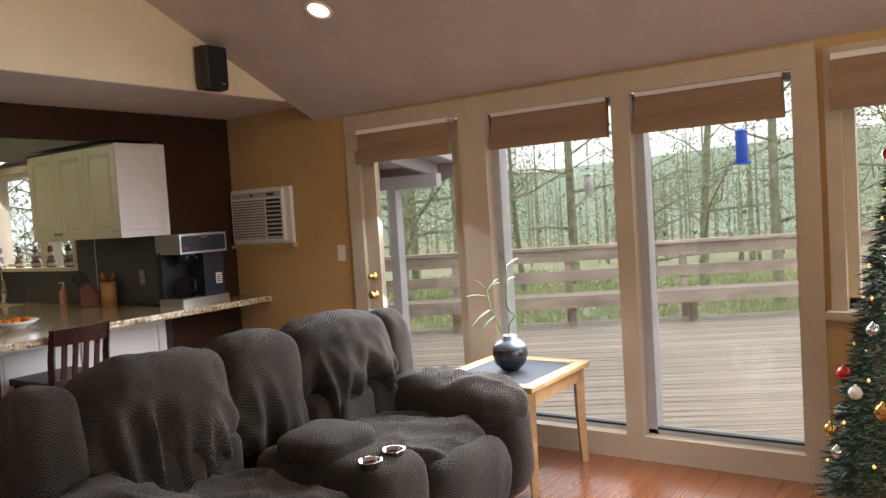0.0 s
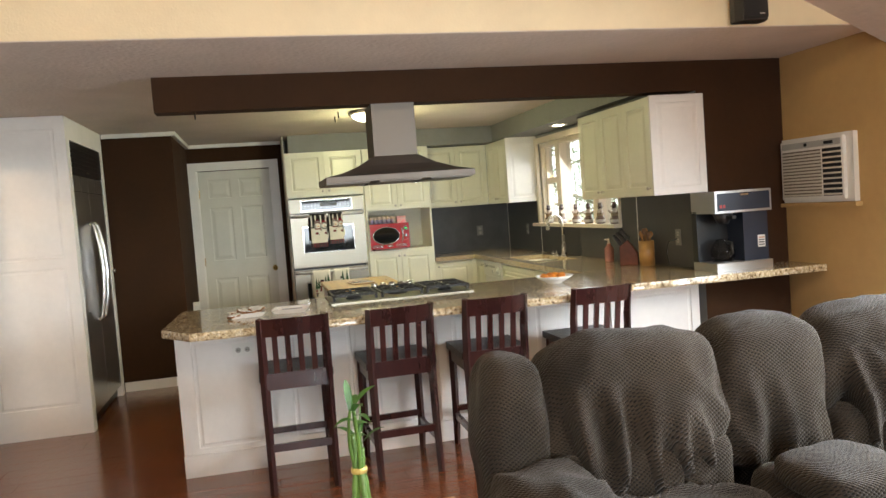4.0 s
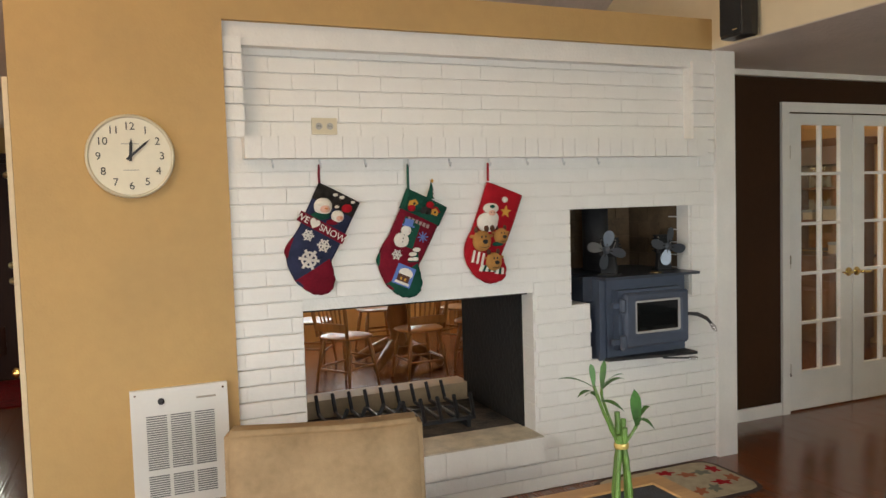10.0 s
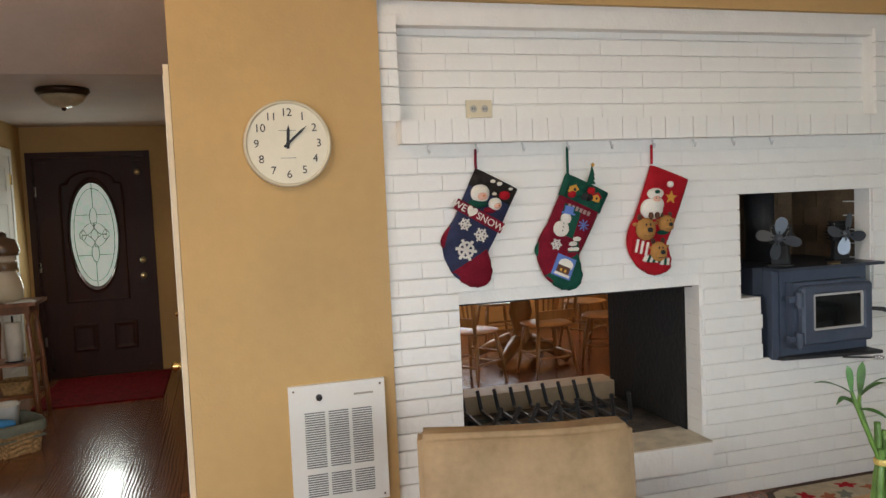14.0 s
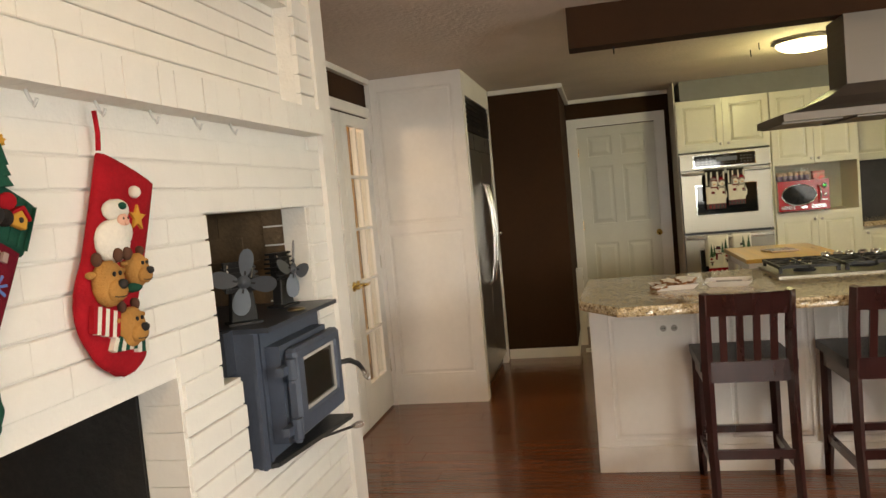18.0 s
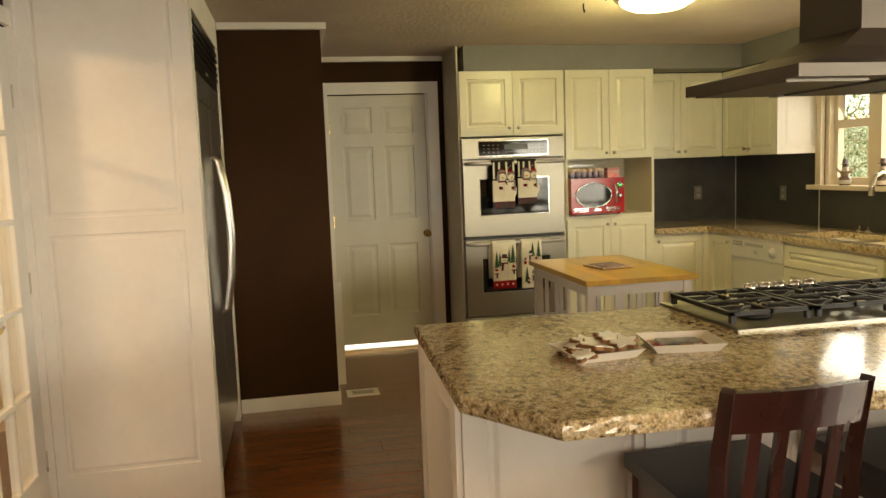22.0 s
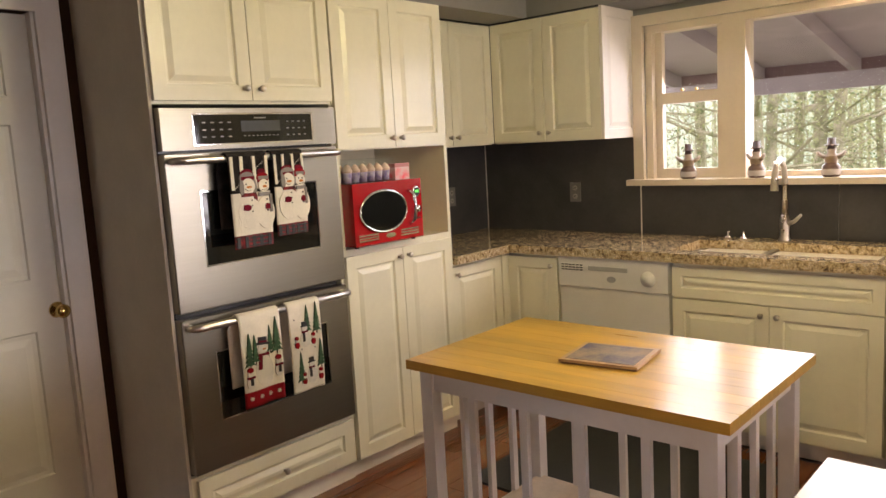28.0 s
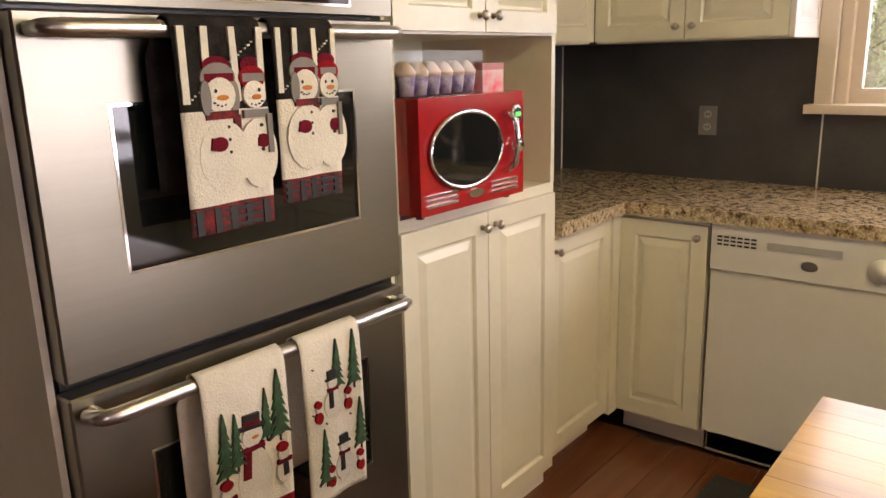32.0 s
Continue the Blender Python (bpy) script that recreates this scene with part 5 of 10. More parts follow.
# ---- soft shapes ----
def soft(cx, cy, cz, sx, sy, sz, p=3.2, nu=28, nv=18, wrinkle=0.012, seed=0.0, sag=0.0, gather=0.0, fold=0.0):
    """A stuffed cushion: a rounded block with uneven folds, gathered below the middle if asked."""
    n = max(5, nu // 4 + 1)
    bm = bmesh.new()
    vs = {}

    def vert(a):
        k = tuple(round(v * n) for v in a)
        if k in vs:
            return vs[k]
        a = [math.sin(v * math.pi / 2) * 0.35 + v * 0.65 for v in a]
        s = (abs(a[0]) ** p + abs(a[1]) ** p + abs(a[2]) ** p) ** (-1.0 / p)
        x, y, z = a[0] * s, a[1] * s, a[2] * s
        q = Vector((x * sx, y * sy, z * sz))
        d = Vector((x / sx, y / sy, z / sz)).normalized()
        f = noise.noise((q.x * 5 + seed, q.y * 5 - seed, q.z * 5)) + 0.5 * noise.noise((q.x * 13 + seed, q.y * 13, q.z * 7 + seed))
        q += d * wrinkle * f
        if gather:
            g = 1 - 2 * abs(noise.noise((q.x * 9 + q.z * 1.5 + seed, seed, q.z * 2.0)))
            q += d * gather * max(0.0, 0.5 - z) * (g - 0.45) * max(0.0, -y) ** 0.5
        if fold:
            g = 1 - 2 * abs(noise.noise((q.x * 6 + q.y * 3 + seed, q.y * 4 - q.x * 2, seed)))
            q += d * fold * (max(0.0, g) ** 2 - 0.3)
        q.z -= sag * (1 - x * x) * (1 - y * y) * (1 if z > 0 else 0)
        vs[k] = bm.verts.new(q + Vector((cx, cy, cz)))
        return vs[k]
    for ax in range(3):
        for sg in (-1.0, 1.0):
            for i in range(n):
                for j in range(n):
                    c = []
                    for u, v in ((i, j), (i + 1, j), (i + 1, j + 1), (i, j + 1)):
                        a = [0.0, 0.0, 0.0]
                        a[ax], a[(ax + 1) % 3], a[(ax + 2) % 3] = sg, 2 * u / n - 1, 2 * v / n - 1
                        c.append(vert(a))
                    bm.faces.new(c if sg > 0 else c[::-1])
    return bm


# reclining loveseat: local x across (towards +y of the room), front to -y local
sf = thing("reclining_loveseat", pose(-2.65, 2.26, 0, 0, 0, EAST), "dark taupe plush reclining loveseat with a cup holder console", "sofa")
part("base_frame", box(-0.98, 0.98, -0.72, 0.10, 0.05, 0.34), CHENILLE, sf, bevel=0.03, segs=2)
for s in (-1, 1):
    part("arm", soft(s * 0.92, -0.42, 0.34, 0.15, 0.46, 0.30, 3.5, 32, 22, seed=s * 3), CHENILLE, sf, "padded arm", smooth=True)
    part("arm_pad", soft(s * 0.91, -0.46, 0.545, 0.165, 0.40, 0.125, 2.8, 80, 22, 0.022, seed=s * 7, fold=0.028), CHENILLE, sf, "overstuffed arm pad", smooth=True)
    part("back_cushion", soft(s * 0.52, -0.03, 0.79, 0.325, 0.175, 0.235, 3.1, 120, 40, 0.022, seed=s * 11, gather=0.16), CHENILLE, sf, "overstuffed back cushion with gathered folds", smooth=True)
    for k, (dx, hw) in enumerate(((-0.215, 0.10), (0.0, 0.145), (0.215, 0.10))):
        part("lumbar_cushion", soft(s * 0.52 + dx, -0.075, 0.535, hw, 0.125, 0.13, 5.0, 44, 22, 0.014, seed=s * 13 + k * 4, fold=0.018), CHENILLE, sf, "flat tufted lumbar pad", smooth=True)
    part("back_wing", soft(s * 0.935, 0.0, 0.66, 0.115, 0.17, 0.325, 3.4, 64, 28, 0.02, seed=s * 17), CHENILLE, sf, "padded side wing", smooth=True)
    part("seat_cushion", soft(s * 0.48, -0.47, 0.40, 0.30, 0.34, 0.115, 4.0, 100, 24, 0.025, seed=s * 19, fold=0.03), CHENILLE, sf, "plush seat cushion", smooth=True)
    part("footrest_pad", soft(s * 0.48, -0.80, 0.28, 0.30, 0.10, 0.19, 3.4, 40, 22, 0.02, seed=s * 23), CHENILLE, sf, smooth=True)
part("back_cushion", soft(0.0, -0.01, 0.74, 0.215, 0.17, 0.275, 3.5, 88, 34, 0.016, seed=5, gather=0.06), CHENILLE, sf, "narrow middle back cushion", smooth=True)
part("console", soft(-0.03, -0.54, 0.38, 0.17, 0.36, 0.20, 5.5, 36, 20, 0.008, seed=6), CHENILLE, sf, "centre console", smooth=True)
part("console_lid", soft(-0.03, -0.48, 0.59, 0.175, 0.17, 0.06, 3.6, 36, 20, 0.012, seed=8), CHENILLE, sf, "padded console lid", smooth=True)
for x in (-0.13, 0.01):
    part("cup_holder", lathe([(0.001, -0.05), (0.036, -0.05), (0.040, 0.0), (0.048, 0.004), (0.048, 0.008), (0.038, 0.006), (0.034, -0.045), (0.001, -0.045)], (x, -0.79, 0.582), 20), CHROME, sf, "chrome cup holder ring", smooth=True)
for x in (-0.85, 0.85):
    for y in (-0.62, 0.05):
        part("foot", tube([(x, y, 0.0), (x, y, 0.06)], [0.02, 0.026], 8), BLACK, sf)
part("back_panel", box(-0.95, 0.95, 0.08, 0.16, 0.08, 0.80), CHENILLE, sf, bevel=0.03, segs=2)


# ---- side tables ----
WEAVE = mat("dark_woven_inset", (0.035, 0.042, 0.055), 0.7, vary=0.35, scale=30, bump=0.6, bscale=120)


def side_table(m, label):
    t = thing("side_table", m, label, "side table", "oak side tables")
    for x in (-0.27, 0.27):
        for y in (-0.30, 0.30):
            part("leg", tube([(x * 1.03, y * 1.03, 0), (x, y, 0.3), (x, y, 0.55)], [0.026, 0.032, 0.036], 4), OAK_T, t)
    part("apron", box(-0.27, 0.27, -0.315, -0.29, 0.47, 0.55), OAK_T, t, bevel=0.004)
    part("apron", box(-0.27, 0.27, 0.29, 0.315, 0.47, 0.55), OAK_T, t, bevel=0.004)
    part("apron", box(-0.285, -0.26, -0.30, 0.30, 0.47, 0.55), OAK_T, t, bevel=0.004)
    part("apron", box(0.26, 0.285, -0.30, 0.30, 0.47, 0.55), OAK_T, t, bevel=0.004)
    part("top_frame", wall_with_holes(-0.32, 0.32, -0.36, 0.36, 0, 0.03, [(-0.25, 0.25, -0.29, 0.29)]), OAK_T, t, "light oak rim", bevel=0.004).matrix_basis = Matrix.Translation((0, 0, 0.58)) @ pose(0, 0, 0, -90, 0, 0) @ Matrix.Diagonal((1, 1, -1, 1))
    part("inset", box(-0.25, 0.25, -0.29, 0.29, 0.555, 0.574), WEAVE, t, "dark woven inset")
    return t


side_table(pose(-2.15, 3.72, 0), "light oak side table with dark woven top by the window")
side_table(pose(-2.20, 0.74, 0), "light oak side table with dark woven top beside the sofa")

# ---- armchair ----
ac = thing("armless_chair", pose(-1.388, 0.325, 0, 0, 0, 165), "tan suede armless chair with a boxy back", "chair")
bb = bmesh.new()
bmesh.ops.create_cube(bb, size=1.0)
bmesh.ops.transform(bb, matrix=Matrix.Diagonal((0.575, 0.13, 0.56, 1)), verts=bb.verts[:])
bmesh.ops.bevel(bb, geom=bb.edges[:], offset=0.016, segments=3, affect="EDGES")
bmesh.ops.subdivide_edges(bb, edges=[e for e in bb.edges if e.calc_length() > 0.08], cuts=7, use_grid_fill=True)
for v in bb.verts:
    v.co.y += math.copysign(0.018, v.co.y) * (1 - (v.co.x / 0.2875) ** 2) * (1 - (v.co.z / 0.28) ** 2)
    v.co.z -= 0.006 * math.sin(math.pi * (v.co.x / 0.575 + 0.5)) * (1 if v.co.z > 0 else 0)
    v.co += Vector((0, 0.004, 0.003)) * noise.noise(v.co * 9)
part("backrest", turned(bb, pose(0.0, 0.04, 0.605, -6, -0.5, 0)), SUEDE, ac, "tan suede back cushion", smooth=True)
part("seat", soft(0, -0.30, 0.36, 0.30, 0.30, 0.10, 5.0, seed=4), SUEDE, ac, smooth=True)
part("base", box(-0.28, 0.28, -0.56, 0.02, 0.10, 0.28), SUEDE, ac, bevel=0.02, segs=2)
for x in (-0.24, 0.24):
    for y in (-0.50, -0.04):
        part("leg", tube([(x, y, 0), (x, y, 0.11)], [0.016, 0.024], 8), CHAIRWOOD, ac)

# ---- kitchen cart ----
ca = thing("kitchen_cart", pose(-7.092, 1.407, 0), "white slatted kitchen cart with yellow butcher block top", "kitchen cart")
tp = part("top", box(-0.488, 0.488, -0.315, 0.315, 0.818, 0.826), BUTCHER, ca, "yellow butcher block top")
for i in range(10):
    y = -0.315 + i * 0.063
    part("stave", box(-0.488, 0.488, y + 0.0004, y + 0.0626, 0.826, 0.846), BUTCHER, tp)
WH = mat("white_cart_paint", (0.74, 0.72, 0.72), 0.4, vary=0.03)
for x in (-0.43, 0.43):
    for y in (-0.272, 0.272):
        part("leg", box(x - 0.022, x + 0.022, y - 0.022, y + 0.022, 0.03, 0.818), WH, ca, bevel=0.003)
        part("caster", lathe([(0.022, -0.01), (0.022, 0.01)], (x, y, 0.022), 14, axis="y"), BLACK, ca)
for y in (-0.272, 0.272):
    part("apron", box(-0.43, 0.43, y - 0.012, y + 0.012, 0.755, 0.818), WH, ca)
    part("lower_rail", box(-0.43, 0.43, y - 0.012, y + 0.012, 0.22, 0.26), WH, ca)
for x in (-0.43, 0.43):
    part("apron", box(x - 0.012, x + 0.012, -0.272, 0.272, 0.755, 0.818), WH, ca)
    part("lower_rail", box(x - 0.012, x + 0.012, -0.272, 0.272, 0.22, 0.26), WH, ca)
    for i in range(3):
        y = -0.125 + i * 0.125
        part("slat", box(x - 0.008, x + 0.008, y - 0.012, y + 0.012, 0.26, 0.755), WH, ca)
for y in (-0.272, 0.272):
    for i in range(4):
        x = -0.27 + i * 0.18
        part("slat", box(x - 0.012, x + 0.012, y - 0.008, y + 0.008, 0.26, 0.755), WH, ca)
part("shelf", box(-0.43, 0.43, -0.272, 0.272, 0.262, 0.28), mat("pale_shelf_board", (0.66, 0.55, 0.42), 0.5, vary=0.08), ca, "pale lower shelf")

# ---- dome light in the kitchen ----
kl = thing("ceiling_light", pose(-6.85, 1.62, CEIL), "round frosted dome ceiling light, lit", "ceiling light")
part("rim", lathe([(0.23, 0), (0.23, -0.02), (0.20, -0.03)], seg=32), NICKEL, kl, smooth=True)
LIT = mat("lit_frosted_dome", (0.85, 0.85, 0.75), 0.4, vary=0.01, emit=(1.0, 1.0, 0.70), estr=9.0)
part("diffuser", lathe([(0.205, -0.022), (0.19, -0.05), (0.14, -0.075), (0.06, -0.088), (0.001, -0.09)], seg=32), LIT, kl, "glowing frosted dome", smooth=True)
kd = bpy.data.lights.new("kitchen_dome_lamp", "POINT")
kd.energy, kd.color, kd.shadow_soft_size = 32, (0.95, 1.0, 0.52), 0.12
new("kitchen_dome_lamp", kd).matrix_world = pose(-6.85, 1.62, 2.16)


def downlight(name, x, y, z, slope, watts, colour=(1.0, 0.78, 0.52)):
    t = thing("recessed_light", pose(x, y, z, slope, 0, 0), "round recessed ceiling light, lit", "ceiling light", "recessed lights")
    part("trim_ring", lathe([(0.085, 0.0), (0.085, -0.008), (0.06, -0.004), (0.06, 0.0)], seg=24), WHITE_TRIM, t, smooth=True)
    part("bulb", lathe([(0.058, -0.002), (0.04, -0.012), (0.001, -0.014)], seg=24), mat("lit_bulb", (0.9, 0.85, 0.75), 0.4, emit=(1.0, 0.85, 0.6), estr=14.0), t, "glowing bulb", smooth=True)
    spot_lamp(name, (x, y, z - 0.03), watts, colour, 140)


downlight("downlight_living", -2.98, 3.24, north_slope(3.24), -24.7, 16)
# three more downlights out of view, added to warm the living room
downlight("downlight_living_east", 0.6, 3.1, north_slope(3.1), -24.7, 16)
downlight("downlight_living_south", -2.9, -0.3, 3.72, 28.8, 4)
downlight("downlight_living_far", 0.6, -0.3, 3.72, 28.8, 4)
downlight("downlight_sink", -6.95, 3.34, 2.153, 0, 16)
dl = bpy.data.lights.new("dining_lamp", "POINT")
dl.energy, dl.color, dl.shadow_soft_size = 45, (1.0, 0.72, 0.42), 0.2
new("dining_lamp", dl).matrix_world = pose(-3.3, -4.0, 2.1)
dl2 = bpy.data.lights.new("dining_lamp_west", "POINT")
dl2.energy, dl2.color, dl2.shadow_soft_size = 57, (1.0, 0.74, 0.46), 0.06
new("dining_lamp_west", dl2).matrix_world = pose(-5.6, -2.5, 2.1)

# unseen pendant added on the slope above the sofa group
pl = thing("pendant_light", pose(0.35, 0.9, north_slope(0.9) - 0.005), "unseen pendant added to carry a warm lamp, white bowl on brass rod", "pendant light")
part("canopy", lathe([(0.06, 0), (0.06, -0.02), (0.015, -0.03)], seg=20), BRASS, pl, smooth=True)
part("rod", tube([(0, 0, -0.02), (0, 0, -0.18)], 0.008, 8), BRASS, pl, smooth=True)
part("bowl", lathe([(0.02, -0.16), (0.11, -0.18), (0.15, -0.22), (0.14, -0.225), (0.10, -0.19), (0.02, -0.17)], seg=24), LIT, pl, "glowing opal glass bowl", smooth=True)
# the body only carries a warm lamp implied by shadows
pd2 = bpy.data.lights.new("added_pendant_lamp", "POINT")
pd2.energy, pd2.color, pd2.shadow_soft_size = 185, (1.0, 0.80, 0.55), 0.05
new("added_pendant_lamp", pd2).matrix_world = pose(0.35, 0.9, north_slope(0.9) - 0.26)

# ---- outdoors ----
GRASS = mat("mossy_grass", (0.22, 0.25, 0.13), 0.95, vary=0.5, scale=1.4, bump=0.6, bscale=40, dark=(0.26, 0.20, 0.14))
gr = bmesh.new()
bmesh.ops.create_grid(gr, x_segments=60, y_segments=60, size=150)
for v in gr.verts:
    d = max(0.0, v.co.y - 14)
    v.co.z = -0.75 - 0.03 * d + 0.15 * noise.noise((v.co.x * 0.2, v.co.y * 0.2, 0)) if v.co.y > 4 else -0.75
structure("ground", gr, GRASS, "mossy grass ground sloping to the woods")


# ---- small shape helpers ----
def ellipse(rx, rz, y0, y1, cx=0.0, cz=0.0, seg=20, bm=None):
    return prism([(cx + rx * math.cos(2 * math.pi * i / seg), cz + rz * math.sin(2 * math.pi * i / seg)) for i in range(seg)], y0, y1, "y", bm)


def strip(path, widths, depth, seg=14, steps=6):
    """A stuffed flat shape along a path in the x-z plane, smoothed between its points."""
    bm = bmesh.new()
    pts, ws = [], []
    n = len(path)
    for i in range(n - 1):
        p0, p1, p2, p3 = (Vector(path[max(0, min(n - 1, i + k))]) for k in (-1, 0, 1, 2))
        w0, w1 = widths[i], widths[i + 1]
        for s in range(steps):
            t = s / steps
            pts.append(0.5 * (2 * p1 + (p2 - p0) * t + (2 * p0 - 5 * p1 + 4 * p2 - p3) * t * t + (3 * p1 - p0 - 3 * p2 + p3) * t ** 3))
            ws.append(w0 + (w1 - w0) * (3 * t * t - 2 * t ** 3))
    pts.append(Vector(path[-1]))
    ws.append(widths[-1])
    rings = []
    for i, p in enumerate(pts):
        d = (pts[min(i + 1, len(pts) - 1)] - pts[max(i - 1, 0)]).normalized()
        a = Vector((d.y, -d.x))
        rings.append([bm.verts.new((p.x + a.x * ws[i] * math.cos(t), -depth * (abs(math.sin(t)) ** 0.6) * math.copysign(1, math.sin(t)) * min(1, ws[i] * 14), p.y + a.y * ws[i] * math.cos(t))) for t in [2 * math.pi * k / seg for k in range(seg)]])
    for r, s in zip(rings, rings[1:]):
        for k in range(seg):
            bm.faces.new((r[k], r[(k + 1) % seg], s[(k + 1) % seg], s[k]))
    bm.faces.new(rings[0])
    bm.faces.new(rings[-1][::-1])
    bmesh.ops.recalc_face_normals(bm, faces=bm.faces[:])
    return bm


def lettering(text, size, material, parent, m, name="lettering", depth=0.001):
    """Words as a mesh, standing in the x-z plane, facing -y."""
    c = bpy.data.curves.new(name, "FONT")
    c.body, c.size, c.extrude, c.align_x, c.align_y = text, size, depth, "CENTER", "CENTER"
    o = bpy.data.objects.new(name, c)
    scene.collection.objects.link(o)
    me = bpy.data.meshes.new_from_object(o)
    bpy.data.objects.remove(o)
    me.transform(pose(0, 0, 0, 90, 0, 0))
    me.materials.append(material)
    q = new(name, me)
    q.parent, q.matrix_basis = parent, m
    return q


SOCKET = mat("grey_beige_socket_face", (0.36, 0.34, 0.30), 0.4, vary=0.05)


def outlet(m, label="white double wall socket", wide=True, plate=None):
    plate = plate or PLASTIC_W
    t = thing("wall_socket", m, label, "wall socket")
    w, h = (0.06, 0.038) if wide else (0.036, 0.058)
    part("cover_plate", box(-w, w, -0.006, 0, -h, h), plate, t, bevel=0.002)
    for s in (-1, 1):
        a, b = (s * 0.026, 0) if wide else (0, s * 0.025)
        part("receptacle", ellipse(0.016, 0.016, -0.008, -0.005, a, b, 12), SOCKET, t)
        for d in (-0.005, 0.005):
            part("slot", box(a + d - 0.002, a + d + 0.002, -0.0085, -0.0075, b - 0.004, b + 0.004), BLACK, t)
    return t


RED_F = mat("red_felt", (0.36, 0.012, 0.020), 0.95, vary=0.12, scale=12, bump=0.3, bscale=200, spec=0.1)
NAVY_F = mat("navy_felt", (0.030, 0.036, 0.075), 0.95, vary=0.15, scale=12, bump=0.3, bscale=200, spec=0.1)
GREEN_F = mat("green_felt", (0.012, 0.075, 0.050), 0.95, vary=0.15, scale=12, bump=0.3, bscale=200, spec=0.1)
DRED_F = mat("dark_red_felt", (0.17, 0.010, 0.022), 0.95, vary=0.15, scale=12, bump=0.3, bscale=200, spec=0.1)
WHITE_F = mat("white_felt", (0.74, 0.70, 0.62), 0.95, vary=0.08, scale=12, bump=0.3, bscale=200, spec=0.1)
TAN_F = mat("tan_plush", (0.42, 0.21, 0.065), 0.95, vary=0.12, scale=14, bump=0.4, bscale=200, spec=0.1)
BROWN_F = mat("brown_felt", (0.09, 0.035, 0.018), 0.95, vary=0.1)
GOLD_F = mat("gold_felt", (0.60, 0.30, 0.04), 0.9, vary=0.1)
BLUE_F = mat("blue_print", (0.10, 0.19, 0.50), 0.8, vary=0.1)
PINK_F = mat("pink_print", (0.70, 0.40, 0.30), 0.9, vary=0.05)
CREAM_CL = mat("cream_towel_cotton", (0.80, 0.75, 0.64), 0.95, vary=0.06, scale=10, bump=0.35, bscale=220, spec=0.1)
DARK_CL = mat("dark_towel_print", (0.028, 0.024, 0.022), 0.95, vary=0.3, scale=30, bump=0.3, bscale=220, spec=0.1)
RED_CL = mat("red_towel_print", (0.30, 0.012, 0.018), 0.95, vary=0.12, scale=20, bump=0.3, bscale=220, spec=0.1)
PLAID_CL = mat("red_black_plaid_print", (0.20, 0.014, 0.016), 0.95, vary=0.4, scale=60, bump=0.3, bscale=220, dark=(0.015, 0.01, 0.01))
GREY_CL = mat("grey_towel_print", (0.24, 0.22, 0.20), 0.95, vary=0.1)
PINE_CL = mat("pine_green_print", (0.035, 0.10, 0.045), 0.95, vary=0.3, scale=40)
INK_F = mat("black_felt", (0.012, 0.011, 0.011), 0.8, vary=0.1)
STITCH = mat("pale_stitching", (0.34, 0.24, 0.22), 0.9, vary=0.1)
CARROT = mat("orange_print", (0.62, 0.20, 0.03), 0.8, vary=0.1)


def snowflake(parent, x, z, r, y=-0.024):
    bm = bmesh.new()
    for k in range(3):
        a = k * math.pi / 3 + 0.2
        m = pose(x, 0, z) @ Matrix.Rotation(a, 4, "Y")
        b2 = box(-r, r, y - 0.001, y + 0.001, -r * 0.13, r * 0.13)
        for s in (-1, 1):
            box(s * r * 0.62 - r * 0.1, s * r * 0.62 + r * 0.1, y - 0.001, y + 0.0008, -r * 0.36, r * 0.36, b2)
        turned(b2, m)
        me = bpy.data.meshes.new("flake")
        b2.to_mesh(me)
        b2.free()
        bm.from_mesh(me)
        bpy.data.meshes.remove(me)
    part("snowflake", bm, WHITE_F, parent)


def blob(parent, name, material, x, z, rx, rz, y=-0.02, ry=0.012, seed=0.0, label=""):
    return part(name, soft(x, y, z, rx, ry, rz, 2.0, 16, 8, 0.0, seed), material, parent, label, smooth=True)


def felt_star(parent, x, z, r, material, name="felt_star", y0=-0.026):
    pts = [((r if k % 2 == 0 else r * 0.42) * math.sin(math.pi * k / 5), (r if k % 2 == 0 else r * 0.42) * math.cos(math.pi * k / 5)) for k in range(10)]
    part(name, turned(prism(pts, y0, y0 + 0.008, "y"), pose(x, 0, z, 0, 8, 0)), material, parent)


def plush_head(s, x, z, r):
    """A plush animal head with ears, muzzle, nose, eyes and antlers."""
    blob(s, "plush_head", TAN_F, x, z, r * 0.95, r, -0.026, 0.024)
    blob(s, "muzzle", TAN_F, x + 0.002, z - r * 0.28, r * 0.62, r * 0.5, -0.044, 0.016)
    blob(s, "round_nose", INK_F, x + 0.004, z - r * 0.05, r * 0.26, r * 0.22, -0.058, 0.010)
    for e in (-1, 1):
        blob(s, "dot_eye", INK_F, x + e * r * 0.2, z + r * 0.4, r * 0.07, r * 0.11, -0.05, 0.004)
        blob(s, "plush_ear", TAN_F, x + e * r * 0.98, z + r * 0.45, r * 0.24, r * 0.16, -0.022, 0.01)
        blob(s, "felt_antler", BROWN_F, x + e * r * 0.55, z + r * 1.05, r * 0.2, r * 0.3, -0.024, 0.012)
    smile = [(x + r * 0.5 * math.sin(a), -0.061 + 0.008 * abs(math.sin(a)), z - r * 0.45 - r * 0.12 * math.cos(a)) for a in (-1.0, -0.5, 0.0, 0.5, 1.0)]
    part("stitched_smile", tube(smile, 0.0012, 5), INK_F, s)


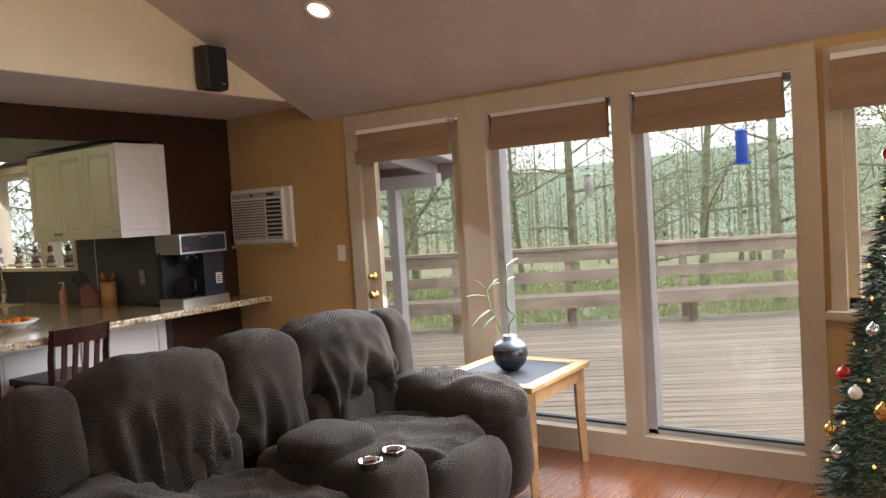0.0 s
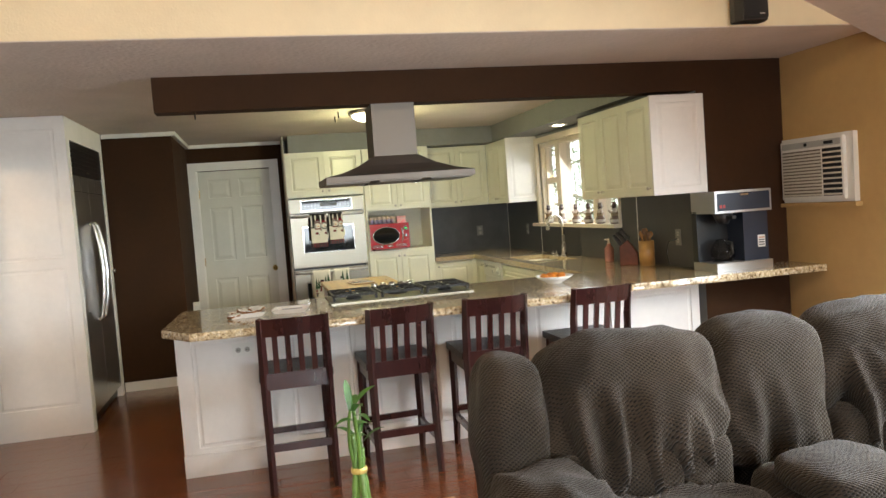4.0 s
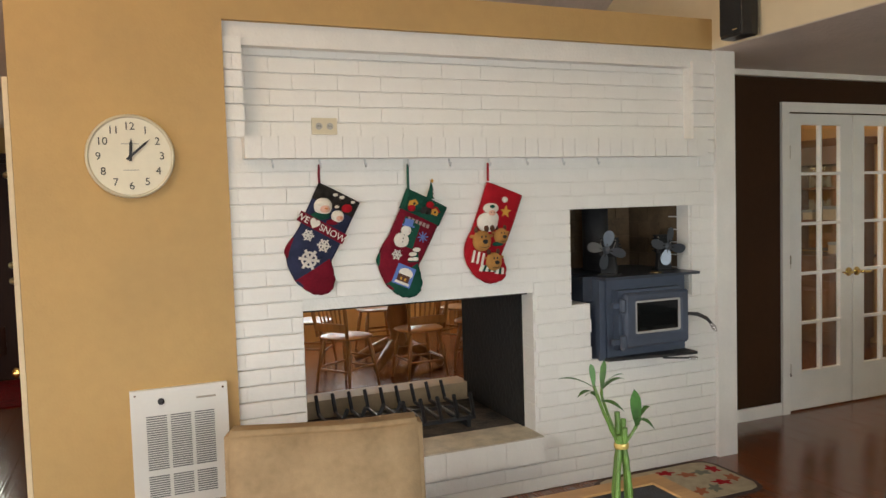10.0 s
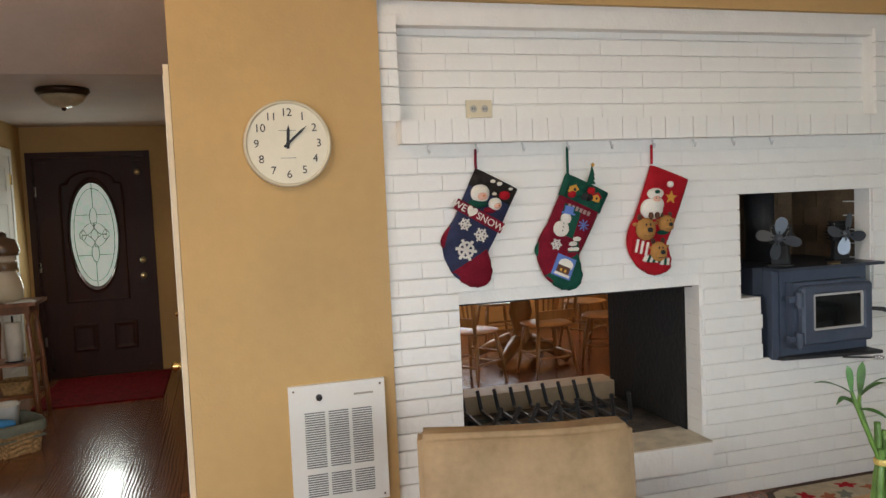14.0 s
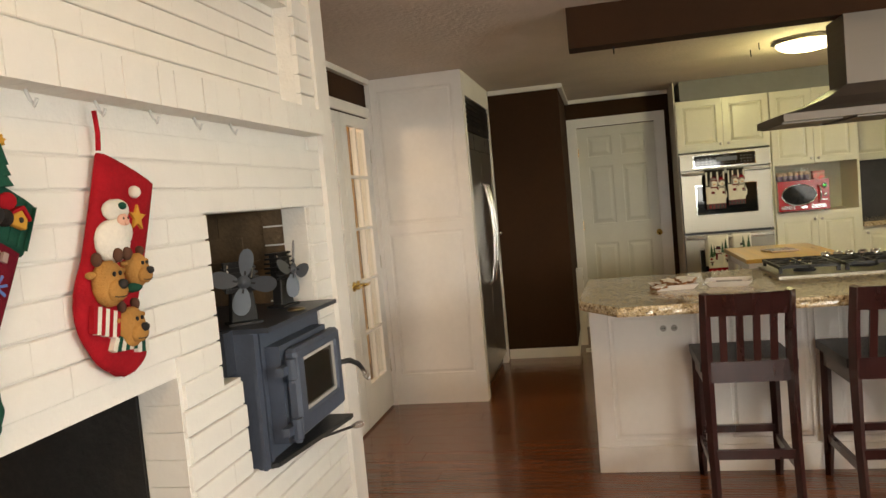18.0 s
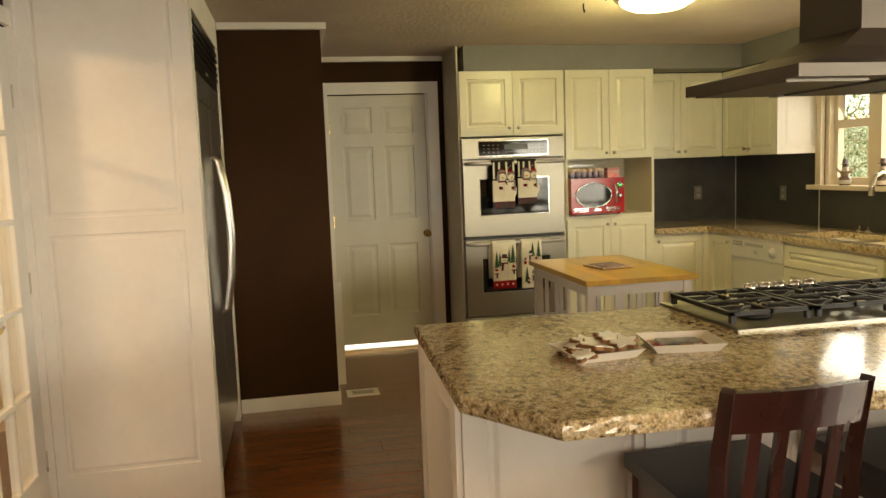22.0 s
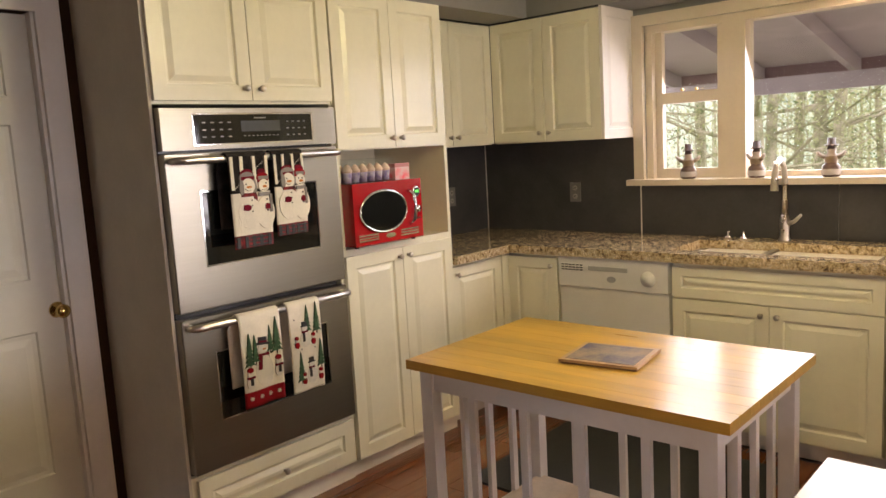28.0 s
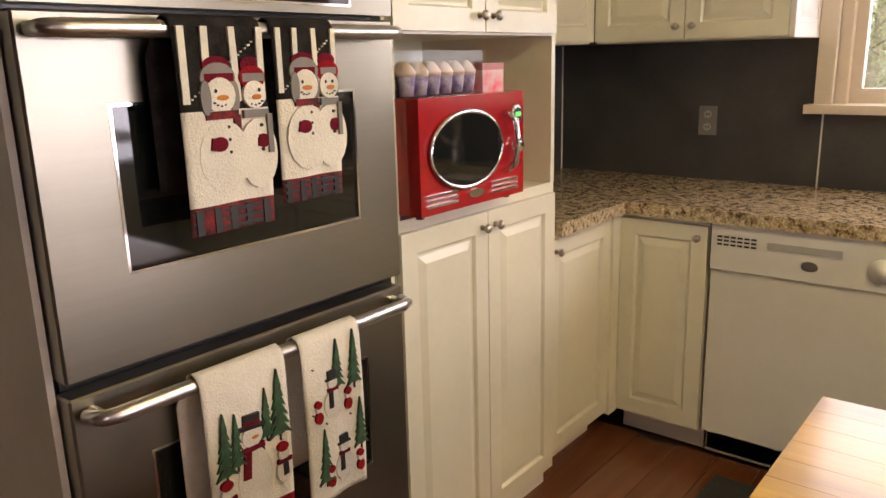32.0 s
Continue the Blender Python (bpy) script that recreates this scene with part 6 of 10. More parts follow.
def stocking(x, kind, label):
    s = thing("christmas_stocking", pose(x, -0.952, 1.70, 0, 0, NORTH), label, "stocking", "stockings under the mantel")
    body = {"a": NAVY_F, "b": DRED_F, "c": RED_F}[kind]
    drop = {"a": 0.0, "b": -0.045, "c": -0.005}[kind]
    path = [(0.088, -0.112), (0.035, -0.215), (-0.02, -0.32), (-0.062, -0.392), (-0.05, -0.455), (-0.026, -0.497), (-0.002, -0.534), (0.012, -0.558), (0.018, -0.570)]
    wid = [0.106, 0.105, 0.103, 0.106, 0.097, 0.082, 0.064, 0.038, 0.006]
    if kind == "c":
        path = [(0.088, -0.107), (0.043, -0.225), (-0.006, -0.34), (-0.04, -0.412), (-0.022, -0.468), (0.01, -0.508), (0.036, -0.536), (0.052, -0.556), (0.058, -0.567)]
    path = [(a, b + drop) for a, b in path]
    toe = path[-5:]
    part("sock_body", strip(path, wid, 0.02), body, s, smooth=True)
    part("loop", tube([(-0.002, 0.0, 0.018), (-0.006, -0.006, -0.03), (-0.003, 0.0, -0.065 + drop)], 0.006, 6), {"a": DRED_F, "b": GREEN_F, "c": RED_F}[kind], s, "hanging loop")
    if kind == "a":
        part("toe_patch", strip(toe, [0.0975, 0.083, 0.065, 0.039, 0.007], 0.0215), DRED_F, s, "dark red toe", smooth=True)
        part("heel_patch", strip([(-0.105, -0.33), (-0.135, -0.375), (-0.13, -0.42)], [0.04, 0.042, 0.012], 0.0212), DRED_F, s, "dark red heel", smooth=True)
        part("cuff_patch", strip([(0.088, -0.113), (0.052, -0.182)], [0.107, 0.106], 0.0212), DARK_CL, s, smooth=True)
        bn = part("banner", box(-0.118, 0.118, -0.030, -0.024, -0.024, 0.024), DRED_F, s, "red banner with white lettering", bevel=0.002)
        bn.matrix_basis = pose(-0.006, 0, -0.268, 0, 30, 0)
        lettering("WE♥SNOW!", 0.043, WHITE_F, bn, pose(0, -0.031, -0.002))
        for px, pz, r in ((-0.07, -0.300, 0.028), (0.0, -0.350, 0.032), (-0.07, -0.410, 0.048)):
            snowflake(s, px, pz, r)
        for px, pz, k in ((0.003, -0.172, 1.0), (0.069, -0.220, 0.7)):
            blob(s, "round_head", WHITE_F, px, pz, 0.043 * k, 0.040 * k, -0.024, 0.016)
            blob(s, "round_face", PINK_F, px + 0.006, pz - 0.012 * k, 0.024 * k, 0.018 * k, -0.036, 0.008)
            blob(s, "felt_brim", CREAM_CL, px - 0.004, pz + 0.014 * k, 0.036 * k, 0.012 * k, -0.036, 0.008)
            blob(s, "orange_nose", CARROT, px + 0.01, pz - 0.01 * k, 0.007 * k, 0.004 * k, -0.044, 0.006)
        blob(s, "scarf", GREEN_F, -0.010, -0.214, 0.046, 0.020, -0.022, 0.012)
        blob(s, "scarf", DRED_F, 0.045, -0.245, 0.03, 0.014, -0.022, 0.010)
        for px, pz, r in ((0.064, -0.122, 0.012), (0.094, -0.134, 0.013), (0.145, -0.158, 0.010), (0.068, -0.176, 0.011)):
            blob(s, "felt_cloud", WHITE_F, px, pz, r, r * 0.65)
        blob(s, "red_patch", RED_F, 0.115, -0.185, 0.026, 0.020)
    elif kind == "b":
        part("toe_patch", strip(toe, [0.0975, 0.083, 0.065, 0.039, 0.007], 0.0215), GREEN_F, s, "green toe", smooth=True)
        part("heel_patch", strip([(-0.122, -0.385), (-0.142, -0.435), (-0.128, -0.478)], [0.022, 0.034, 0.010], 0.0212), GREEN_F, s, "green heel", smooth=True)
        part("cuff", strip([(0.090, -0.148), (0.047, -0.238)], [0.115, 0.111], 0.026), GREEN_F, s, "ribbed green cuff", smooth=True)
        for i in range(9):
            u = -0.095 + i * 0.0237
            part("cuff_rib", turned(box(u - 0.0012, u + 0.0012, -0.0275, -0.02, -0.045, 0.045), pose(0.068, 0, -0.193, 0, 25.5, 0)), GREEN_F, s)
        p = part("green_panel", box(-0.040, 0.046, -0.0225, -0.0205, -0.068, 0.068), GREEN_F, s)
        p.matrix_basis = pose(-0.018, 0, -0.308, 0, 22, 0)
        for px, pz, r in ((-0.055, -0.342, 0.038), (-0.030, -0.298, 0.026)):
            blob(s, "felt_ball", WHITE_F, px, pz, r, r * 0.95, -0.024, 0.008)
        part("felt_hat", turned(box(-0.020, 0.020, -0.034, -0.024, 0.0, 0.032), pose(-0.02, 0, -0.276, 0, 14, 0)), BLUE_F, s, "blue felt hat")
        part("felt_hat_brim", turned(box(-0.030, 0.030, -0.035, -0.025, -0.003, 0.004), pose(-0.02, 0, -0.276, 0, 14, 0)), BLUE_F, s)
        for q in range(3):
            blob(s, "felt_button", INK_F, -0.045 - q * 0.004, -0.318 - q * 0.016, 0.003, 0.003, -0.034, 0.002)
        snowflake(s, -0.08, -0.410, 0.026)
        for k in range(4):
            part("blue_flake", turned(box(-0.026, 0.026, -0.0225, -0.0205, -0.0025, 0.0025), pose(0.055, 0, -0.333, 0, k * 45, 0)), BLUE_F, s)
        for px, pz, r in ((0.020, -0.392, 0.020), (0.000, -0.412, 0.020), (0.012, -0.436, 0.017), (-0.010, -0.436, 0.016)):
            blob(s, "felt_snow", WHITE_F, px, pz, r, r * 0.55, -0.0235, 0.006)
        part("felt_pine", prism([(-0.026, -0.45), (0.030, -0.45), (0.026, -0.378)], -0.0222, -0.020, "y"), GREEN_F, s)
        q = part("blue_picture", box(-0.047, 0.047, -0.026, -0.020, -0.048, 0.048), BLUE_F, s, "blue square patch with a small house")
        q.matrix_basis = pose(-0.048, 0, -0.512, 0, 24, 0)
        part("felt_house", box(-0.032, 0.030, -0.030, -0.025, -0.034, 0.004), BROWN_F, q)
        part("felt_roof", ellipse(0.036, 0.026, -0.0295, -0.025, 0.004, 0.012, 16), WHITE_F, q)
        part("felt_drift", box(-0.036, 0.038, -0.031, -0.026, -0.042, -0.030), WHITE_F, q, bevel=0.002)
        for dx in (-0.012, 0.010):
            part("felt_window", box(dx - 0.005, dx + 0.005, -0.0315, -0.029, -0.022, -0.010), GOLD_F, q)
        for px, pz, w, c in ((0.010, -0.172, 0.024, GOLD_F), (0.114, -0.216, 0.020, GOLD_F)):
            part("felt_birdhouse", turned(prism([(-w, -w * 0.7), (w * 0.9, -w * 0.7), (w * 0.9, w * 0.3), (0, w), (-w, w * 0.3)], -0.04, -0.026, "y"), pose(px, 0, pz, 0, 20, 0)), c, s, bevel=0.002)
            part("felt_birdhouse_roof", turned(prism([(-w * 1.2, w * 0.2), (0, w), (w * 1.1, w * 0.2), (w * 1.1, w * 0.5), (0, w * 1.4), (-w * 1.2, w * 0.5)], -0.043, -0.027, "y"), pose(px, 0, pz, 0, 20, 0)), RED_F if px > 0.05 else GREEN_F, s)
            blob(s, "entry_hole", INK_F, px, pz, w * 0.28, w * 0.28, -0.041, 0.003)
        for i, (px, pz, c) in enumerate(((-0.002, -0.192, RED_F), (0.052, -0.165, GREEN_F), (0.060, -0.205, INK_F), (0.092, -0.180, RED_F), (0.03, -0.19, GREEN_F), (0.08, -0.21, DARK_CL))):
            blob(s, "felt_ornament", c, px, pz, 0.020, 0.017, -0.034, 0.012, i)
        for i in range(3):
            part("felt_tree", lathe([(0.022 - i * 0.005, 0), (0.002, 0.042)], (0.098 + i * 0.004, -0.02, -0.152 + i * 0.02), 10), GREEN_F, s)
        felt_star(s, 0.111, -0.066, 0.011, GOLD_F, "tree_star", -0.024)
        for i in range(6):
            part("stitched_bar", turned(box(-0.006, 0.006, -0.0265, -0.020, -0.009, 0.009), pose(-0.012 + i * 0.0185, 0, -0.243 - i * 0.0078, 0, 24, 0)), STITCH, s, "pale stitched lettering strokes")
    else:
        blob(s, "pompom", WHITE_F, 0.075, -0.166, 0.015, 0.015, -0.026, 0.014)
        felt_star(s, 0.079, -0.226, 0.031, GOLD_F)
        blob(s, "white_beard", WHITE_F, -0.024, -0.275, 0.058, 0.050, -0.024, 0.022)
        blob(s, "white_beard", WHITE_F, -0.005, -0.255, 0.040, 0.034, -0.032, 0.018)
        blob(s, "white_cap", WHITE_F, -0.004, -0.206, 0.042, 0.026, -0.026, 0.020)
        blob(s, "cap_patch", GREEN_F, -0.004, -0.198, 0.014, 0.009, -0.044, 0.006)
        blob(s, "round_face", PINK_F, -0.006, -0.230, 0.020, 0.015, -0.044, 0.008)
        blob(s, "round_nose", PINK_F, -0.006, -0.236, 0.006, 0.006, -0.052, 0.006)
        for e in (-1, 1):
            blob(s, "dot_eye", INK_F, -0.006 + e * 0.008, -0.226, 0.002, 0.003, -0.051, 0.002)
            blob(s, "brown_mitten", BROWN_F, -0.024 + e * 0.016, -0.305, 0.013, 0.016, -0.044, 0.010)
        plush_head(s, -0.058, -0.366, 0.053)
        plush_head(s, 0.048, -0.347, 0.041)
        plush_head(s, 0.004, -0.472, 0.047)
        blob(s, "scarf", GREEN_F, 0.028, -0.385, 0.03, 0.012, -0.028, 0.012)
        for i in range(7):
            part("striped_scarf", turned(box(-0.0065, 0.0065, -0.029, -0.018, -0.034, 0.026), pose(-0.118 + i * 0.0125, 0, -0.432 - i * 0.004, 0, 14, 0)), WHITE_F if i % 2 else RED_F, s)
        for i in range(9):
            a = -0.062 + i * 0.014
            part("striped_scarf", turned(box(-0.0072, 0.0072, -0.031, -0.018, -0.016, 0.016), pose(a, 0, -0.500 - 0.10 * (a + 0.062) - (0.01 if i > 5 else 0), 0, 30 - i * 3, 0)), WHITE_F if i % 2 == 0 else GREEN_F, s)
    return s


stocking(-1.713, "a", "navy and dark red felt stocking with snowflakes, hanging under the mantel")
stocking(-2.142, "b", "dark red felt stocking with green cuff, hanging under the mantel")
stocking(-2.565, "c", "bright red felt stocking with plush heads, hanging under the mantel")
for i in range(9):
    hk = thing("clear_hook", pose(-1.50 - i * 0.213, -0.948, 1.72, 0, 0, NORTH), "small clear plastic hook under the mantel", "hook", "mantel hooks")
    part("hook_body", tube([(0, 0, 0.02), (0, -0.008, 0.0), (0, -0.016, -0.014), (0, -0.024, 0.0)], 0.004, 6), mat("clear_plastic", (0.70, 0.70, 0.68), 0.15, vary=0.02), hk, smooth=True)
outlet(pose(-1.765, -1.043, 1.900, 0, 0, NORTH), "cream double wall socket above the mantel", True, mat("cream_socket_plastic", (0.60, 0.52, 0.36), 0.4, vary=0.03))

# ---- wood stove in the niche ----
SLATE_PLATE = mat("dark_slate_plate", (0.034, 0.042, 0.060), 0.4, vary=0.15, bump=0.15, bscale=120)
st = thing("wood_stove", pose(-3.49, -0.955, 0.655, 0, 0, NORTH), "slate blue wood stove set in the brick niche", "stove")
part("body", box(-0.285, 0.285, 0.0, 0.55, 0.0, 0.435), STOVE, st, bevel=0.004)
part("top_plate", box(-0.285, 0.345, -0.06, 0.55, 0.435, 0.45), SLATE_PLATE, st, "flat dark slate top plate", bevel=0.003)
part("side_extension", box(-0.345, -0.285, 0.06, 0.55, 0.315, 0.448), SLATE_PLATE, st, "dark slate side shelf")
part("ash_lip", prism([(-0.27, 0.0), (-0.25, -0.035), (0.25, -0.105), (0.285, -0.105), (0.285, 0.0)], -0.004, 0.012, "z"), IRON, st, "black iron ash lip", bevel=0.002)
part("side_flange", box(-0.292, -0.262, -0.012, 0.0, 0.0, 0.435), STOVE, st, bevel=0.004)
part("side_flange", box(-0.245, -0.225, -0.010, 0.0, 0.0, 0.435), STOVE, st, bevel=0.004)
part("door_frame", box(-0.20, 0.215, -0.052, 0.0, 0.055, 0.375), STOVE, st, bevel=0.004)
sd = part("stove_door", wall_with_holes(-0.185, 0.235, 0.07, 0.36, -0.10, -0.053, [(-0.115, 0.175, 0.145, 0.315)]), STOVE, st, "heavy blue-grey door", bevel=0.012)
part("door_glass", box(-0.115, 0.175, -0.085, -0.075, 0.145, 0.315), BLACK_GLASS, sd, "dark glass")
part("glass_seal", wall_with_holes(-0.122, 0.182, 0.138, 0.322, -0.092, -0.08, [(-0.108, 0.168, 0.152, 0.308)]), mat("pale_rope_seal", (0.4, 0.39, 0.37), 0.8), sd)
for z in (0.105, 0.30):
    part("hinge", tube([(-0.195, -0.085, z - 0.033), (-0.195, -0.085, z + 0.033)], 0.019, 10), STOVE, sd)
    part("hinge_arm", box(-0.25, -0.18, -0.08, -0.055, z - 0.014, z + 0.014), STOVE, sd)
    part("hinge_cap", tube([(-0.195, -0.085, z - 0.045), (-0.195, -0.085, z - 0.036)], 0.013, 10), STOVE, sd)
part("door_handle", tube([(0.225, -0.095, 0.225), (0.275, -0.115, 0.22), (0.325, -0.13, 0.195), (0.35, -0.14, 0.165)], [0.009, 0.011, 0.010, 0.008], 8), IRON, sd, "curved iron handle", smooth=True)


def coil(p0, p1, r, turns, parent):
    a, b = Vector(p0), Vector(p1)
    d = (b - a)
    u = d.normalized().cross(Vector((0, 1, 0))).normalized()
    w = d.normalized().cross(u)
    n = turns * 8
    pts = [a + d * (i / n) + (u * math.cos(2 * math.pi * i / 8) + w * math.sin(2 * math.pi * i / 8)) * r * math.sin(math.pi * (i + 1) / (n + 2)) ** 0.4 for i in range(n + 1)]
    part("spring_grip", tube(pts, 0.0025, 5), CHROME, parent, "chrome spring grip", smooth=True)


coil((0.345, -0.137, 0.17), (0.375, -0.15, 0.12), 0.012, 6, sd)
part("draft_rod", tube([(0.08, -0.06, -0.012), (0.20, -0.135, -0.012)], 0.005, 6), IRON, st)
coil((0.19, -0.13, -0.012), (0.235, -0.16, -0.012), 0.012, 6, st)
part("thermometer", lathe([(0.032, 0), (0.032, 0.006), (0.024, 0.010)], (0.09, -0.0, 0.45), 20), mat("tarnished_brass", (0.20, 0.15, 0.08), 0.35, 0.8), st, "round tarnished stove thermometer", smooth=True)
part("flue_pipe", tube([(-0.06, 0.36, 0.45), (-0.06, 0.36, 0.83)], 0.075, 20), IRON, st, "black flue pipe", smooth=True)


FAN_BLACK = mat("matt_black_anodised", (0.006, 0.006, 0.007), 0.65, vary=0.15)
BLADE = mat("grey_blue_fan_blade", (0.10, 0.115, 0.135), 0.32, 0.5, vary=0.05)


def stove_fan(m):
    f = thing("stove_fan", m, "black heat-powered stove fan with grey blades", "fan", "fans on the stove")
    part("base", box(-0.055, 0.055, -0.035, 0.04, 0, 0.008), FAN_BLACK, f, bevel=0.003)
    part("column", prism([(-0.045, 0.008), (0.045, 0.008), (0.036, 0.105), (-0.036, 0.105)], -0.02, 0.02, "y"), FAN_BLACK, f, bevel=0.004)
    part("fin_block", box(-0.05, 0.05, -0.012, 0.012, 0.105, 0.205), FAN_BLACK, f)
    for i in range(6):
        z = 0.112 + i * 0.017
        w = 0.062 - 0.005 * abs(i - 2)
        part("cooling_fin", box(-w, w, -0.022, 0.032, z, z + 0.007), FAN_BLACK, f, bevel=0.002)
    for x in (-0.035, 0.035):
        part("wire", tube([(x, -0.01, 0.205), (x * 1.2, -0.02, 0.18), (x * 0.9, -0.026, 0.15)], 0.002, 5), NICKEL, f)
    part("motor", lathe([(0.016, -0.03), (0.018, 0.0)], (0, -0.02, 0.14), 14, axis="y"), FAN_BLACK, f)
    hub = part("hub", lathe([(0.001, -0.006), (0.010, -0.005), (0.012, 0.0), (0.022, 0.001), (0.022, 0.003)], (0, -0.058, 0.14), 18, axis="y"), BLADE, f, smooth=True)
    for k in range(4):
        outline = []
        for i in range(22):
            t = 2 * math.pi * i / 22
            x = 0.062 + 0.046 * math.cos(t)
            outline.append((x, 0.031 * math.sin(t) * (0.72 + 0.42 * (x - 0.016) / 0.092)))
        turn = pose(0, -0.055, 0.14) @ Matrix.Rotation(math.radians(k * 90 + 12), 4, "Y")
        b = prism(outline, -0.001, 0.001, "y")
        part("blade", turned(b, turn @ Matrix.Rotation(math.radians(24), 4, "X")), BLADE, f, "rounded grey blade")
        part("blade_slot", turned(box(0.022, 0.036, -0.004, -0.002, -0.003, 0.003), turn), FAN_BLACK, f)
    return f


stove_fan(pose(-3.33, -1.035, 1.105, 0, 0, 130))
stove_fan(pose(-3.715, -1.06, 1.105, 0, 0, 172))

# ---- log grate ----
gt = thing("fire_grate", pose(-2.15, -1.42, 0.307), "black iron fire grate in the see-through fireplace", "grate")
part("bar", box(-0.45, 0.35, -0.12, -0.10, 0.04, 0.06), IRON, gt)
part("bar", box(-0.45, 0.35, 0.14, 0.16, 0.04, 0.06), IRON, gt)
for i in range(9):
    x = -0.42 + i * 0.094
    part("prong", tube([(x, -0.26, 0.17), (x, -0.20, 0.075), (x, 0.2, 0.075), (x + (0.05 if x < 0 else -0.035), 0.27, 0.215)], 0.011, 6), IRON, gt)
for x in (-0.42, 0.32):
    part("foot", box(x, x + 0.02, -0.12, 0.16, 0.0, 0.04), IRON, gt)

# ---- rug by the chimney ----
rg = thing("hearth_rug", pose(-3.50, -0.70, 0.0), "beige rug with red and grey leaves by the hearth", "rug")
ob2 = bmesh.new()
prism([(-0.40 + 0.10, -0.25), (0.40 - 0.10, -0.25), (0.37, -0.22), (0.40, -0.15), (0.40, 0.15), (0.37, 0.22), (0.30, 0.25), (-0.30, 0.25), (-0.37, 0.22), (-0.40, 0.15), (-0.40, -0.15), (-0.37, -0.22)], 0.0, 0.008, "z", ob2)
part("rug_border", ob2, mat("dark_rug_binding", (0.06, 0.035, 0.025), 0.95, vary=0.2, bump=0.4, bscale=150), rg, "dark bound edge")
ob2 = bmesh.new()
prism([(-0.29, -0.225), (0.29, -0.225), (0.345, -0.205), (0.375, -0.15), (0.375, 0.15), (0.345, 0.205), (0.29, 0.225), (-0.29, 0.225), (-0.345, 0.205), (-0.375, 0.15), (-0.375, -0.15), (-0.345, -0.205)], 0.008, 0.011, "z", ob2)
part("rug_field", ob2, mat("beige_rug_pile", (0.42, 0.36, 0.25), 0.98, vary=0.1, scale=20, bump=0.5, bscale=200), rg)
rnd = random.Random(5)
for i in range(16):
    x, y, a = -0.32 + (i % 8) * 0.092, -0.11 + (i // 8) * 0.21 + rnd.uniform(-0.05, 0.05), rnd.uniform(0, 360)
    lf = prism([(0.045 * math.cos(t) * (1 + 0.35 * math.cos(5 * t)), 0.03 * math.sin(t) * (1 + 0.35 * math.cos(5 * t))) for t in [2 * math.pi * k / 20 for k in range(20)]], 0.011, 0.0125, "z")
    part("leaf_pattern", lf, RED_F if i % 3 == 0 else (mat("grey_green_print", (0.16, 0.17, 0.13), 0.95) if i % 3 == 1 else mat("rust_print", (0.34, 0.10, 0.04), 0.95)), rg).matrix_basis = pose(x, y, 0, 0, 0, a)

# ---- clock ----
ck = thing("wall_clock", pose(-0.92, -0.95, 1.757, 0, 0, NORTH), "round cream wall clock with black numerals", "clock")
part("rim", lathe([(0.172, 0), (0.172, -0.025), (0.165, -0.032), (0.158, -0.025), (0.158, -0.016)], seg=48, axis="y"), mat("pale_champagne_rim", (0.60, 0.52, 0.36), 0.35, 0.2), ck, smooth=True)
FACE = mat("cream_clock_face", (0.74, 0.68, 0.52), 0.6, vary=0.03)
part("face", lathe([(0.16, -0.02), (0.16, -0.022)], seg=48, axis="y"), FACE, ck)
INK = mat("black_ink", (0.012, 0.011, 0.010), 0.5, vary=0.05)
for h in range(1, 13):
    a = math.radians(90 - h * 30)
    lettering(str(h), 0.044, INK, ck, pose(0.122 * math.cos(a), -0.0235, 0.122 * math.sin(a)), "numeral")
for ln, w, ang in ((0.075, 0.006, 90 - 4 - 0), (0.105, 0.005, 90 - 48)):
    b = prism([(-0.02, -w), (ln * 0.7, -w), (ln, 0), (ln * 0.7, w), (-0.02, w)], -0.0285, -0.0265, "y")
    turned(b, Matrix.Rotation(math.radians(-ang), 4, "Y"))
    part("pointer", b, INK, ck, "black clock pointer")
part("pivot", lathe([(0.008, -0.024), (0.008, -0.03)], seg=12, axis="y"), INK, ck)
part("print_line", box(-0.035, 0.035, -0.0235, -0.0225, 0.05, 0.053), mat("grey_print", (0.35, 0.32, 0.26), 0.6), ck)
part("print_line", box(-0.03, 0.03, -0.0235, -0.0225, -0.058, -0.055), mat("grey_print", (0.35, 0.32, 0.26), 0.6), ck)

# ---- wall heater ----
ht = thing("wall_heater", pose(-0.865, -0.95, 0.272, 0, 0, NORTH), "white louvred electric wall heater", "heater")
part("front_plate", box(0, 0.395, -0.022, 0.0, 0, 0.508), PLASTIC_W, ht, bevel=0.006)
# slots are raised grey strips with their shade painted in
for c in range(3):
    x0 = 0.06 + c * 0.097
    for r in range(26):
        z = 0.165 + r * 0.0098 if r < 24 else 0
        if r < 24:
            part("louvre", box(x0, x0 + 0.082, -0.0245, -0.021, z, z + 0.0042), mat("shadow_grey_slot", (0.16, 0.16, 0.155), 0.6), ht)
    for r in range(10):
        z = 0.045 + r * 0.0098
        part("louvre", box(x0, x0 + 0.082, -0.0245, -0.021, z, z + 0.0042), MATS["shadow_grey_slot"], ht)
part("control_dial", lathe([(0.014, -0.022), (0.013, -0.032), (0.006, -0.033)], (0.122, 0, 0.455), 16, axis="y"), BLACK, ht, "black dial", smooth=True)
part("badge", box(0.265, 0.345, -0.0235, -0.021, 0.45, 0.458), MATS["grey_print"], ht)
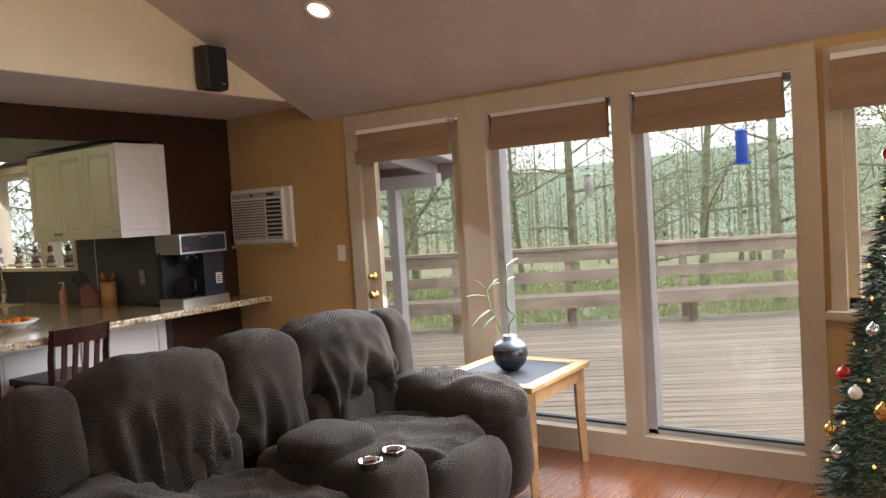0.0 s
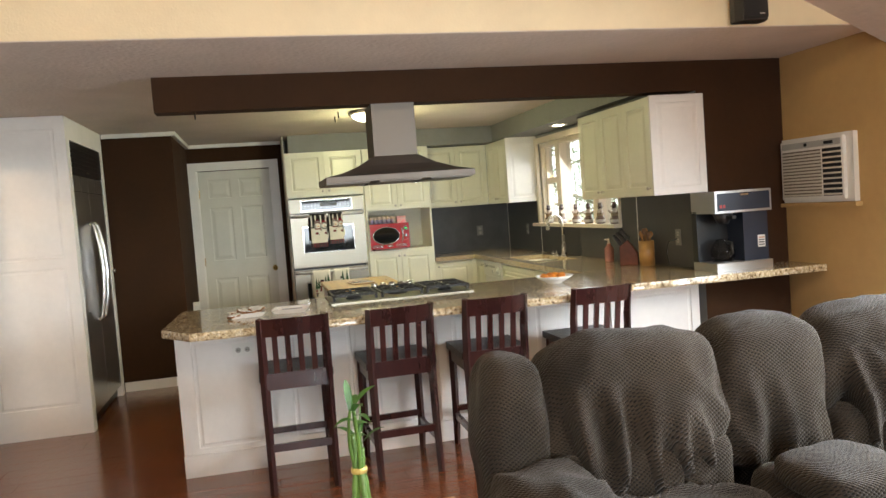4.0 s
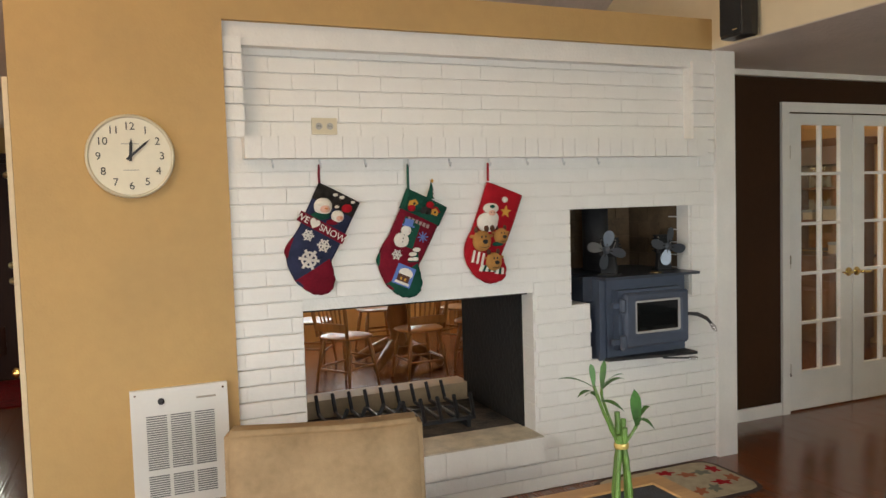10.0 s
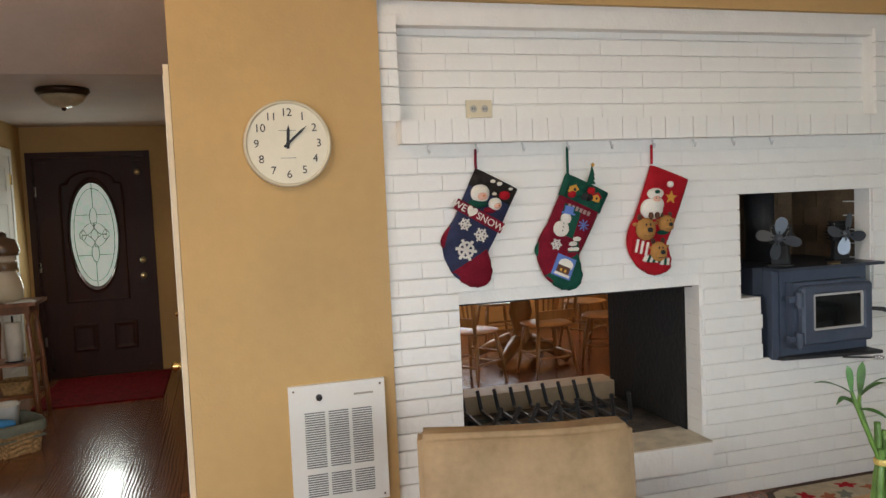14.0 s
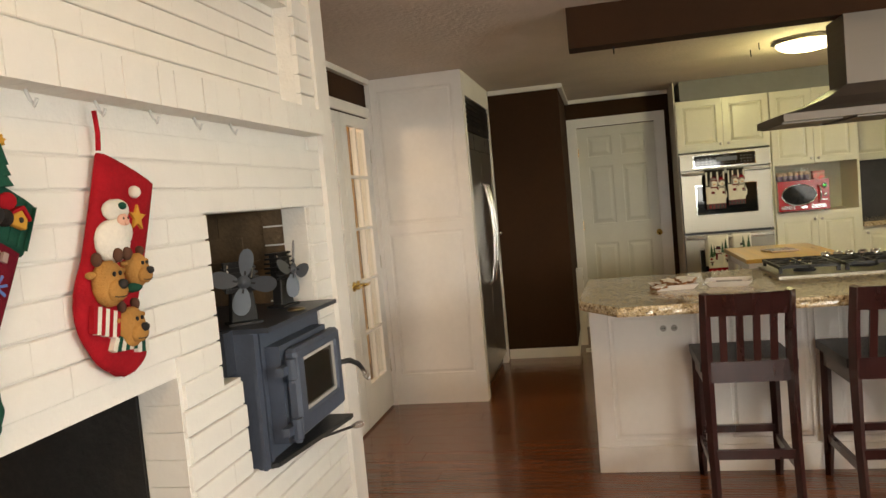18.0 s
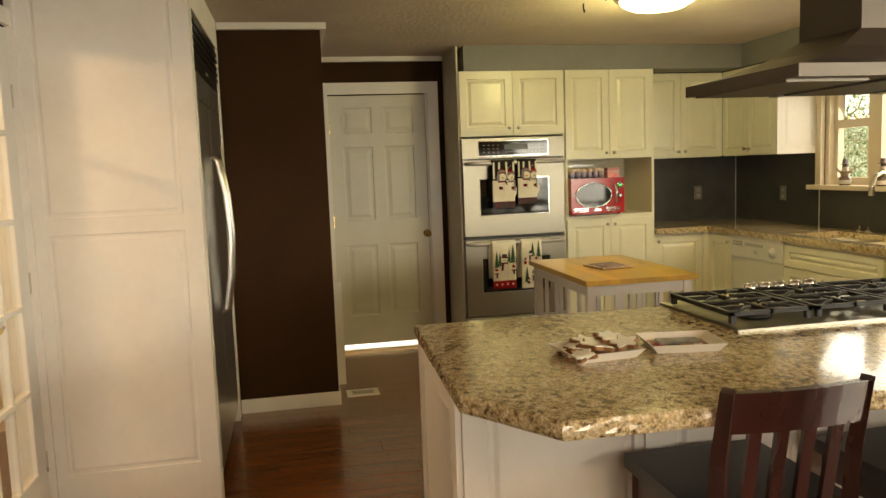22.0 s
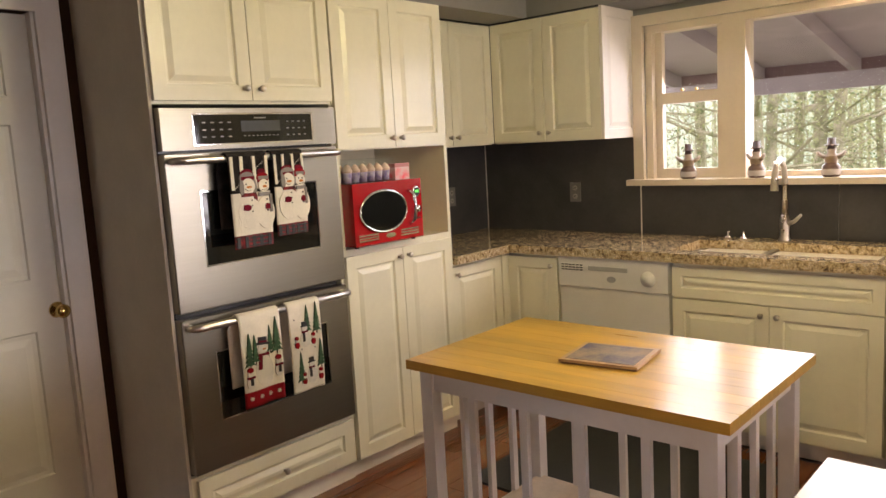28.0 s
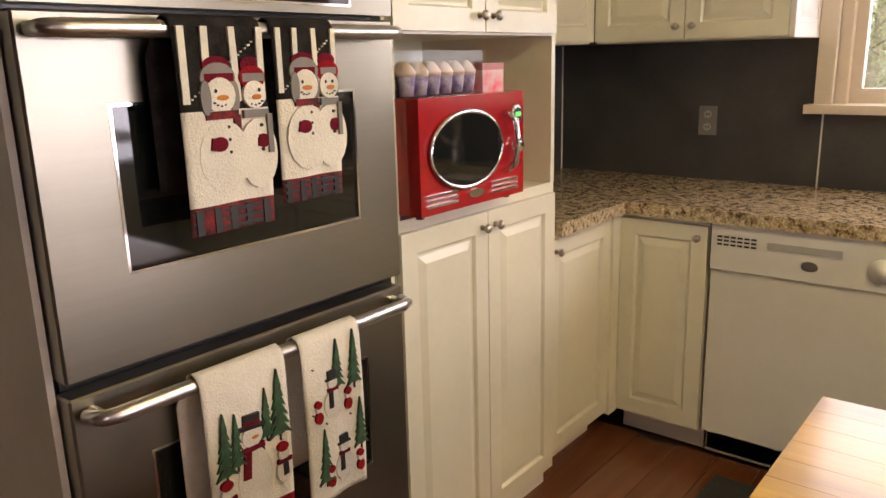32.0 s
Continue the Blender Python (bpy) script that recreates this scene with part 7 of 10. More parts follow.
for x, z in ((0.02, 0.02), (0.375, 0.02), (0.02, 0.488), (0.375, 0.488)):
    part("screw", lathe([(0.005, -0.022), (0.004, -0.0255)], (x, 0, z), 10, axis="y"), CHROME, ht)

# ---- air conditioner, switch, loudspeakers ----
ai = thing("air_conditioner", pose(-4.92, 4.2, 1.325), "white through-wall air conditioner with louvres", "air conditioner")
part("sleeve", box(0, 0.66, -0.035, 0.0, 0, 0.435), PLASTIC_W, ai, bevel=0.006)
part("front_panel", box(0.02, 0.60, -0.06, -0.035, 0.02, 0.415), PLASTIC_W, ai, bevel=0.01, segs=2)
PALE_L = mat("pale_louvre", (0.60, 0.56, 0.47), 0.45, vary=0.03)
# flat dark sheets put the shade between the slats into colour
part("louvre_recess", box(0.035, 0.405, -0.0615, -0.059, 0.04, 0.345), mat("shaded_louvre_back", (0.16, 0.13, 0.10), 0.7), ai)
for i in range(14):
    part("louvre", box(0.035, 0.405, -0.067, -0.060, 0.043 + i * 0.0215, 0.0555 + i * 0.0215), PALE_L, ai)
part("vent_recess", box(0.42, 0.585, -0.0615, -0.059, 0.04, 0.345), BLACK, ai)
for i in range(9):
    part("vent_slat", box(0.42, 0.585, -0.067, -0.060, 0.045 + i * 0.0335, 0.0565 + i * 0.0335), PALE_L, ai)
part("control_strip", box(0.035, 0.585, -0.063, -0.058, 0.362, 0.402), mat("grey_control_strip", (0.40, 0.40, 0.38), 0.4), ai, "grey control strip")
part("control_dial", lathe([(0.012, 0), (0.011, -0.008), (0.004, -0.010)], (0.27, -0.063, 0.382), 14, axis="y"), BLACK, ai, smooth=True)
part("control_display", box(0.44, 0.52, -0.0645, -0.0628, 0.372, 0.392), BLACK, ai)
part("shelf_trim", box(-0.02, 0.68, -0.05, 0.0, -0.03, -0.004), WALL_TAN, ai)


def switch_plate(m, n, label):
    s = thing("light_switch", m, label, "light switch")
    w = 0.035 + 0.023 * (n - 1)
    part("cover_plate", box(-w, w, -0.006, 0, -0.058, 0.058), PLASTIC_W, s, bevel=0.002)
    for i in range(n):
        x = (i - (n - 1) / 2) * 0.046
        part("rocker", prism([(-0.006, -0.033), (-0.006, 0.033), (-0.013, 0.033)], x - 0.016, x + 0.016, "x"), PLASTIC_W, s)


switch_plate(pose(-3.80, 4.2, 1.235), 1, "white light switch beside the patio door")
switch_plate(pose(1.085, -1.24, 1.04, 0, 0, WEST), 3, "white triple light switch on the hall wall")
th = thing("thermostat", pose(1.085, -1.34, 1.44, 0, 0, WEST), "white wall thermostat with small buttons", "thermostat")
part("housing", box(-0.05, 0.05, -0.022, 0.0, -0.065, 0.065), PLASTIC_W, th, bevel=0.004)
part("front_cover", box(-0.05, 0.012, -0.032, -0.021, -0.06, 0.06), PLASTIC_W, th, bevel=0.004)
for z in (0.015, 0.033):
    part("button", box(0.02, 0.04, -0.025, -0.021, z, z + 0.008), BLACK, th)


def loudspeaker(m, label):
    s = thing("loudspeaker", m, label, "loudspeaker", "wall loudspeakers")
    part("cabinet", prism([(-0.085, 0.0), (0.085, 0.0), (0.09, -0.05), (0.075, -0.105), (-0.075, -0.105), (-0.09, -0.05)], 0, 0.265, "z"), BLACK, s, bevel=0.004)
    part("grille", box(-0.073, 0.073, -0.111, -0.105, 0.015, 0.25), mat("black_cloth_grille", (0.016, 0.015, 0.015), 0.95, vary=0.2, bump=0.5, bscale=300), s, bevel=0.003)
    part("badge", box(0.02, 0.05, -0.113, -0.1105, 0.03, 0.036), CHROME, s)
    part("wall_bracket", box(-0.02, 0.02, -0.001, 0.03, 0.13, 0.17), BLACK, s)
    return s


loudspeaker(pose(-3.957, 3.23, 2.345, 0, 0, EAST), "black bookshelf loudspeaker on the gable wall")
loudspeaker(pose(-3.957, -0.665, 2.345, 0, 0, EAST), "black bookshelf loudspeaker by the chimney")

# ---- baseboards and crown mouldings ----
def board(name, x0, x1, y0, y1, z0, z1, label):
    structure(name, box(x0, x1, y0, y1, z0, z1), WHITE_TRIM, label, 0.003)


for b in ((-7.66, -7.648, -0.74, -0.145), (-9.05, -7.648, -0.145, -0.133), (-5.0, -4.21, -1.43, -1.418), (1.07, 1.085, -1.925, -0.96), (1.07, 1.085, -2.95, -2.70), (1.07, 1.085, -4.15, -3.70), (1.07, 1.085, -5.66, -5.25), (1.22, 3.2, -0.95, -0.938)):
    board("baseboard", *b, 0.0, 0.085, "white painted baseboard")
for b in ((-5.0 - 1.33, -4.21, -1.43, -1.395), (-7.66, -7.63, -0.74, -0.11), (-9.05, -7.66, -0.145, -0.11), (-9.05, -9.02, -0.11, 0.87)):
    board("trim", *b, CEIL - 0.04, CEIL - 0.002, "white crown moulding")

# ---- vase with bamboo, potted bamboo ----
LEAF = mat("bamboo_leaf_green", (0.048, 0.150, 0.024), 0.45, vary=0.25, scale=12)
STALK = mat("bamboo_stalk_green", (0.11, 0.21, 0.04), 0.4, vary=0.2, scale=20)


def bamboo_leaf(p, base, tip, width, droop):
    """A narrow pointed leaf from its base to its tip, folded a little along the middle."""
    a, b = Vector(base), Vector(tip)
    d = b - a
    n = d.cross(Vector((0.15, 0.1, 1.0))).normalized()
    bm = bmesh.new()
    rows = []
    for q in range(8):
        f = q / 7
        wd = width * math.sin(math.pi * min(1.0, f * 0.86 + 0.1)) ** 0.8 * (1 - f ** 6) + 0.0004
        c = a + d * f + Vector((0, 0, droop * 4 * f * (1 - f)))
        rows.append([bm.verts.new(c - n * wd + Vector((0, 0, wd * 0.3))), bm.verts.new(c), bm.verts.new(c + n * wd + Vector((0, 0, wd * 0.3)))])
    for r, s in zip(rows, rows[1:]):
        for k in (0, 1):
            bm.faces.new((r[k], r[k + 1], s[k + 1], s[k]))
    part("leaf", bm, LEAF, p, smooth=True)


def stalk(p, pts, r):
    vs = [Vector(q) for q in pts]
    fine = []
    for i in range(len(vs) - 1):
        p0, p1, p2, p3 = vs[max(0, i - 1)], vs[i], vs[i + 1], vs[min(len(vs) - 1, i + 2)]
        for k in range(5):
            t = k / 5
            fine.append(0.5 * (2 * p1 + (p2 - p0) * t + (2 * p0 - 5 * p1 + 4 * p2 - p3) * t * t + (3 * p1 - p0 - 3 * p2 + p3) * t ** 3))
    fine.append(vs[-1])
    part("stalk", tube(fine, [r * (1.22 if k % 4 == 0 else 1.0) for k in range(len(fine))], 8), STALK, p, smooth=True)


vb = thing("bamboo_plant", pose(-2.14, 3.70, 0.582), "round dark vase with thin bamboo sprigs on the side table", "plant")
part("vase", lathe([(0.045, 0), (0.085, 0.04), (0.10, 0.09), (0.092, 0.135), (0.06, 0.165), (0.04, 0.175), (0.038, 0.195), (0.033, 0.195), (0.034, 0.15)], seg=28), mat("black_blue_glaze", (0.016, 0.019, 0.028), 0.22, vary=0.3), vb, "round dark glazed vase", smooth=True)
part("vase_shoulder", lathe([(0.0955, 0.125), (0.088, 0.145), (0.0615, 0.168), (0.0415, 0.178), (0.0395, 0.197), (0.034, 0.197)], seg=28), mat("grey_blue_glaze", (0.13, 0.145, 0.17), 0.25, vary=0.25), vb, "grey glazed shoulder", smooth=True)
stalk(vb, [(0, 0, 0.15), (0.0, 0.01, 0.25), (0.025, 0.03, 0.30), (0.01, 0.0, 0.335), (0.0, -0.01, 0.38), (0.005, 0.0, 0.50), (0.0, 0.01, 0.60)], 0.0042)
stalk(vb, [(-0.01, -0.01, 0.15), (-0.04, -0.05, 0.27), (-0.065, -0.075, 0.36), (-0.075, -0.09, 0.46)], 0.0036)
for base, tip in (((-0.05, -0.06, 0.31), (-0.11, -0.15, 0.21)), ((-0.06, -0.07, 0.35), (-0.13, -0.17, 0.27)), ((-0.07, -0.085, 0.42), (-0.16, -0.19, 0.43)), ((-0.075, -0.09, 0.45), (-0.03, -0.02, 0.52)), ((-0.075, -0.09, 0.46), (-0.13, -0.13, 0.52)), ((0.0, 0.01, 0.58), (0.06, 0.08, 0.62)), ((0.0, 0.01, 0.60), (-0.03, -0.03, 0.67)), ((0.0, 0.0, 0.50), (0.05, 0.07, 0.51)), ((0.0, 0.0, 0.47), (-0.05, -0.06, 0.49))):
    bamboo_leaf(vb, base, tip, 0.0105, 0.012)
lb = thing("bamboo_plant", pose(-2.10, 0.77, 0.582), "lucky bamboo tied in a small blue pot on the side table", "plant")
part("pot", lathe([(0.04, 0), (0.055, 0.03), (0.060, 0.075), (0.056, 0.085), (0.05, 0.085), (0.05, 0.06)], seg=24), mat("dark_blue_glaze", (0.03, 0.045, 0.09), 0.2, vary=0.2), lb, "dark blue glazed pot", smooth=True)
for k in range(4):
    a = 1.57 * k + 0.4
    stalk(lb, [(0.028 * math.cos(a), 0.028 * math.sin(a), 0.05), (0.022 * math.cos(a), 0.022 * math.sin(a), 0.17), (0.010 * math.cos(a), 0.010 * math.sin(a), 0.268), (0.012 * math.cos(a), 0.012 * math.sin(a), 0.30 + 0.02 * k)], 0.0075)
part("tie_band", lathe([(0.019, 0.262), (0.0205, 0.266), (0.0205, 0.272), (0.019, 0.276)], seg=16), mat("gold_tie", (0.55, 0.40, 0.12), 0.4, 0.4), lb, "gold wire tie")
stalk(lb, [(0.01, 0.0, 0.27), (0.038, 0.0, 0.33), (0.060, -0.005, 0.385), (0.078, -0.01, 0.44)], 0.0045)
stalk(lb, [(0.0, -0.01, 0.27), (0.022, -0.02, 0.34), (0.045, -0.02, 0.40), (0.05, -0.015, 0.43)], 0.0038)
stalk(lb, [(0.0, 0.01, 0.27), (-0.025, 0.012, 0.30), (-0.045, 0.012, 0.325), (-0.052, 0.015, 0.345)], 0.0042)
for base, tip, wd in (((0.078, -0.01, 0.435), (0.195, 0.0, 0.475), 0.0095), ((0.072, -0.01, 0.42), (0.15, 0.02, 0.425), 0.0090), ((0.078, -0.01, 0.44), (0.085, -0.015, 0.50), 0.0085), ((0.05, -0.015, 0.43), (0.035, -0.02, 0.505), 0.0095), ((0.05, -0.015, 0.425), (-0.005, 0.01, 0.455), 0.0085), ((0.07, -0.01, 0.41), (0.075, -0.06, 0.40), 0.0080), ((0.06, -0.01, 0.395), (0.02, 0.045, 0.375), 0.0090), ((0.05, -0.015, 0.43), (0.03, 0.055, 0.48), 0.0085),
                      ((-0.045, 0.012, 0.32), (-0.03, 0.02, 0.425), 0.0155), ((-0.052, 0.015, 0.345), (-0.085, 0.02, 0.368), 0.0090), ((-0.045, 0.012, 0.325), (-0.075, -0.045, 0.36), 0.0090), ((-0.04, 0.012, 0.315), (-0.02, 0.075, 0.36), 0.0085), ((-0.05, 0.014, 0.335), (-0.078, 0.045, 0.312), 0.0085)):
    bamboo_leaf(lb, base, tip, wd, 0.010)

# ---- christmas tree ----
xt = thing("christmas_tree", pose(-0.17, 3.72, 0), "decorated artificial christmas tree with warm lights", "christmas tree")
part("trunk", tube([(0, 0, 0.0), (0, 0, 2.0)], [0.03, 0.012], 8), mat("brown_tree_pole", (0.08, 0.05, 0.03), 0.8), xt)
rn = random.Random(11)
vs, fs = [], []
for i in range(11000):
    h = 0.12 + 1.75 * (1 - math.sqrt(rn.random()))
    rad = 0.42 * (1 - (h - 0.05) / 1.95) * (0.35 + 0.65 * rn.random() ** 0.4)
    a = rn.uniform(0, 6.283)
    c = Vector((rad * math.cos(a), rad * math.sin(a), h + rn.uniform(-0.03, 0.03)))
    d = Vector((math.cos(a) + rn.uniform(-0.6, 0.6), math.sin(a) + rn.uniform(-0.6, 0.6), rn.uniform(-0.5, 0.35))).normalized()
    n = d.cross(Vector((rn.uniform(-1, 1), rn.uniform(-1, 1), rn.uniform(-1, 1)))).normalized()
    ln = rn.uniform(0.03, 0.065)
    k = len(vs)
    vs += [c - n * 0.006, c + n * 0.006, c + d * ln]
    fs.append((k, k + 1, k + 2))
me = bpy.data.meshes.new("needles")
me.from_pydata(vs, [], fs)
me.materials.append(mat("artificial_pine_green", (0.020, 0.060, 0.028), 0.6, vary=0.35, scale=20))
nd = new("needles", me)
nd.parent = xt
nd["label"] = "dense green artificial needles"
BULB = mat("warm_fairy_bulb", (0.9, 0.6, 0.2), 0.4, emit=(1.0, 0.58, 0.16), estr=3.5)
for i in range(60):
    h = 0.2 + 1.5 * i / 60
    rad = 0.43 * (1 - (h - 0.05) / 1.95)
    a = i * 2.4
    part("fairy_bulb", lathe([(0.001, -0.008), (0.007, 0), (0.001, 0.010)], (rad * math.cos(a), rad * math.sin(a), h), 6), BULB, xt)
BAUBLES = (RED_ENAMEL, mat("silver_bauble", (0.7, 0.7, 0.7), 0.15, 0.9), mat("gold_bauble", (0.7, 0.45, 0.12), 0.2, 0.9), WHITE_F)
for i in range(34):
    h = 0.25 + 1.45 * ((i * 0.618) % 1)
    rad = 0.42 * (1 - (h - 0.05) / 1.95) + 0.02
    a = i * 1.9 + 0.5
    r = rn.uniform(0.022, 0.036)
    part("bauble", lathe([(0.001, -r), (r * 0.7, -r * 0.7), (r, 0), (r * 0.7, r * 0.7), (r * 0.2, r), (r * 0.2, r * 1.2)], (rad * math.cos(a), rad * math.sin(a), h), 12), BAUBLES[i % 4], xt, smooth=True)
part("stand", lathe([(0.20, 0), (0.20, 0.02), (0.04, 0.06), (0.04, 0.12)], seg=20), GREEN_F, xt)

# ---- cooktop ----
ct = thing("gas_cooktop", pose(-5.31, 1.437, 0.912), "stainless gas cooktop with black cast iron grates", "cooktop")
part("tray", box(-0.255, 0.265, -0.465, 0.465, 0.0, 0.008), STEEL, ct, "shallow steel tray", bevel=0.004)
for y0, y1 in ((-0.45, -0.16), (-0.14, 0.14), (0.16, 0.45)):
    g = part("grate", box(-0.20, 0.20, y0, y0 + 0.014, 0.036, 0.05), IRON, ct, "black cast iron grate")
    for b in ((-0.20, 0.20, y1 - 0.014, y1), (-0.20, -0.186, y0, y1), (0.186, 0.20, y0, y1), (-0.007, 0.007, y0, y1), (-0.20, -0.05, (y0 + y1) / 2 - 0.006, (y0 + y1) / 2 + 0.006), (0.05, 0.20, (y0 + y1) / 2 - 0.006, (y0 + y1) / 2 + 0.006), (-0.107, -0.093, y0, y0 + 0.11), (-0.107, -0.093, y1 - 0.11, y1), (0.093, 0.107, y0, y0 + 0.11), (0.093, 0.107, y1 - 0.11, y1)):
        part("grate_bar", box(*b, 0.037, 0.051), IRON, g)
    for cx2 in (-0.10, 0.10):
        for sx in (-1, 1):
            for sy in (-1, 1):
                ym = (y0 + y1) / 2
                part("grate_finger", tube([(cx2 + sx * 0.09, ym + sy * 0.12, 0.044), (cx2 + sx * 0.055, ym + sy * 0.07, 0.052), (cx2 + sx * 0.03, ym + sy * 0.035, 0.050)], 0.006, 6), IRON, g)
    for x in (-0.19, 0.19):
        for y in (y0 + 0.01, y1 - 0.01):
            part("grate_foot", box(x - 0.008, x + 0.008, y - 0.008, y + 0.008, 0.012, 0.037), IRON, g)
for x, y, r in ((-0.10, -0.305, 0.04), (0.10, -0.305, 0.045), (0.02, 0.0, 0.055), (-0.10, 0.305, 0.045), (0.10, 0.305, 0.04)):
    part("burner", lathe([(r * 1.2, 0.012), (r * 1.2, 0.018), (r, 0.02), (r, 0.03), (r * 0.7, 0.034)], (x, y, 0), 20), IRON, ct, smooth=True)
for x, y in ((-0.20, -0.08), (-0.20, -0.04), (-0.205, 0.0), (-0.20, 0.04), (-0.20, 0.08)):
    part("control_knob", lathe([(0.020, 0.012), (0.018, 0.035), (0.024, 0.04), (0.023, 0.064), (0.010, 0.069)], (x, y * 1.55, 0), 16), CHROME, ct, "chrome control knob", smooth=True)


# ---- things on the bar top ----
def square_tray(m, label, cookies):
    t = thing("serving_tray", m, label, "tray", "serving trays on the bar top")
    w, d = 0.108, 0.088
    bm = bmesh.new()
    lo = [(-w * 0.8, -d * 0.8), (w * 0.8, -d * 0.8), (w * 0.8, d * 0.8), (-w * 0.8, d * 0.8)]
    hi = [(-w, -d), (w, -d), (w, d), (-w, d)]
    rows = [[bm.verts.new((*p, z)) for p in o] for o, z in ((lo, 0.0), (hi, 0.026), ([(x * 0.97, y * 0.97) for x, y in hi], 0.026), ([(x * 0.96, y * 0.96) for x, y in lo], 0.006))]
    bm.faces.new(rows[0][::-1])
    bm.faces.new(rows[-1])
    for r, s in zip(rows, rows[1:]):
        for i in range(4):
            bm.faces.new((r[i], r[(i + 1) % 4], s[(i + 1) % 4], s[i]))
    part("dish", bm, mat("white_china_dish", (0.74, 0.70, 0.64), 0.2, vary=0.03, scale=9), t, "square china dish with red printed rim", bevel=0.002)
    part("printed_floor", box(-w * 0.74, w * 0.74, -d * 0.74, d * 0.74, 0.0061, 0.0072), mat("dark_red_holly_print", (0.30, 0.04, 0.04), 0.25, vary=0.5, scale=25, dark=(0.10, 0.06, 0.04)), t, "dark red printed centre")
    rn = random.Random(4)
    if cookies:
        CK, IC = mat("gingerbread", (0.26, 0.12, 0.05), 0.85, vary=0.15, scale=30, bump=0.2), mat("white_icing", (0.80, 0.78, 0.74), 0.5, vary=0.04)
        for i in range(9):
            x, y = -0.062 + (i % 3) * 0.062 + rn.uniform(-0.015, 0.015), -0.045 + (i // 3) * 0.045 + rn.uniform(-0.01, 0.01)
            st2 = [(0.036 * (1 + 0.28 * math.cos(5 * a)) * math.cos(a), 0.036 * (1 + 0.28 * math.cos(5 * a)) * math.sin(a)) for a in [2 * math.pi * k / 30 for k in range(30)]]
            m2 = pose(x, y, 0.012 + 0.011 * (i % 3), rn.uniform(-14, 14), rn.uniform(-14, 14), rn.uniform(0, 360))
            c = part("star_cookie", prism(st2, 0, 0.010, "z"), CK, t, "iced gingerbread star")
            c.matrix_basis = m2
            part("icing", prism([(a * 0.86, b * 0.86) for a, b in st2], 0.010, 0.013, "z"), IC, c)
    else:
        for i, c in enumerate((RED_F, GREEN_F, TAN_F, WHITE_F)):
            part("printed_patch", box(-0.07 + i * 0.036, -0.045 + i * 0.036, -0.035, 0.03, 0.0072, 0.008), c, t)
        part("foil_packet", box(-0.06, 0.06, 0.0, 0.05, 0.008, 0.016), mat("clear_wrap", (0.35, 0.34, 0.32), 0.15, vary=0.3), t, bevel=0.003)
    return t


square_tray(pose(-4.93, 0.455, 0.912, 0, 0, 96), "square dish of iced star cookies on the granite", True)
square_tray(pose(-4.94, 0.72, 0.912, 0, 0, 80), "square printed dish on the granite", False)
bw = thing("fruit_bowl", pose(-5.04, 2.46, 0.912), "white bowl of small oranges on the granite", "bowl")
part("bowl", lathe([(0.05, 0), (0.055, 0.008), (0.10, 0.03), (0.128, 0.05), (0.124, 0.052), (0.095, 0.035), (0.04, 0.014)], seg=32), mat("white_china", (0.78, 0.77, 0.74), 0.15, vary=0.02), bw, smooth=True)
ORG = mat("orange_peel", (0.75, 0.24, 0.02), 0.45, vary=0.1, bump=0.2, bscale=200)
for i in range(11):
    a, r = i * 2.4, 0.026 * math.sqrt(i)
    part("orange", lathe([(0.001, -0.022), (0.018, -0.015), (0.026, 0), (0.018, 0.015), (0.001, 0.02)], (r * math.cos(a), r * math.sin(a), 0.055 - 0.10 * r), 14), ORG, bw, smooth=True)

# coffee brewer
cf = thing("coffee_brewer", pose(-4.97, 3.475, 0.912, 0, 0, EAST), "steel and black pour-over coffee brewer with glass pot", "coffee maker")
part("base_plate", box(0, 0.42, -0.26, 0.02, 0.0, 0.055), STEEL_F, cf, "steel warmer base", bevel=0.006)
part("warming_plate", lathe([(0.07, 0.055), (0.07, 0.06)], (0.13, -0.13, 0), 24), BLACK, cf)
part("tower", box(0.0, 0.42, -0.04, 0.02, 0.055, 0.40), BLACK, cf, bevel=0.004)
part("tower_side", box(0.235, 0.42, -0.22, -0.03, 0.055, 0.40), mat("navy_black_panel", (0.020, 0.026, 0.042), 0.3), cf, "dark side housing", bevel=0.004)
part("head", box(0, 0.42, -0.27, 0.02, 0.385, 0.53), STEEL_F, cf, "steel brewing head", bevel=0.008)
part("head_panel", box(0.015, 0.405, -0.274, -0.268, 0.40, 0.515), MATS["navy_black_panel"], cf)
part("badge", box(0.185, 0.245, -0.276, -0.273, 0.495, 0.508), CHROME, cf)
for i in range(2):
    part("switch", box(0.03 + i * 0.025, 0.045 + i * 0.025, -0.279, -0.273, 0.42, 0.44), mat("red_switch", (0.4, 0.03, 0.03), 0.3), cf)
part("funnel", lathe([(0.035, 0.31), (0.07, 0.385)], (0.13, -0.15, 0), 20), BLACK, cf, smooth=True)
part("funnel_handle", box(0.115, 0.145, -0.28, -0.2, 0.345, 0.365), BLACK, cf, bevel=0.004)
POT = glass_mat("smoky_pot_glass", (0.55, 0.55, 0.55), 0.02)
part("glass_pot", lathe([(0.055, 0.06), (0.078, 0.09), (0.08, 0.13), (0.06, 0.175), (0.04, 0.195), (0.045, 0.205)], (0.13, -0.13, 0), 24), POT, cf, "glass coffee pot", smooth=True)
part("pot_handle", tube([(0.13, -0.18, 0.19), (0.13, -0.235, 0.185), (0.13, -0.24, 0.12), (0.13, -0.205, 0.10)], 0.011, 8), BLACK, cf, smooth=True)
part("notice", box(0.34, 0.395, -0.2225, -0.2195, 0.14, 0.22), PLASTIC_W, cf, "white printed notice")
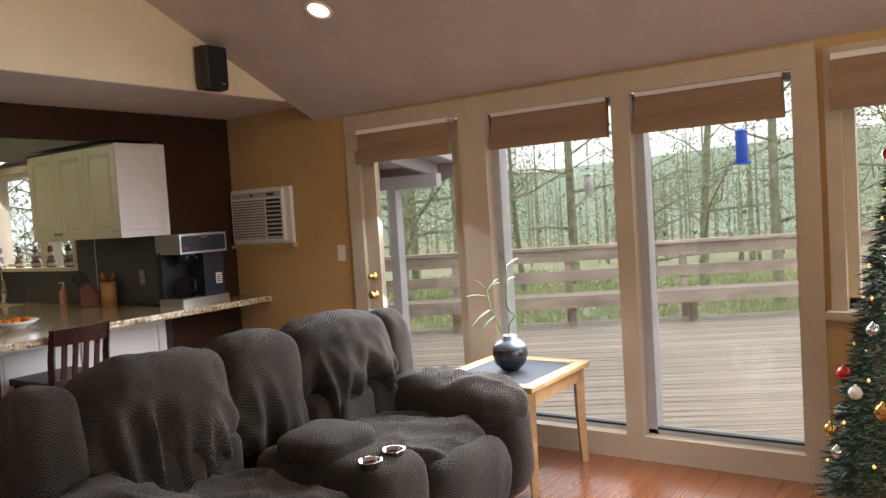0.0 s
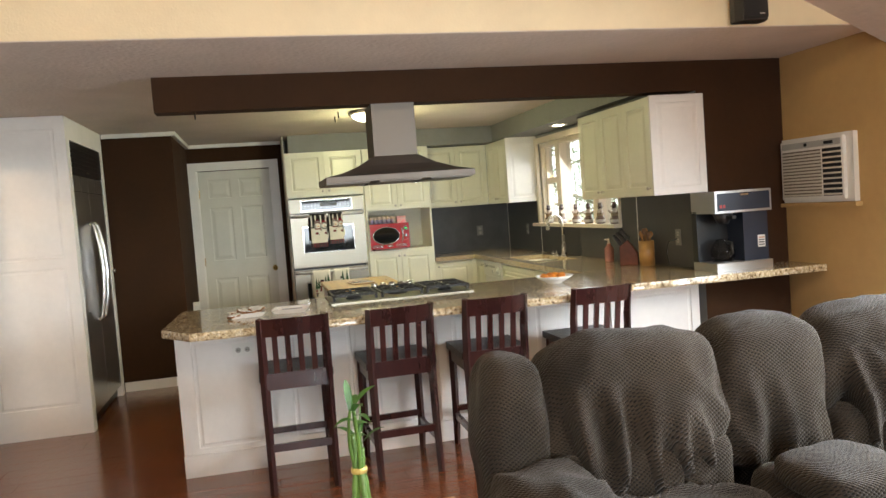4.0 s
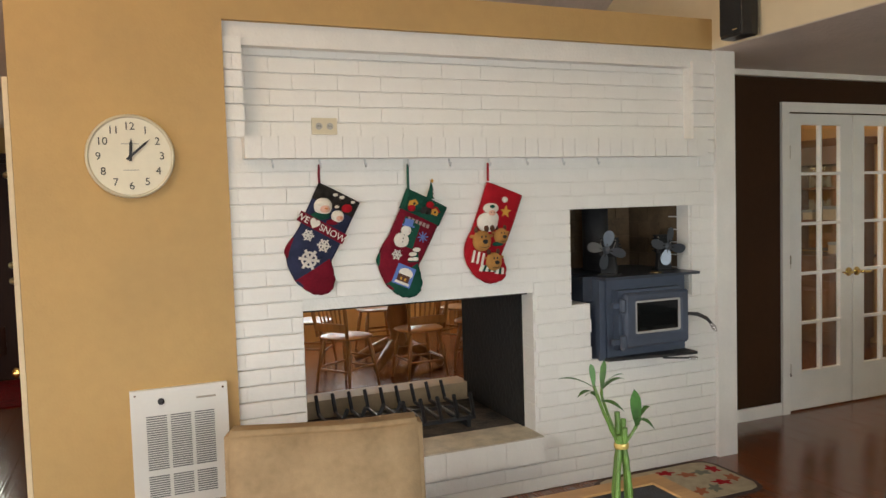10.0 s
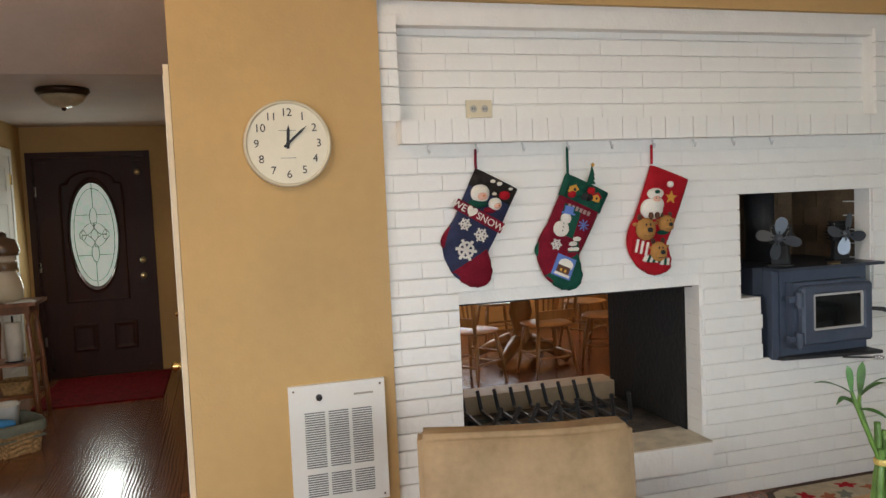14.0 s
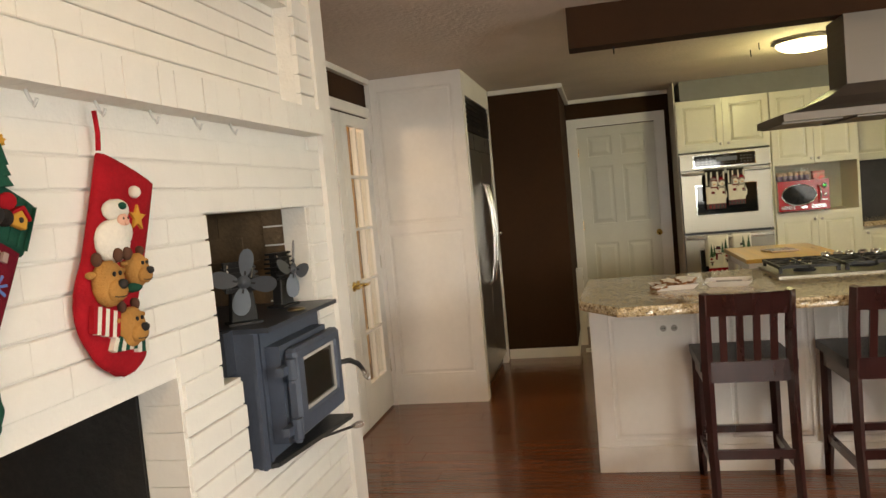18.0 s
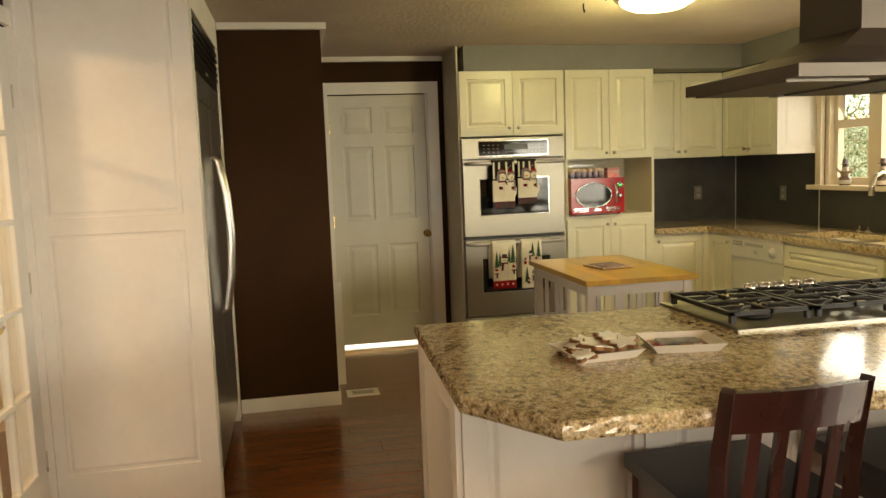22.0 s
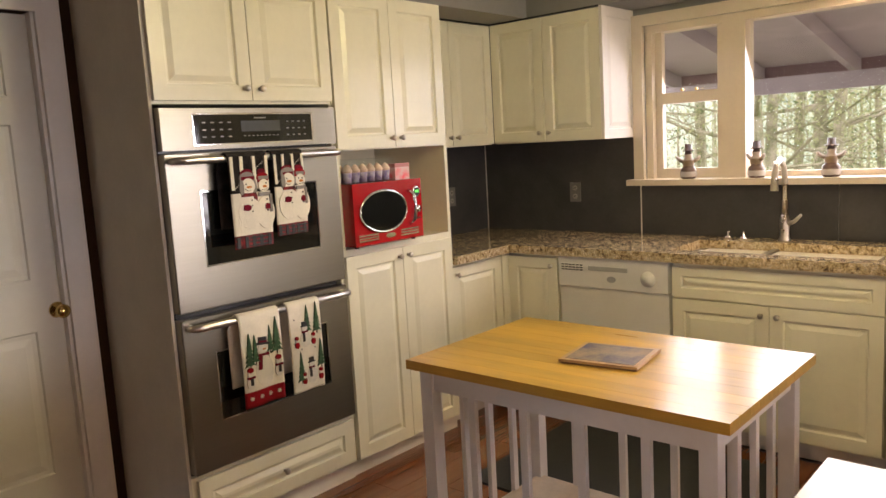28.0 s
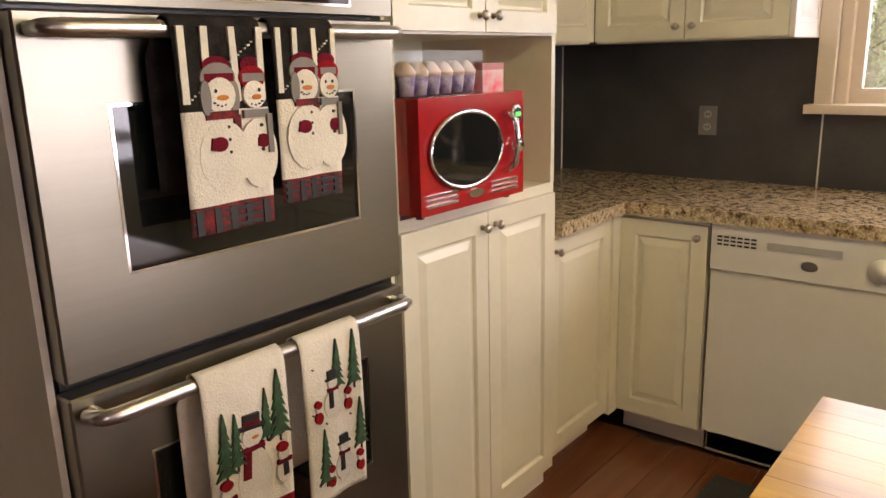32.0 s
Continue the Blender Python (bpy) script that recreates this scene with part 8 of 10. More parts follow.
for i in range(4):
    part("notice_line", box(0.347, 0.388, -0.224, -0.2222, 0.152 + i * 0.016, 0.159 + i * 0.016), INK if i < 3 else CARROT, cf)
# knife block
kb = thing("knife_block", pose(-5.74, 3.37, 0.912, 0, 0, 60), "dark cherry knife block full of black handled knives", "knife block")
part("block", prism([(-0.07, 0), (0.07, 0), (0.07, 0.09), (-0.005, 0.20), (-0.07, 0.15)], -0.05, 0.05, "y"), mat("cherry_block", (0.16, 0.04, 0.018), 0.35, vary=0.2, coat=0.2), kb, bevel=0.005)
for i in range(3):
    for j in range(3):
        b = box(-0.012, 0.012, -0.007, 0.007, 0, 0.10)
        turned(b, pose(-0.055 + i * 0.03, -0.03 + j * 0.03, 0.16 + i * 0.022, 0, -38, 0))
        part("knife_handle", b, BLACK, kb, "black riveted handle", bevel=0.004)
# utensil crock
uc = thing("utensil_holder", pose(-5.585, 3.44, 0.912), "tall bamboo utensil holder with wooden spoons", "utensil holder")
part("holder", lathe([(0.058, 0), (0.058, 0.19), (0.05, 0.19), (0.05, 0.02)], seg=24), mat("golden_bamboo", (0.50, 0.26, 0.08), 0.4, vary=0.15, stretch=(1, 1, 0.15)), uc, smooth=True)
rn = random.Random(9)
for i in range(7):
    a, r = i * 0.9, 0.028
    x, y = r * math.cos(a), r * math.sin(a)
    h = rn.uniform(0.24, 0.29)
    part("spoon", tube([(x * 0.5, y * 0.5, 0.05), (x * 1.1, y * 1.1, h - 0.05), (x * 1.25, y * 1.25, h - 0.025), (x * 1.3, y * 1.3, h)], [0.006, 0.006, 0.022, 0.012], 8), OAK if i % 2 else mat("dark_spoon_wood", (0.20, 0.10, 0.05), 0.5, vary=0.2), uc, smooth=True)
# soap bottle
so = thing("soap_bottle", pose(-6.20, 3.42, 0.912), "clear bottle of pink soap with white pump", "bottle")
part("bottle", lathe([(0.036, 0), (0.038, 0.01), (0.038, 0.11), (0.018, 0.135), (0.016, 0.15)], seg=20), mat("pink_soap", (0.60, 0.26, 0.22), 0.15, vary=0.1), so, smooth=True)
part("pump", tube([(0, 0, 0.15), (0, 0, 0.185), (0.0, -0.035, 0.185)], [0.012, 0.008, 0.006], 10), PLASTIC_W, so, smooth=True)

# ---- sink and tap ----
sk = thing("kitchen_sink", pose(-7.17, 3.175, 0.868), "undermounted stainless double bowl sink", "sink")
for x0, x1 in ((-0.45, -0.08), (-0.06, 0.45)):
    bm = bmesh.new()
    rows = []
    for ins, z in ((0.0, 0.0), (0.012, -0.02), (0.03, -0.17), (0.06, -0.19)):
        rows.append([bm.verts.new(p) for p in ((x0 + ins, -0.185 + ins, z), (x1 - ins, -0.185 + ins, z), (x1 - ins, 0.185 - ins, z), (x0 + ins, 0.185 - ins, z))])
    for r, s in zip(rows, rows[1:]):
        for i in range(4):
            bm.faces.new((r[(i + 1) % 4], r[i], s[i], s[(i + 1) % 4]))
    bm.faces.new(rows[-1])
    part("bowl", bm, STEEL, sk, "brushed steel bowl")
part("divider", box(-0.085, -0.055, -0.185, 0.185, -0.02, 0.012), STEEL, sk, bevel=0.004)
fa = thing("kitchen_tap", pose(-7.22, 3.43, 0.912), "brushed nickel gooseneck kitchen tap", "tap")
part("body", lathe([(0.03, 0), (0.03, 0.01), (0.022, 0.03), (0.024, 0.10), (0.018, 0.13)], seg=20), NICKEL, fa, smooth=True)
part("neck", tube([(0, 0, 0.12), (0.0, 0.0, 0.30), (0, -0.02, 0.37), (0, -0.07, 0.405), (0, -0.125, 0.385), (0, -0.15, 0.33), (0, -0.155, 0.26)], [0.015, 0.014, 0.014, 0.014, 0.014, 0.016, 0.019], 12), NICKEL, fa, "arched spout", smooth=True)
part("lever", tube([(0.02, -0.01, 0.09), (0.05, -0.02, 0.10), (0.085, -0.03, 0.135)], [0.013, 0.010, 0.007], 10), NICKEL, fa, smooth=True)
for x in (-0.28, -0.20):
    part("deck_cap", lathe([(0.024, 0), (0.022, 0.014), (0.006, 0.018), (0.006, 0.04)], (x, 0.0, 0), 14), CHROME, fa, smooth=True)

# ---- kitchen window ----
kw = tagged(new("window_kitchen"), "warm white kitchen window with a double-hung side sash", "", "", "structure")
KW = mat("warm_white_window_paint", (0.70, 0.60, 0.48), 0.4, vary=0.03)
for nm, b in (("casing", (-8.06, -8.0, 3.50, 3.535, 1.2, 2.12)), ("casing", (-6.15, -6.13, 3.50, 3.535, 1.2, 2.12)), ("casing", (-8.0, -6.15, 3.50, 3.535, 2.06, 2.12)), ("window_sill", (-8.08, -6.12, 3.44, 3.66, 1.19, 1.222)),
              ("jamb", (-8.0, -7.96, 3.54, 3.66, 1.22, 2.06)), ("jamb", (-6.19, -6.15, 3.54, 3.66, 1.22, 2.06)), ("jamb", (-7.96, -6.19, 3.54, 3.66, 2.02, 2.06)), ("mullion", (-7.57, -7.45, 3.54, 3.66, 1.22, 2.02)), ("mullion", (-6.72, -6.60, 3.54, 3.66, 1.22, 2.02)),
              ("meeting_rail", (-7.94, -7.57, 3.575, 3.62, 1.63, 1.69)), ("sash", (-7.96, -7.92, 3.58, 3.62, 1.22, 2.02)), ("sash", (-7.61, -7.57, 3.58, 3.62, 1.22, 2.02)), ("sash", (-7.92, -7.61, 3.58, 3.62, 1.222, 1.275)), ("sash", (-7.45, -6.72, 3.60, 3.64, 1.222, 1.25)), ("meeting_rail", (-6.60, -6.19, 3.575, 3.62, 1.63, 1.69))):
    part(nm, box(*b), KW, kw, bevel=0.003)
for b in ((-7.93, -7.60, 1.26, 2.03), (-7.46, -6.71, 1.24, 2.03), (-6.61, -6.18, 1.24, 2.03)):
    g = part("pane", box(b[0], b[1], 3.612, 3.616, b[2], b[3]), GLASS, kw)
    g.visible_shadow = False
for x in (-7.80, -7.72):
    part("latch", lathe([(0.008, 0), (0.008, -0.014)], (x, 3.575, 1.70), 10, axis="y"), BRASS, kw)


def figurine(m):
    """A plain stacked round figure with a hat."""
    bm = lathe([(0.036, 0), (0.042, 0.012), (0.045, 0.03), (0.038, 0.055), (0.028, 0.062), (0.032, 0.085), (0.026, 0.105), (0.019, 0.112), (0.022, 0.13), (0.014, 0.145), (0.032, 0.147), (0.032, 0.151), (0.020, 0.153), (0.018, 0.185), (0.001, 0.186)], seg=20)
    for s in (-1, 1):
        tube([(s * 0.025, 0, 0.09), (s * 0.05, -0.004, 0.105), (s * 0.062, -0.006, 0.12)], [0.011, 0.010, 0.006], 8, bm)
    f = tagged(part("snow_figurine", bm, FIG, smooth=True), "small glazed snow figurine with hat on the sill", "figurine", "figurines on the sill")
    f.matrix_basis = m
    return f


def banded(name, bands):
    """Glaze in bands of colour up the height of a small figure."""
    m = bpy.data.materials.new(name)
    m.use_nodes = True
    n, l = m.node_tree.nodes, m.node_tree.links
    tc, sp, rp, ns = n.new("ShaderNodeTexCoord"), n.new("ShaderNodeSeparateXYZ"), n.new("ShaderNodeValToRGB"), n.new("ShaderNodeTexNoise")
    ns.inputs["Scale"].default_value = 40
    mr, ad = n.new("ShaderNodeMath"), n.new("ShaderNodeMath")
    l.new(tc.outputs["Generated"], sp.inputs[0])
    mr.operation, ad.operation = "MULTIPLY_ADD", "ADD"
    mr.inputs[1].default_value, mr.inputs[2].default_value = 0.10, -0.05
    l.new(ns.outputs[0], mr.inputs[0])
    l.new(sp.outputs["Z"], ad.inputs[0])
    l.new(mr.outputs[0], ad.inputs[1])
    l.new(ad.outputs[0], rp.inputs[0])
    cr = rp.color_ramp
    cr.interpolation = "CONSTANT"
    for i, (p, c) in enumerate(bands):
        e = cr.elements[i] if i < 2 else cr.elements.new(p)
        e.position, e.color = p, (*c, 1)
    l.new(rp.outputs[0], n["Principled BSDF"].inputs["Base Color"])
    n["Principled BSDF"].inputs["Roughness"].default_value = 0.25
    return m


FIG = banded("banded_figurine_glaze", [(0.0, (0.10, 0.06, 0.05)), (0.05, (0.50, 0.46, 0.42)), (0.20, (0.15, 0.10, 0.08)), (0.36, (0.24, 0.17, 0.11)), (0.52, (0.44, 0.36, 0.31)), (0.70, (0.09, 0.06, 0.055))])
f0 = figurine(pose(-7.74, 3.50, 1.223, 0, 0, 15))
for x, a in ((-7.38, -30), (-7.03, 5), (-6.75, 40), (-6.50, -10), (-6.22, 20)):
    copy_thing(f0, pose(x, 3.50, 1.223, 0, 0, a))

for m, lab, wd in ((pose(-8.455, 3.512, 1.15), "grey wall socket on the dark backsplash", False), (pose(-9.133, 3.145, 1.15, 0, 0, EAST), "grey wall socket on the dark backsplash", False), (pose(-5.235, 3.512, 1.13), "grey wall socket with a cord by the coffee brewer", False)):
    outlet(m, lab, wd, mat("grey_socket_plastic", (0.20, 0.19, 0.18), 0.45, vary=0.03))
outlet(pose(-4.896, 0.418, 0.722, 0, 0, EAST), "white double wall socket on the peninsula", True)
cord = tagged(part("power_cord", tube([(-5.235, 3.50, 1.12), (-5.29, 3.46, 1.10), (-5.31, 3.45, 1.02), (-5.27, 3.45, 0.93), (-5.15, 3.49, 0.918), (-5.0, 3.50, 0.918)], 0.005, 6), BLACK, smooth=True), "black power cord from the socket to the brewer", "cord")

# ---- microwave and what stands on it ----
mw = thing("microwave", pose(-8.46, 1.718, 1.046, 0, 0, EAST) @ Matrix.Diagonal((0.90, 0.88, 1.0, 1)), "glossy red retro microwave with oval window", "microwave")
part("body", box(0, 0.48, 0.0, 0.36, 0.012, 0.285), RED_ENAMEL, mw, bevel=0.012, segs=2)
part("window", ellipse(0.155, 0.088, -0.012, 0.002, 0.195, 0.155, 36), BLACK_GLASS, mw, "oval dark window")
rim = [(0.195 + 0.16 * math.cos(t), -0.008, 0.155 + 0.092 * math.sin(t)) for t in [2 * math.pi * k / 36 for k in range(37)]]
part("chrome_ring", tube(rim, 0.006, 8), CHROME, mw, "oval chrome ring", smooth=True)
part("handle", tube([(0.375, -0.004, 0.235), (0.385, -0.035, 0.215), (0.392, -0.042, 0.16), (0.385, -0.035, 0.10), (0.375, -0.004, 0.08)], 0.009, 10), CHROME, mw, "curved chrome handle", smooth=True)
part("clock_ring", lathe([(0.026, 0), (0.026, -0.008), (0.021, -0.010)], (0.435, 0, 0.225), 20, axis="y"), CHROME, mw, smooth=True)
part("clock_display", lathe([(0.020, -0.008), (0.020, -0.0105)], (0.435, 0, 0.225), 20, axis="y"), BLACK, mw)
part("clock_digits", box(0.423, 0.447, -0.0125, -0.010, 0.22, 0.231), mat("green_led", (0.02, 0.3, 0.05), 0.4, emit=(0.05, 1.0, 0.15), estr=1.2), mw, "green lit digits")
part("dial", lathe([(0.018, 0), (0.016, -0.022), (0.006, -0.024)], (0.435, 0, 0.145), 18, axis="y"), CHROME, mw, smooth=True)
for i in range(4):
    part("button", lathe([(0.005, 0), (0.004, -0.006)], (0.413 + i * 0.014, 0, 0.10), 10, axis="y"), CHROME, mw)
for s in (0, 1):
    for i in range(3):
        part("trim_strip", box(0.02 + s * 0.29, 0.15 + s * 0.29, -0.006, 0.001, 0.03 + i * 0.012, 0.036 + i * 0.012), CHROME, mw)
part("badge", ellipse(0.035, 0.011, -0.007, 0.001, 0.235, 0.042, 18), CHROME, mw)
for x in (0.04, 0.44):
    for y in (0.04, 0.32):
        part("foot", lathe([(0.012, 0), (0.012, 0.014)], (x, y, 0), 10), BLACK, mw)
cu = thing("cupcake_tray", pose(-8.55, 1.80, 1.331, 0, 0, EAST), "clear lidded tray of purple wrapped cupcakes", "food tray")
WRAP = mat("purple_white_wrapper", (0.09, 0.06, 0.18), 0.6, vary=0.6, scale=40, dark=(0.50, 0.47, 0.52))
part("tray_base", box(-0.075, 0.205, -0.055, 0.125, 0.0, 0.004), GLASS, cu)
for i in range(6):
    for j in range(3):
        c = part("cupcake", lathe([(0.017, 0.004), (0.023, 0.05), (0.001, 0.052)], (-0.05 + i * 0.0465, -0.028 + j * 0.05, 0), 12), WRAP, cu, "purple and white striped wrapper", smooth=True)
        part("icing", lathe([(0.023, 0.048), (0.024, 0.058), (0.016, 0.070), (0.006, 0.080), (0.001, 0.082)], (-0.05 + i * 0.0465, -0.028 + j * 0.05, 0), 12), mat("pale_icing", (0.70, 0.52, 0.42), 0.5), c, smooth=True)
part("lid", box(-0.08, 0.21, -0.06, 0.13, 0.055, 0.105), GLASS, cu, "clear plastic lid", bevel=0.012, segs=2)
gb2 = thing("gift_box", pose(-8.51, 2.035, 1.331, 0, 0, EAST), "small red and white printed box", "box")
part("carton", box(0, 0.095, 0.0, 0.07, 0, 0.07), mat("red_white_print", (0.50, 0.05, 0.07), 0.5, vary=0.8, scale=30, dark=(0.66, 0.60, 0.58)), gb2, bevel=0.003)
part("flap", box(-0.001, 0.096, -0.001, 0.071, 0.056, 0.073), mat("pink_flap", (0.55, 0.20, 0.20), 0.5), gb2)
for m in (pose(-8.551, 2.235, 0.93, 0, 0, EAST), pose(-8.581, 2.635, 0.80, 0, 0, EAST)):
    nt = thing("door_notice", m, "small white printed notice stuck on a cabinet door", "notice")
    part("paper", box(0, 0.06, -0.0015, 0.0, -0.03, 0.02), PLASTIC_W, nt)
    for i in range(2):
        part("print_line", box(0.008, 0.05, -0.0025, -0.0014, -0.012 + i * 0.014, -0.007 + i * 0.014), INK, nt)


# ---- towels on the oven handles ----
def towel(x0, x1, ztop, length, kind, label):
    t = thing("dish_towel", pose(-8.512, 0.885, 0.305, 0, 0, EAST), label, "towel", "towels on the oven handles")
    w = x1 - x0
    bm = bmesh.new()
    cols, rws = 16, 28
    prof = [(-0.040, -length * 0.78 + length * 0.78 * k / 6) for k in range(6)] + [(-0.049, 0.0), (-0.056, 0.013), (-0.07, 0.0185), (-0.084, 0.013), (-0.091, -0.002)]
    front = len(prof)
    prof += [(-0.093 - 0.004 * math.sin(k / rws * 2.6), -0.002 - (length - 0.002) * k / rws) for k in range(1, rws + 1)]
    fold = lambda u, z: 0.0035 * math.sin(u * 7.5 + x0 * 30) * min(1.0, max(0.0, -z * 6))
    grid = []
    for j, (y, z) in enumerate(prof):
        row = []
        for i in range(cols + 1):
            u = i / cols
            side = 0.018 if j < 6 else 0.0
            row.append(bm.verts.new((x0 - side + w * u * (1.0 - 0.03 * min(1, max(0, -z * 3))), y - (fold(u, z) if j > 8 else 0), ztop + z)))
        grid.append(row)
    for j, (a, b) in enumerate(zip(grid, grid[1:])):
        v = -(prof[j][1] + prof[j + 1][1]) / 2 / length
        for i in range(cols):
            f = bm.faces.new((a[i], a[i + 1], b[i + 1], b[i]))
            if kind == "dark":
                f.material_index = 1 if j < front or v < 0.40 else (2 if v > 0.865 else 0)
            elif kind == "big":
                f.material_index = 2 if v > 0.83 and j >= front else 0
    bmesh.ops.recalc_face_normals(bm, faces=bm.faces[:])
    bmesh.ops.solidify(bm, geom=bm.faces[:], thickness=0.003)
    bmesh.ops.recalc_face_normals(bm, faces=bm.faces[:])
    cl = part("cloth", bm, CREAM_CL, t, smooth=True)
    cl.data.materials.append(DARK_CL)
    cl.data.materials.append(PLAID_CL if kind == "dark" else RED_CL)

    def surface(u, v):
        z = -length * v
        k = max(0.0, min(1.0, v)) * 2.6
        return -0.093 - 0.004 * math.sin(k) - fold(u, z)

    def dot(nm, material, u, v, rx, rz, lift=0.0):
        y = surface(u, v)
        part(nm, ellipse(rx, rz, y - 0.0045 - lift, y + 0.001, x0 + w * u, ztop - length * v, 18), material, t)

    def patch(nm, material, xa, xb, za, zb, lift=0.0, lean=0.0):
        y = surface((xa + xb) / 2, (za + zb) / 2)
        b = box(-w * (xb - xa) / 2, w * (xb - xa) / 2, y - 0.0045 - lift, y + 0.001, -length * (zb - za) / 2, length * (zb - za) / 2)
        part(nm, turned(b, pose(x0 + w * (xa + xb) / 2, 0, ztop - length * (za + zb) / 2, 0, lean, 0)), material, t)
    if kind == "dark":
        for u, lean in ((0.03, 0), (0.27, 1), (0.60, -2), (0.90, 1)):
            patch("printed_birch", CREAM_CL, u, u + 0.075, 0.0, 0.36, -0.001, lean)
        for q in range(26):
            dot("printed_snow", CREAM_CL, 0.04 + 0.92 * ((q * 0.618) % 1), 0.04 + 0.33 * ((q * 0.381) % 1), 0.0016, 0.0016, -0.001)
        for u, v, k in ((0.43, 0.325, 1.1), (0.83, 0.330, 0.88)):
            big = k > 1
            dot("printed_body", CREAM_CL, u, v + 0.30, 0.046 * k, 0.060, -0.0005)
            dot("printed_hat", GREY_CL if big else RED_CL, u - 0.01, v - 0.085, 0.031 * k, 0.022 * k, 0.0002)
            if big:
                dot("printed_earflap", GREY_CL, u - 0.17, v + 0.01, 0.010, 0.028, 0.0001)
                dot("printed_earflap", GREY_CL, u + 0.17, v + 0.01, 0.010, 0.028, 0.0001)
            dot("printed_hat_top", DRED_F, u - 0.02, v - 0.145, 0.024 * k, 0.014, 0.0001)
            dot("printed_head", CREAM_CL, u, v, 0.0265 * k, 0.0265 * k, 0.0007)
            patch("printed_hat_band", DRED_F if big else GREY_CL, u - 0.15 * k, u + 0.15 * k, v - 0.105, v - 0.065, 0.0009)
            patch("printed_scarf", PLAID_CL if big else GREY_CL, u - 0.17 * k, u + 0.17 * k, v + 0.075, v + 0.115, 0.0010)
            patch("printed_scarf_end", PLAID_CL if big else GREY_CL, u + 0.13 * k, u + 0.20 * k, v + 0.10, v + (0.34 if big else 0.30), 0.0008)
            dot("printed_nose", CARROT, u + 0.02, v + 0.012, 0.011 * k, 0.0045, 0.0014)
            for e in (-0.055, 0.055):
                dot("printed_eye", INK, u + e, v - 0.022, 0.0026, 0.0034, 0.0014)
            for e in (-0.08, -0.045, 0.0, 0.045, 0.08):
                dot("printed_smile", INK, u + e, v + 0.052 - e * e * 2.6, 0.0022, 0.0016, 0.0014)
            dot("printed_mitten", DRED_F, u - 0.06 if big else u + 0.06, v + 0.235, 0.0135 * k, 0.012, 0.0012)
            patch("printed_cuff", DRED_F, (u - 0.16) if big else (u + 0.0), (u - 0.07) if big else (u + 0.08), v + 0.205, v + 0.265, 0.0010, 12)
            for q in range(3):
                dot("printed_button", INK, u + 0.055 * k, v + 0.155 + q * 0.062, 0.003, 0.003, 0.0014)
        for q in range(5):
            patch("printed_plaid", INK, 0.04 + q * 0.2, 0.12 + q * 0.2, 0.872, 0.995, -0.0015)
        for q in range(3):
            patch("printed_plaid", INK, 0.01, 0.96, 0.885 + q * 0.042, 0.902 + q * 0.042, -0.0018)
    else:
        def pine(u, v, h, wd):
            y = surface(u, v)
            part("printed_stem", box(x0 + w * u - 0.0012, x0 + w * u + 0.0012, y - 0.004, y + 0.001, ztop - length * v - h * 0.1, ztop - length * v), BROWN_F, t)
            for q in range(6):
                s = (1 - q * 0.145)
                zb = ztop - length * v + h * q * 0.145
                bm2 = prism([(x0 + w * u - wd * s, zb - h * 0.03), (x0 + w * u - wd * s * 0.4, zb + h * 0.02), (x0 + w * u, zb - h * 0.01), (x0 + w * u + wd * s * 0.4, zb + h * 0.02), (x0 + w * u + wd * s, zb - h * 0.03), (x0 + w * u, zb + h * 0.26)], y - 0.0045 - q * 0.0002, y + 0.001, "y")
                part("printed_pine", bm2, PINE_CL, t)
        if kind == "big":
            pine(0.17, 0.53, 0.125, 0.024)
            pine(0.30, 0.50, 0.105, 0.018)
            pine(0.86, 0.44, 0.135, 0.028)
            pine(0.70, 0.42, 0.10, 0.018)
            dot("printed_body", WHITE_F, 0.5, 0.62, 0.040, 0.062)
            dot("printed_head", WHITE_F, 0.5, 0.37, 0.023, 0.021, 0.0004)
            patch("printed_hat", INK, 0.40, 0.60, 0.245, 0.315, 0.0012, 6)
            patch("printed_hat", INK, 0.33, 0.67, 0.305, 0.33, 0.0012, 6)
            patch("printed_hat_band", DRED_F, 0.40, 0.60, 0.285, 0.305, 0.0016, 6)
            dot("printed_nose", CARROT, 0.53, 0.38, 0.008, 0.0035, 0.0014)
            patch("printed_scarf", DRED_F, 0.36, 0.64, 0.425, 0.455, 0.0010)
            patch("printed_scarf", DRED_F, 0.36, 0.45, 0.44, 0.60, 0.0010, 6)
            patch("printed_scarf", INK, 0.56, 0.65, 0.44, 0.62, 0.0010, -4)
            for u, v in ((0.15, 0.62), (0.87, 0.56)):
                dot("printed_body", WHITE_F, u, v + 0.10, 0.018, 0.026)
                dot("printed_head", WHITE_F, u, v, 0.013, 0.013, 0.0006)
                dot("printed_cap", RED_CL, u, v - 0.042, 0.013, 0.010, 0.001)
                patch("printed_scarf", DRED_F, u - 0.08, u + 0.10, v + 0.03, v + 0.055, 0.001)
                patch("printed_scarf", INK, u - 0.02, u + 0.05, v + 0.05, v + 0.13, 0.001)
            for q in range(4):
                for k in range(3):
                    patch("printed_flake", CREAM_CL, 0.105 + q * 0.23, 0.195 + q * 0.23, 0.898, 0.906, -0.001, k * 60)
        else:
            for u, v, h in ((0.55, 0.31, 0.105), (0.84, 0.33, 0.12), (0.25, 0.86, 0.12), (0.9, 0.74, 0.11)):
                pine(u, v, h, 0.021)
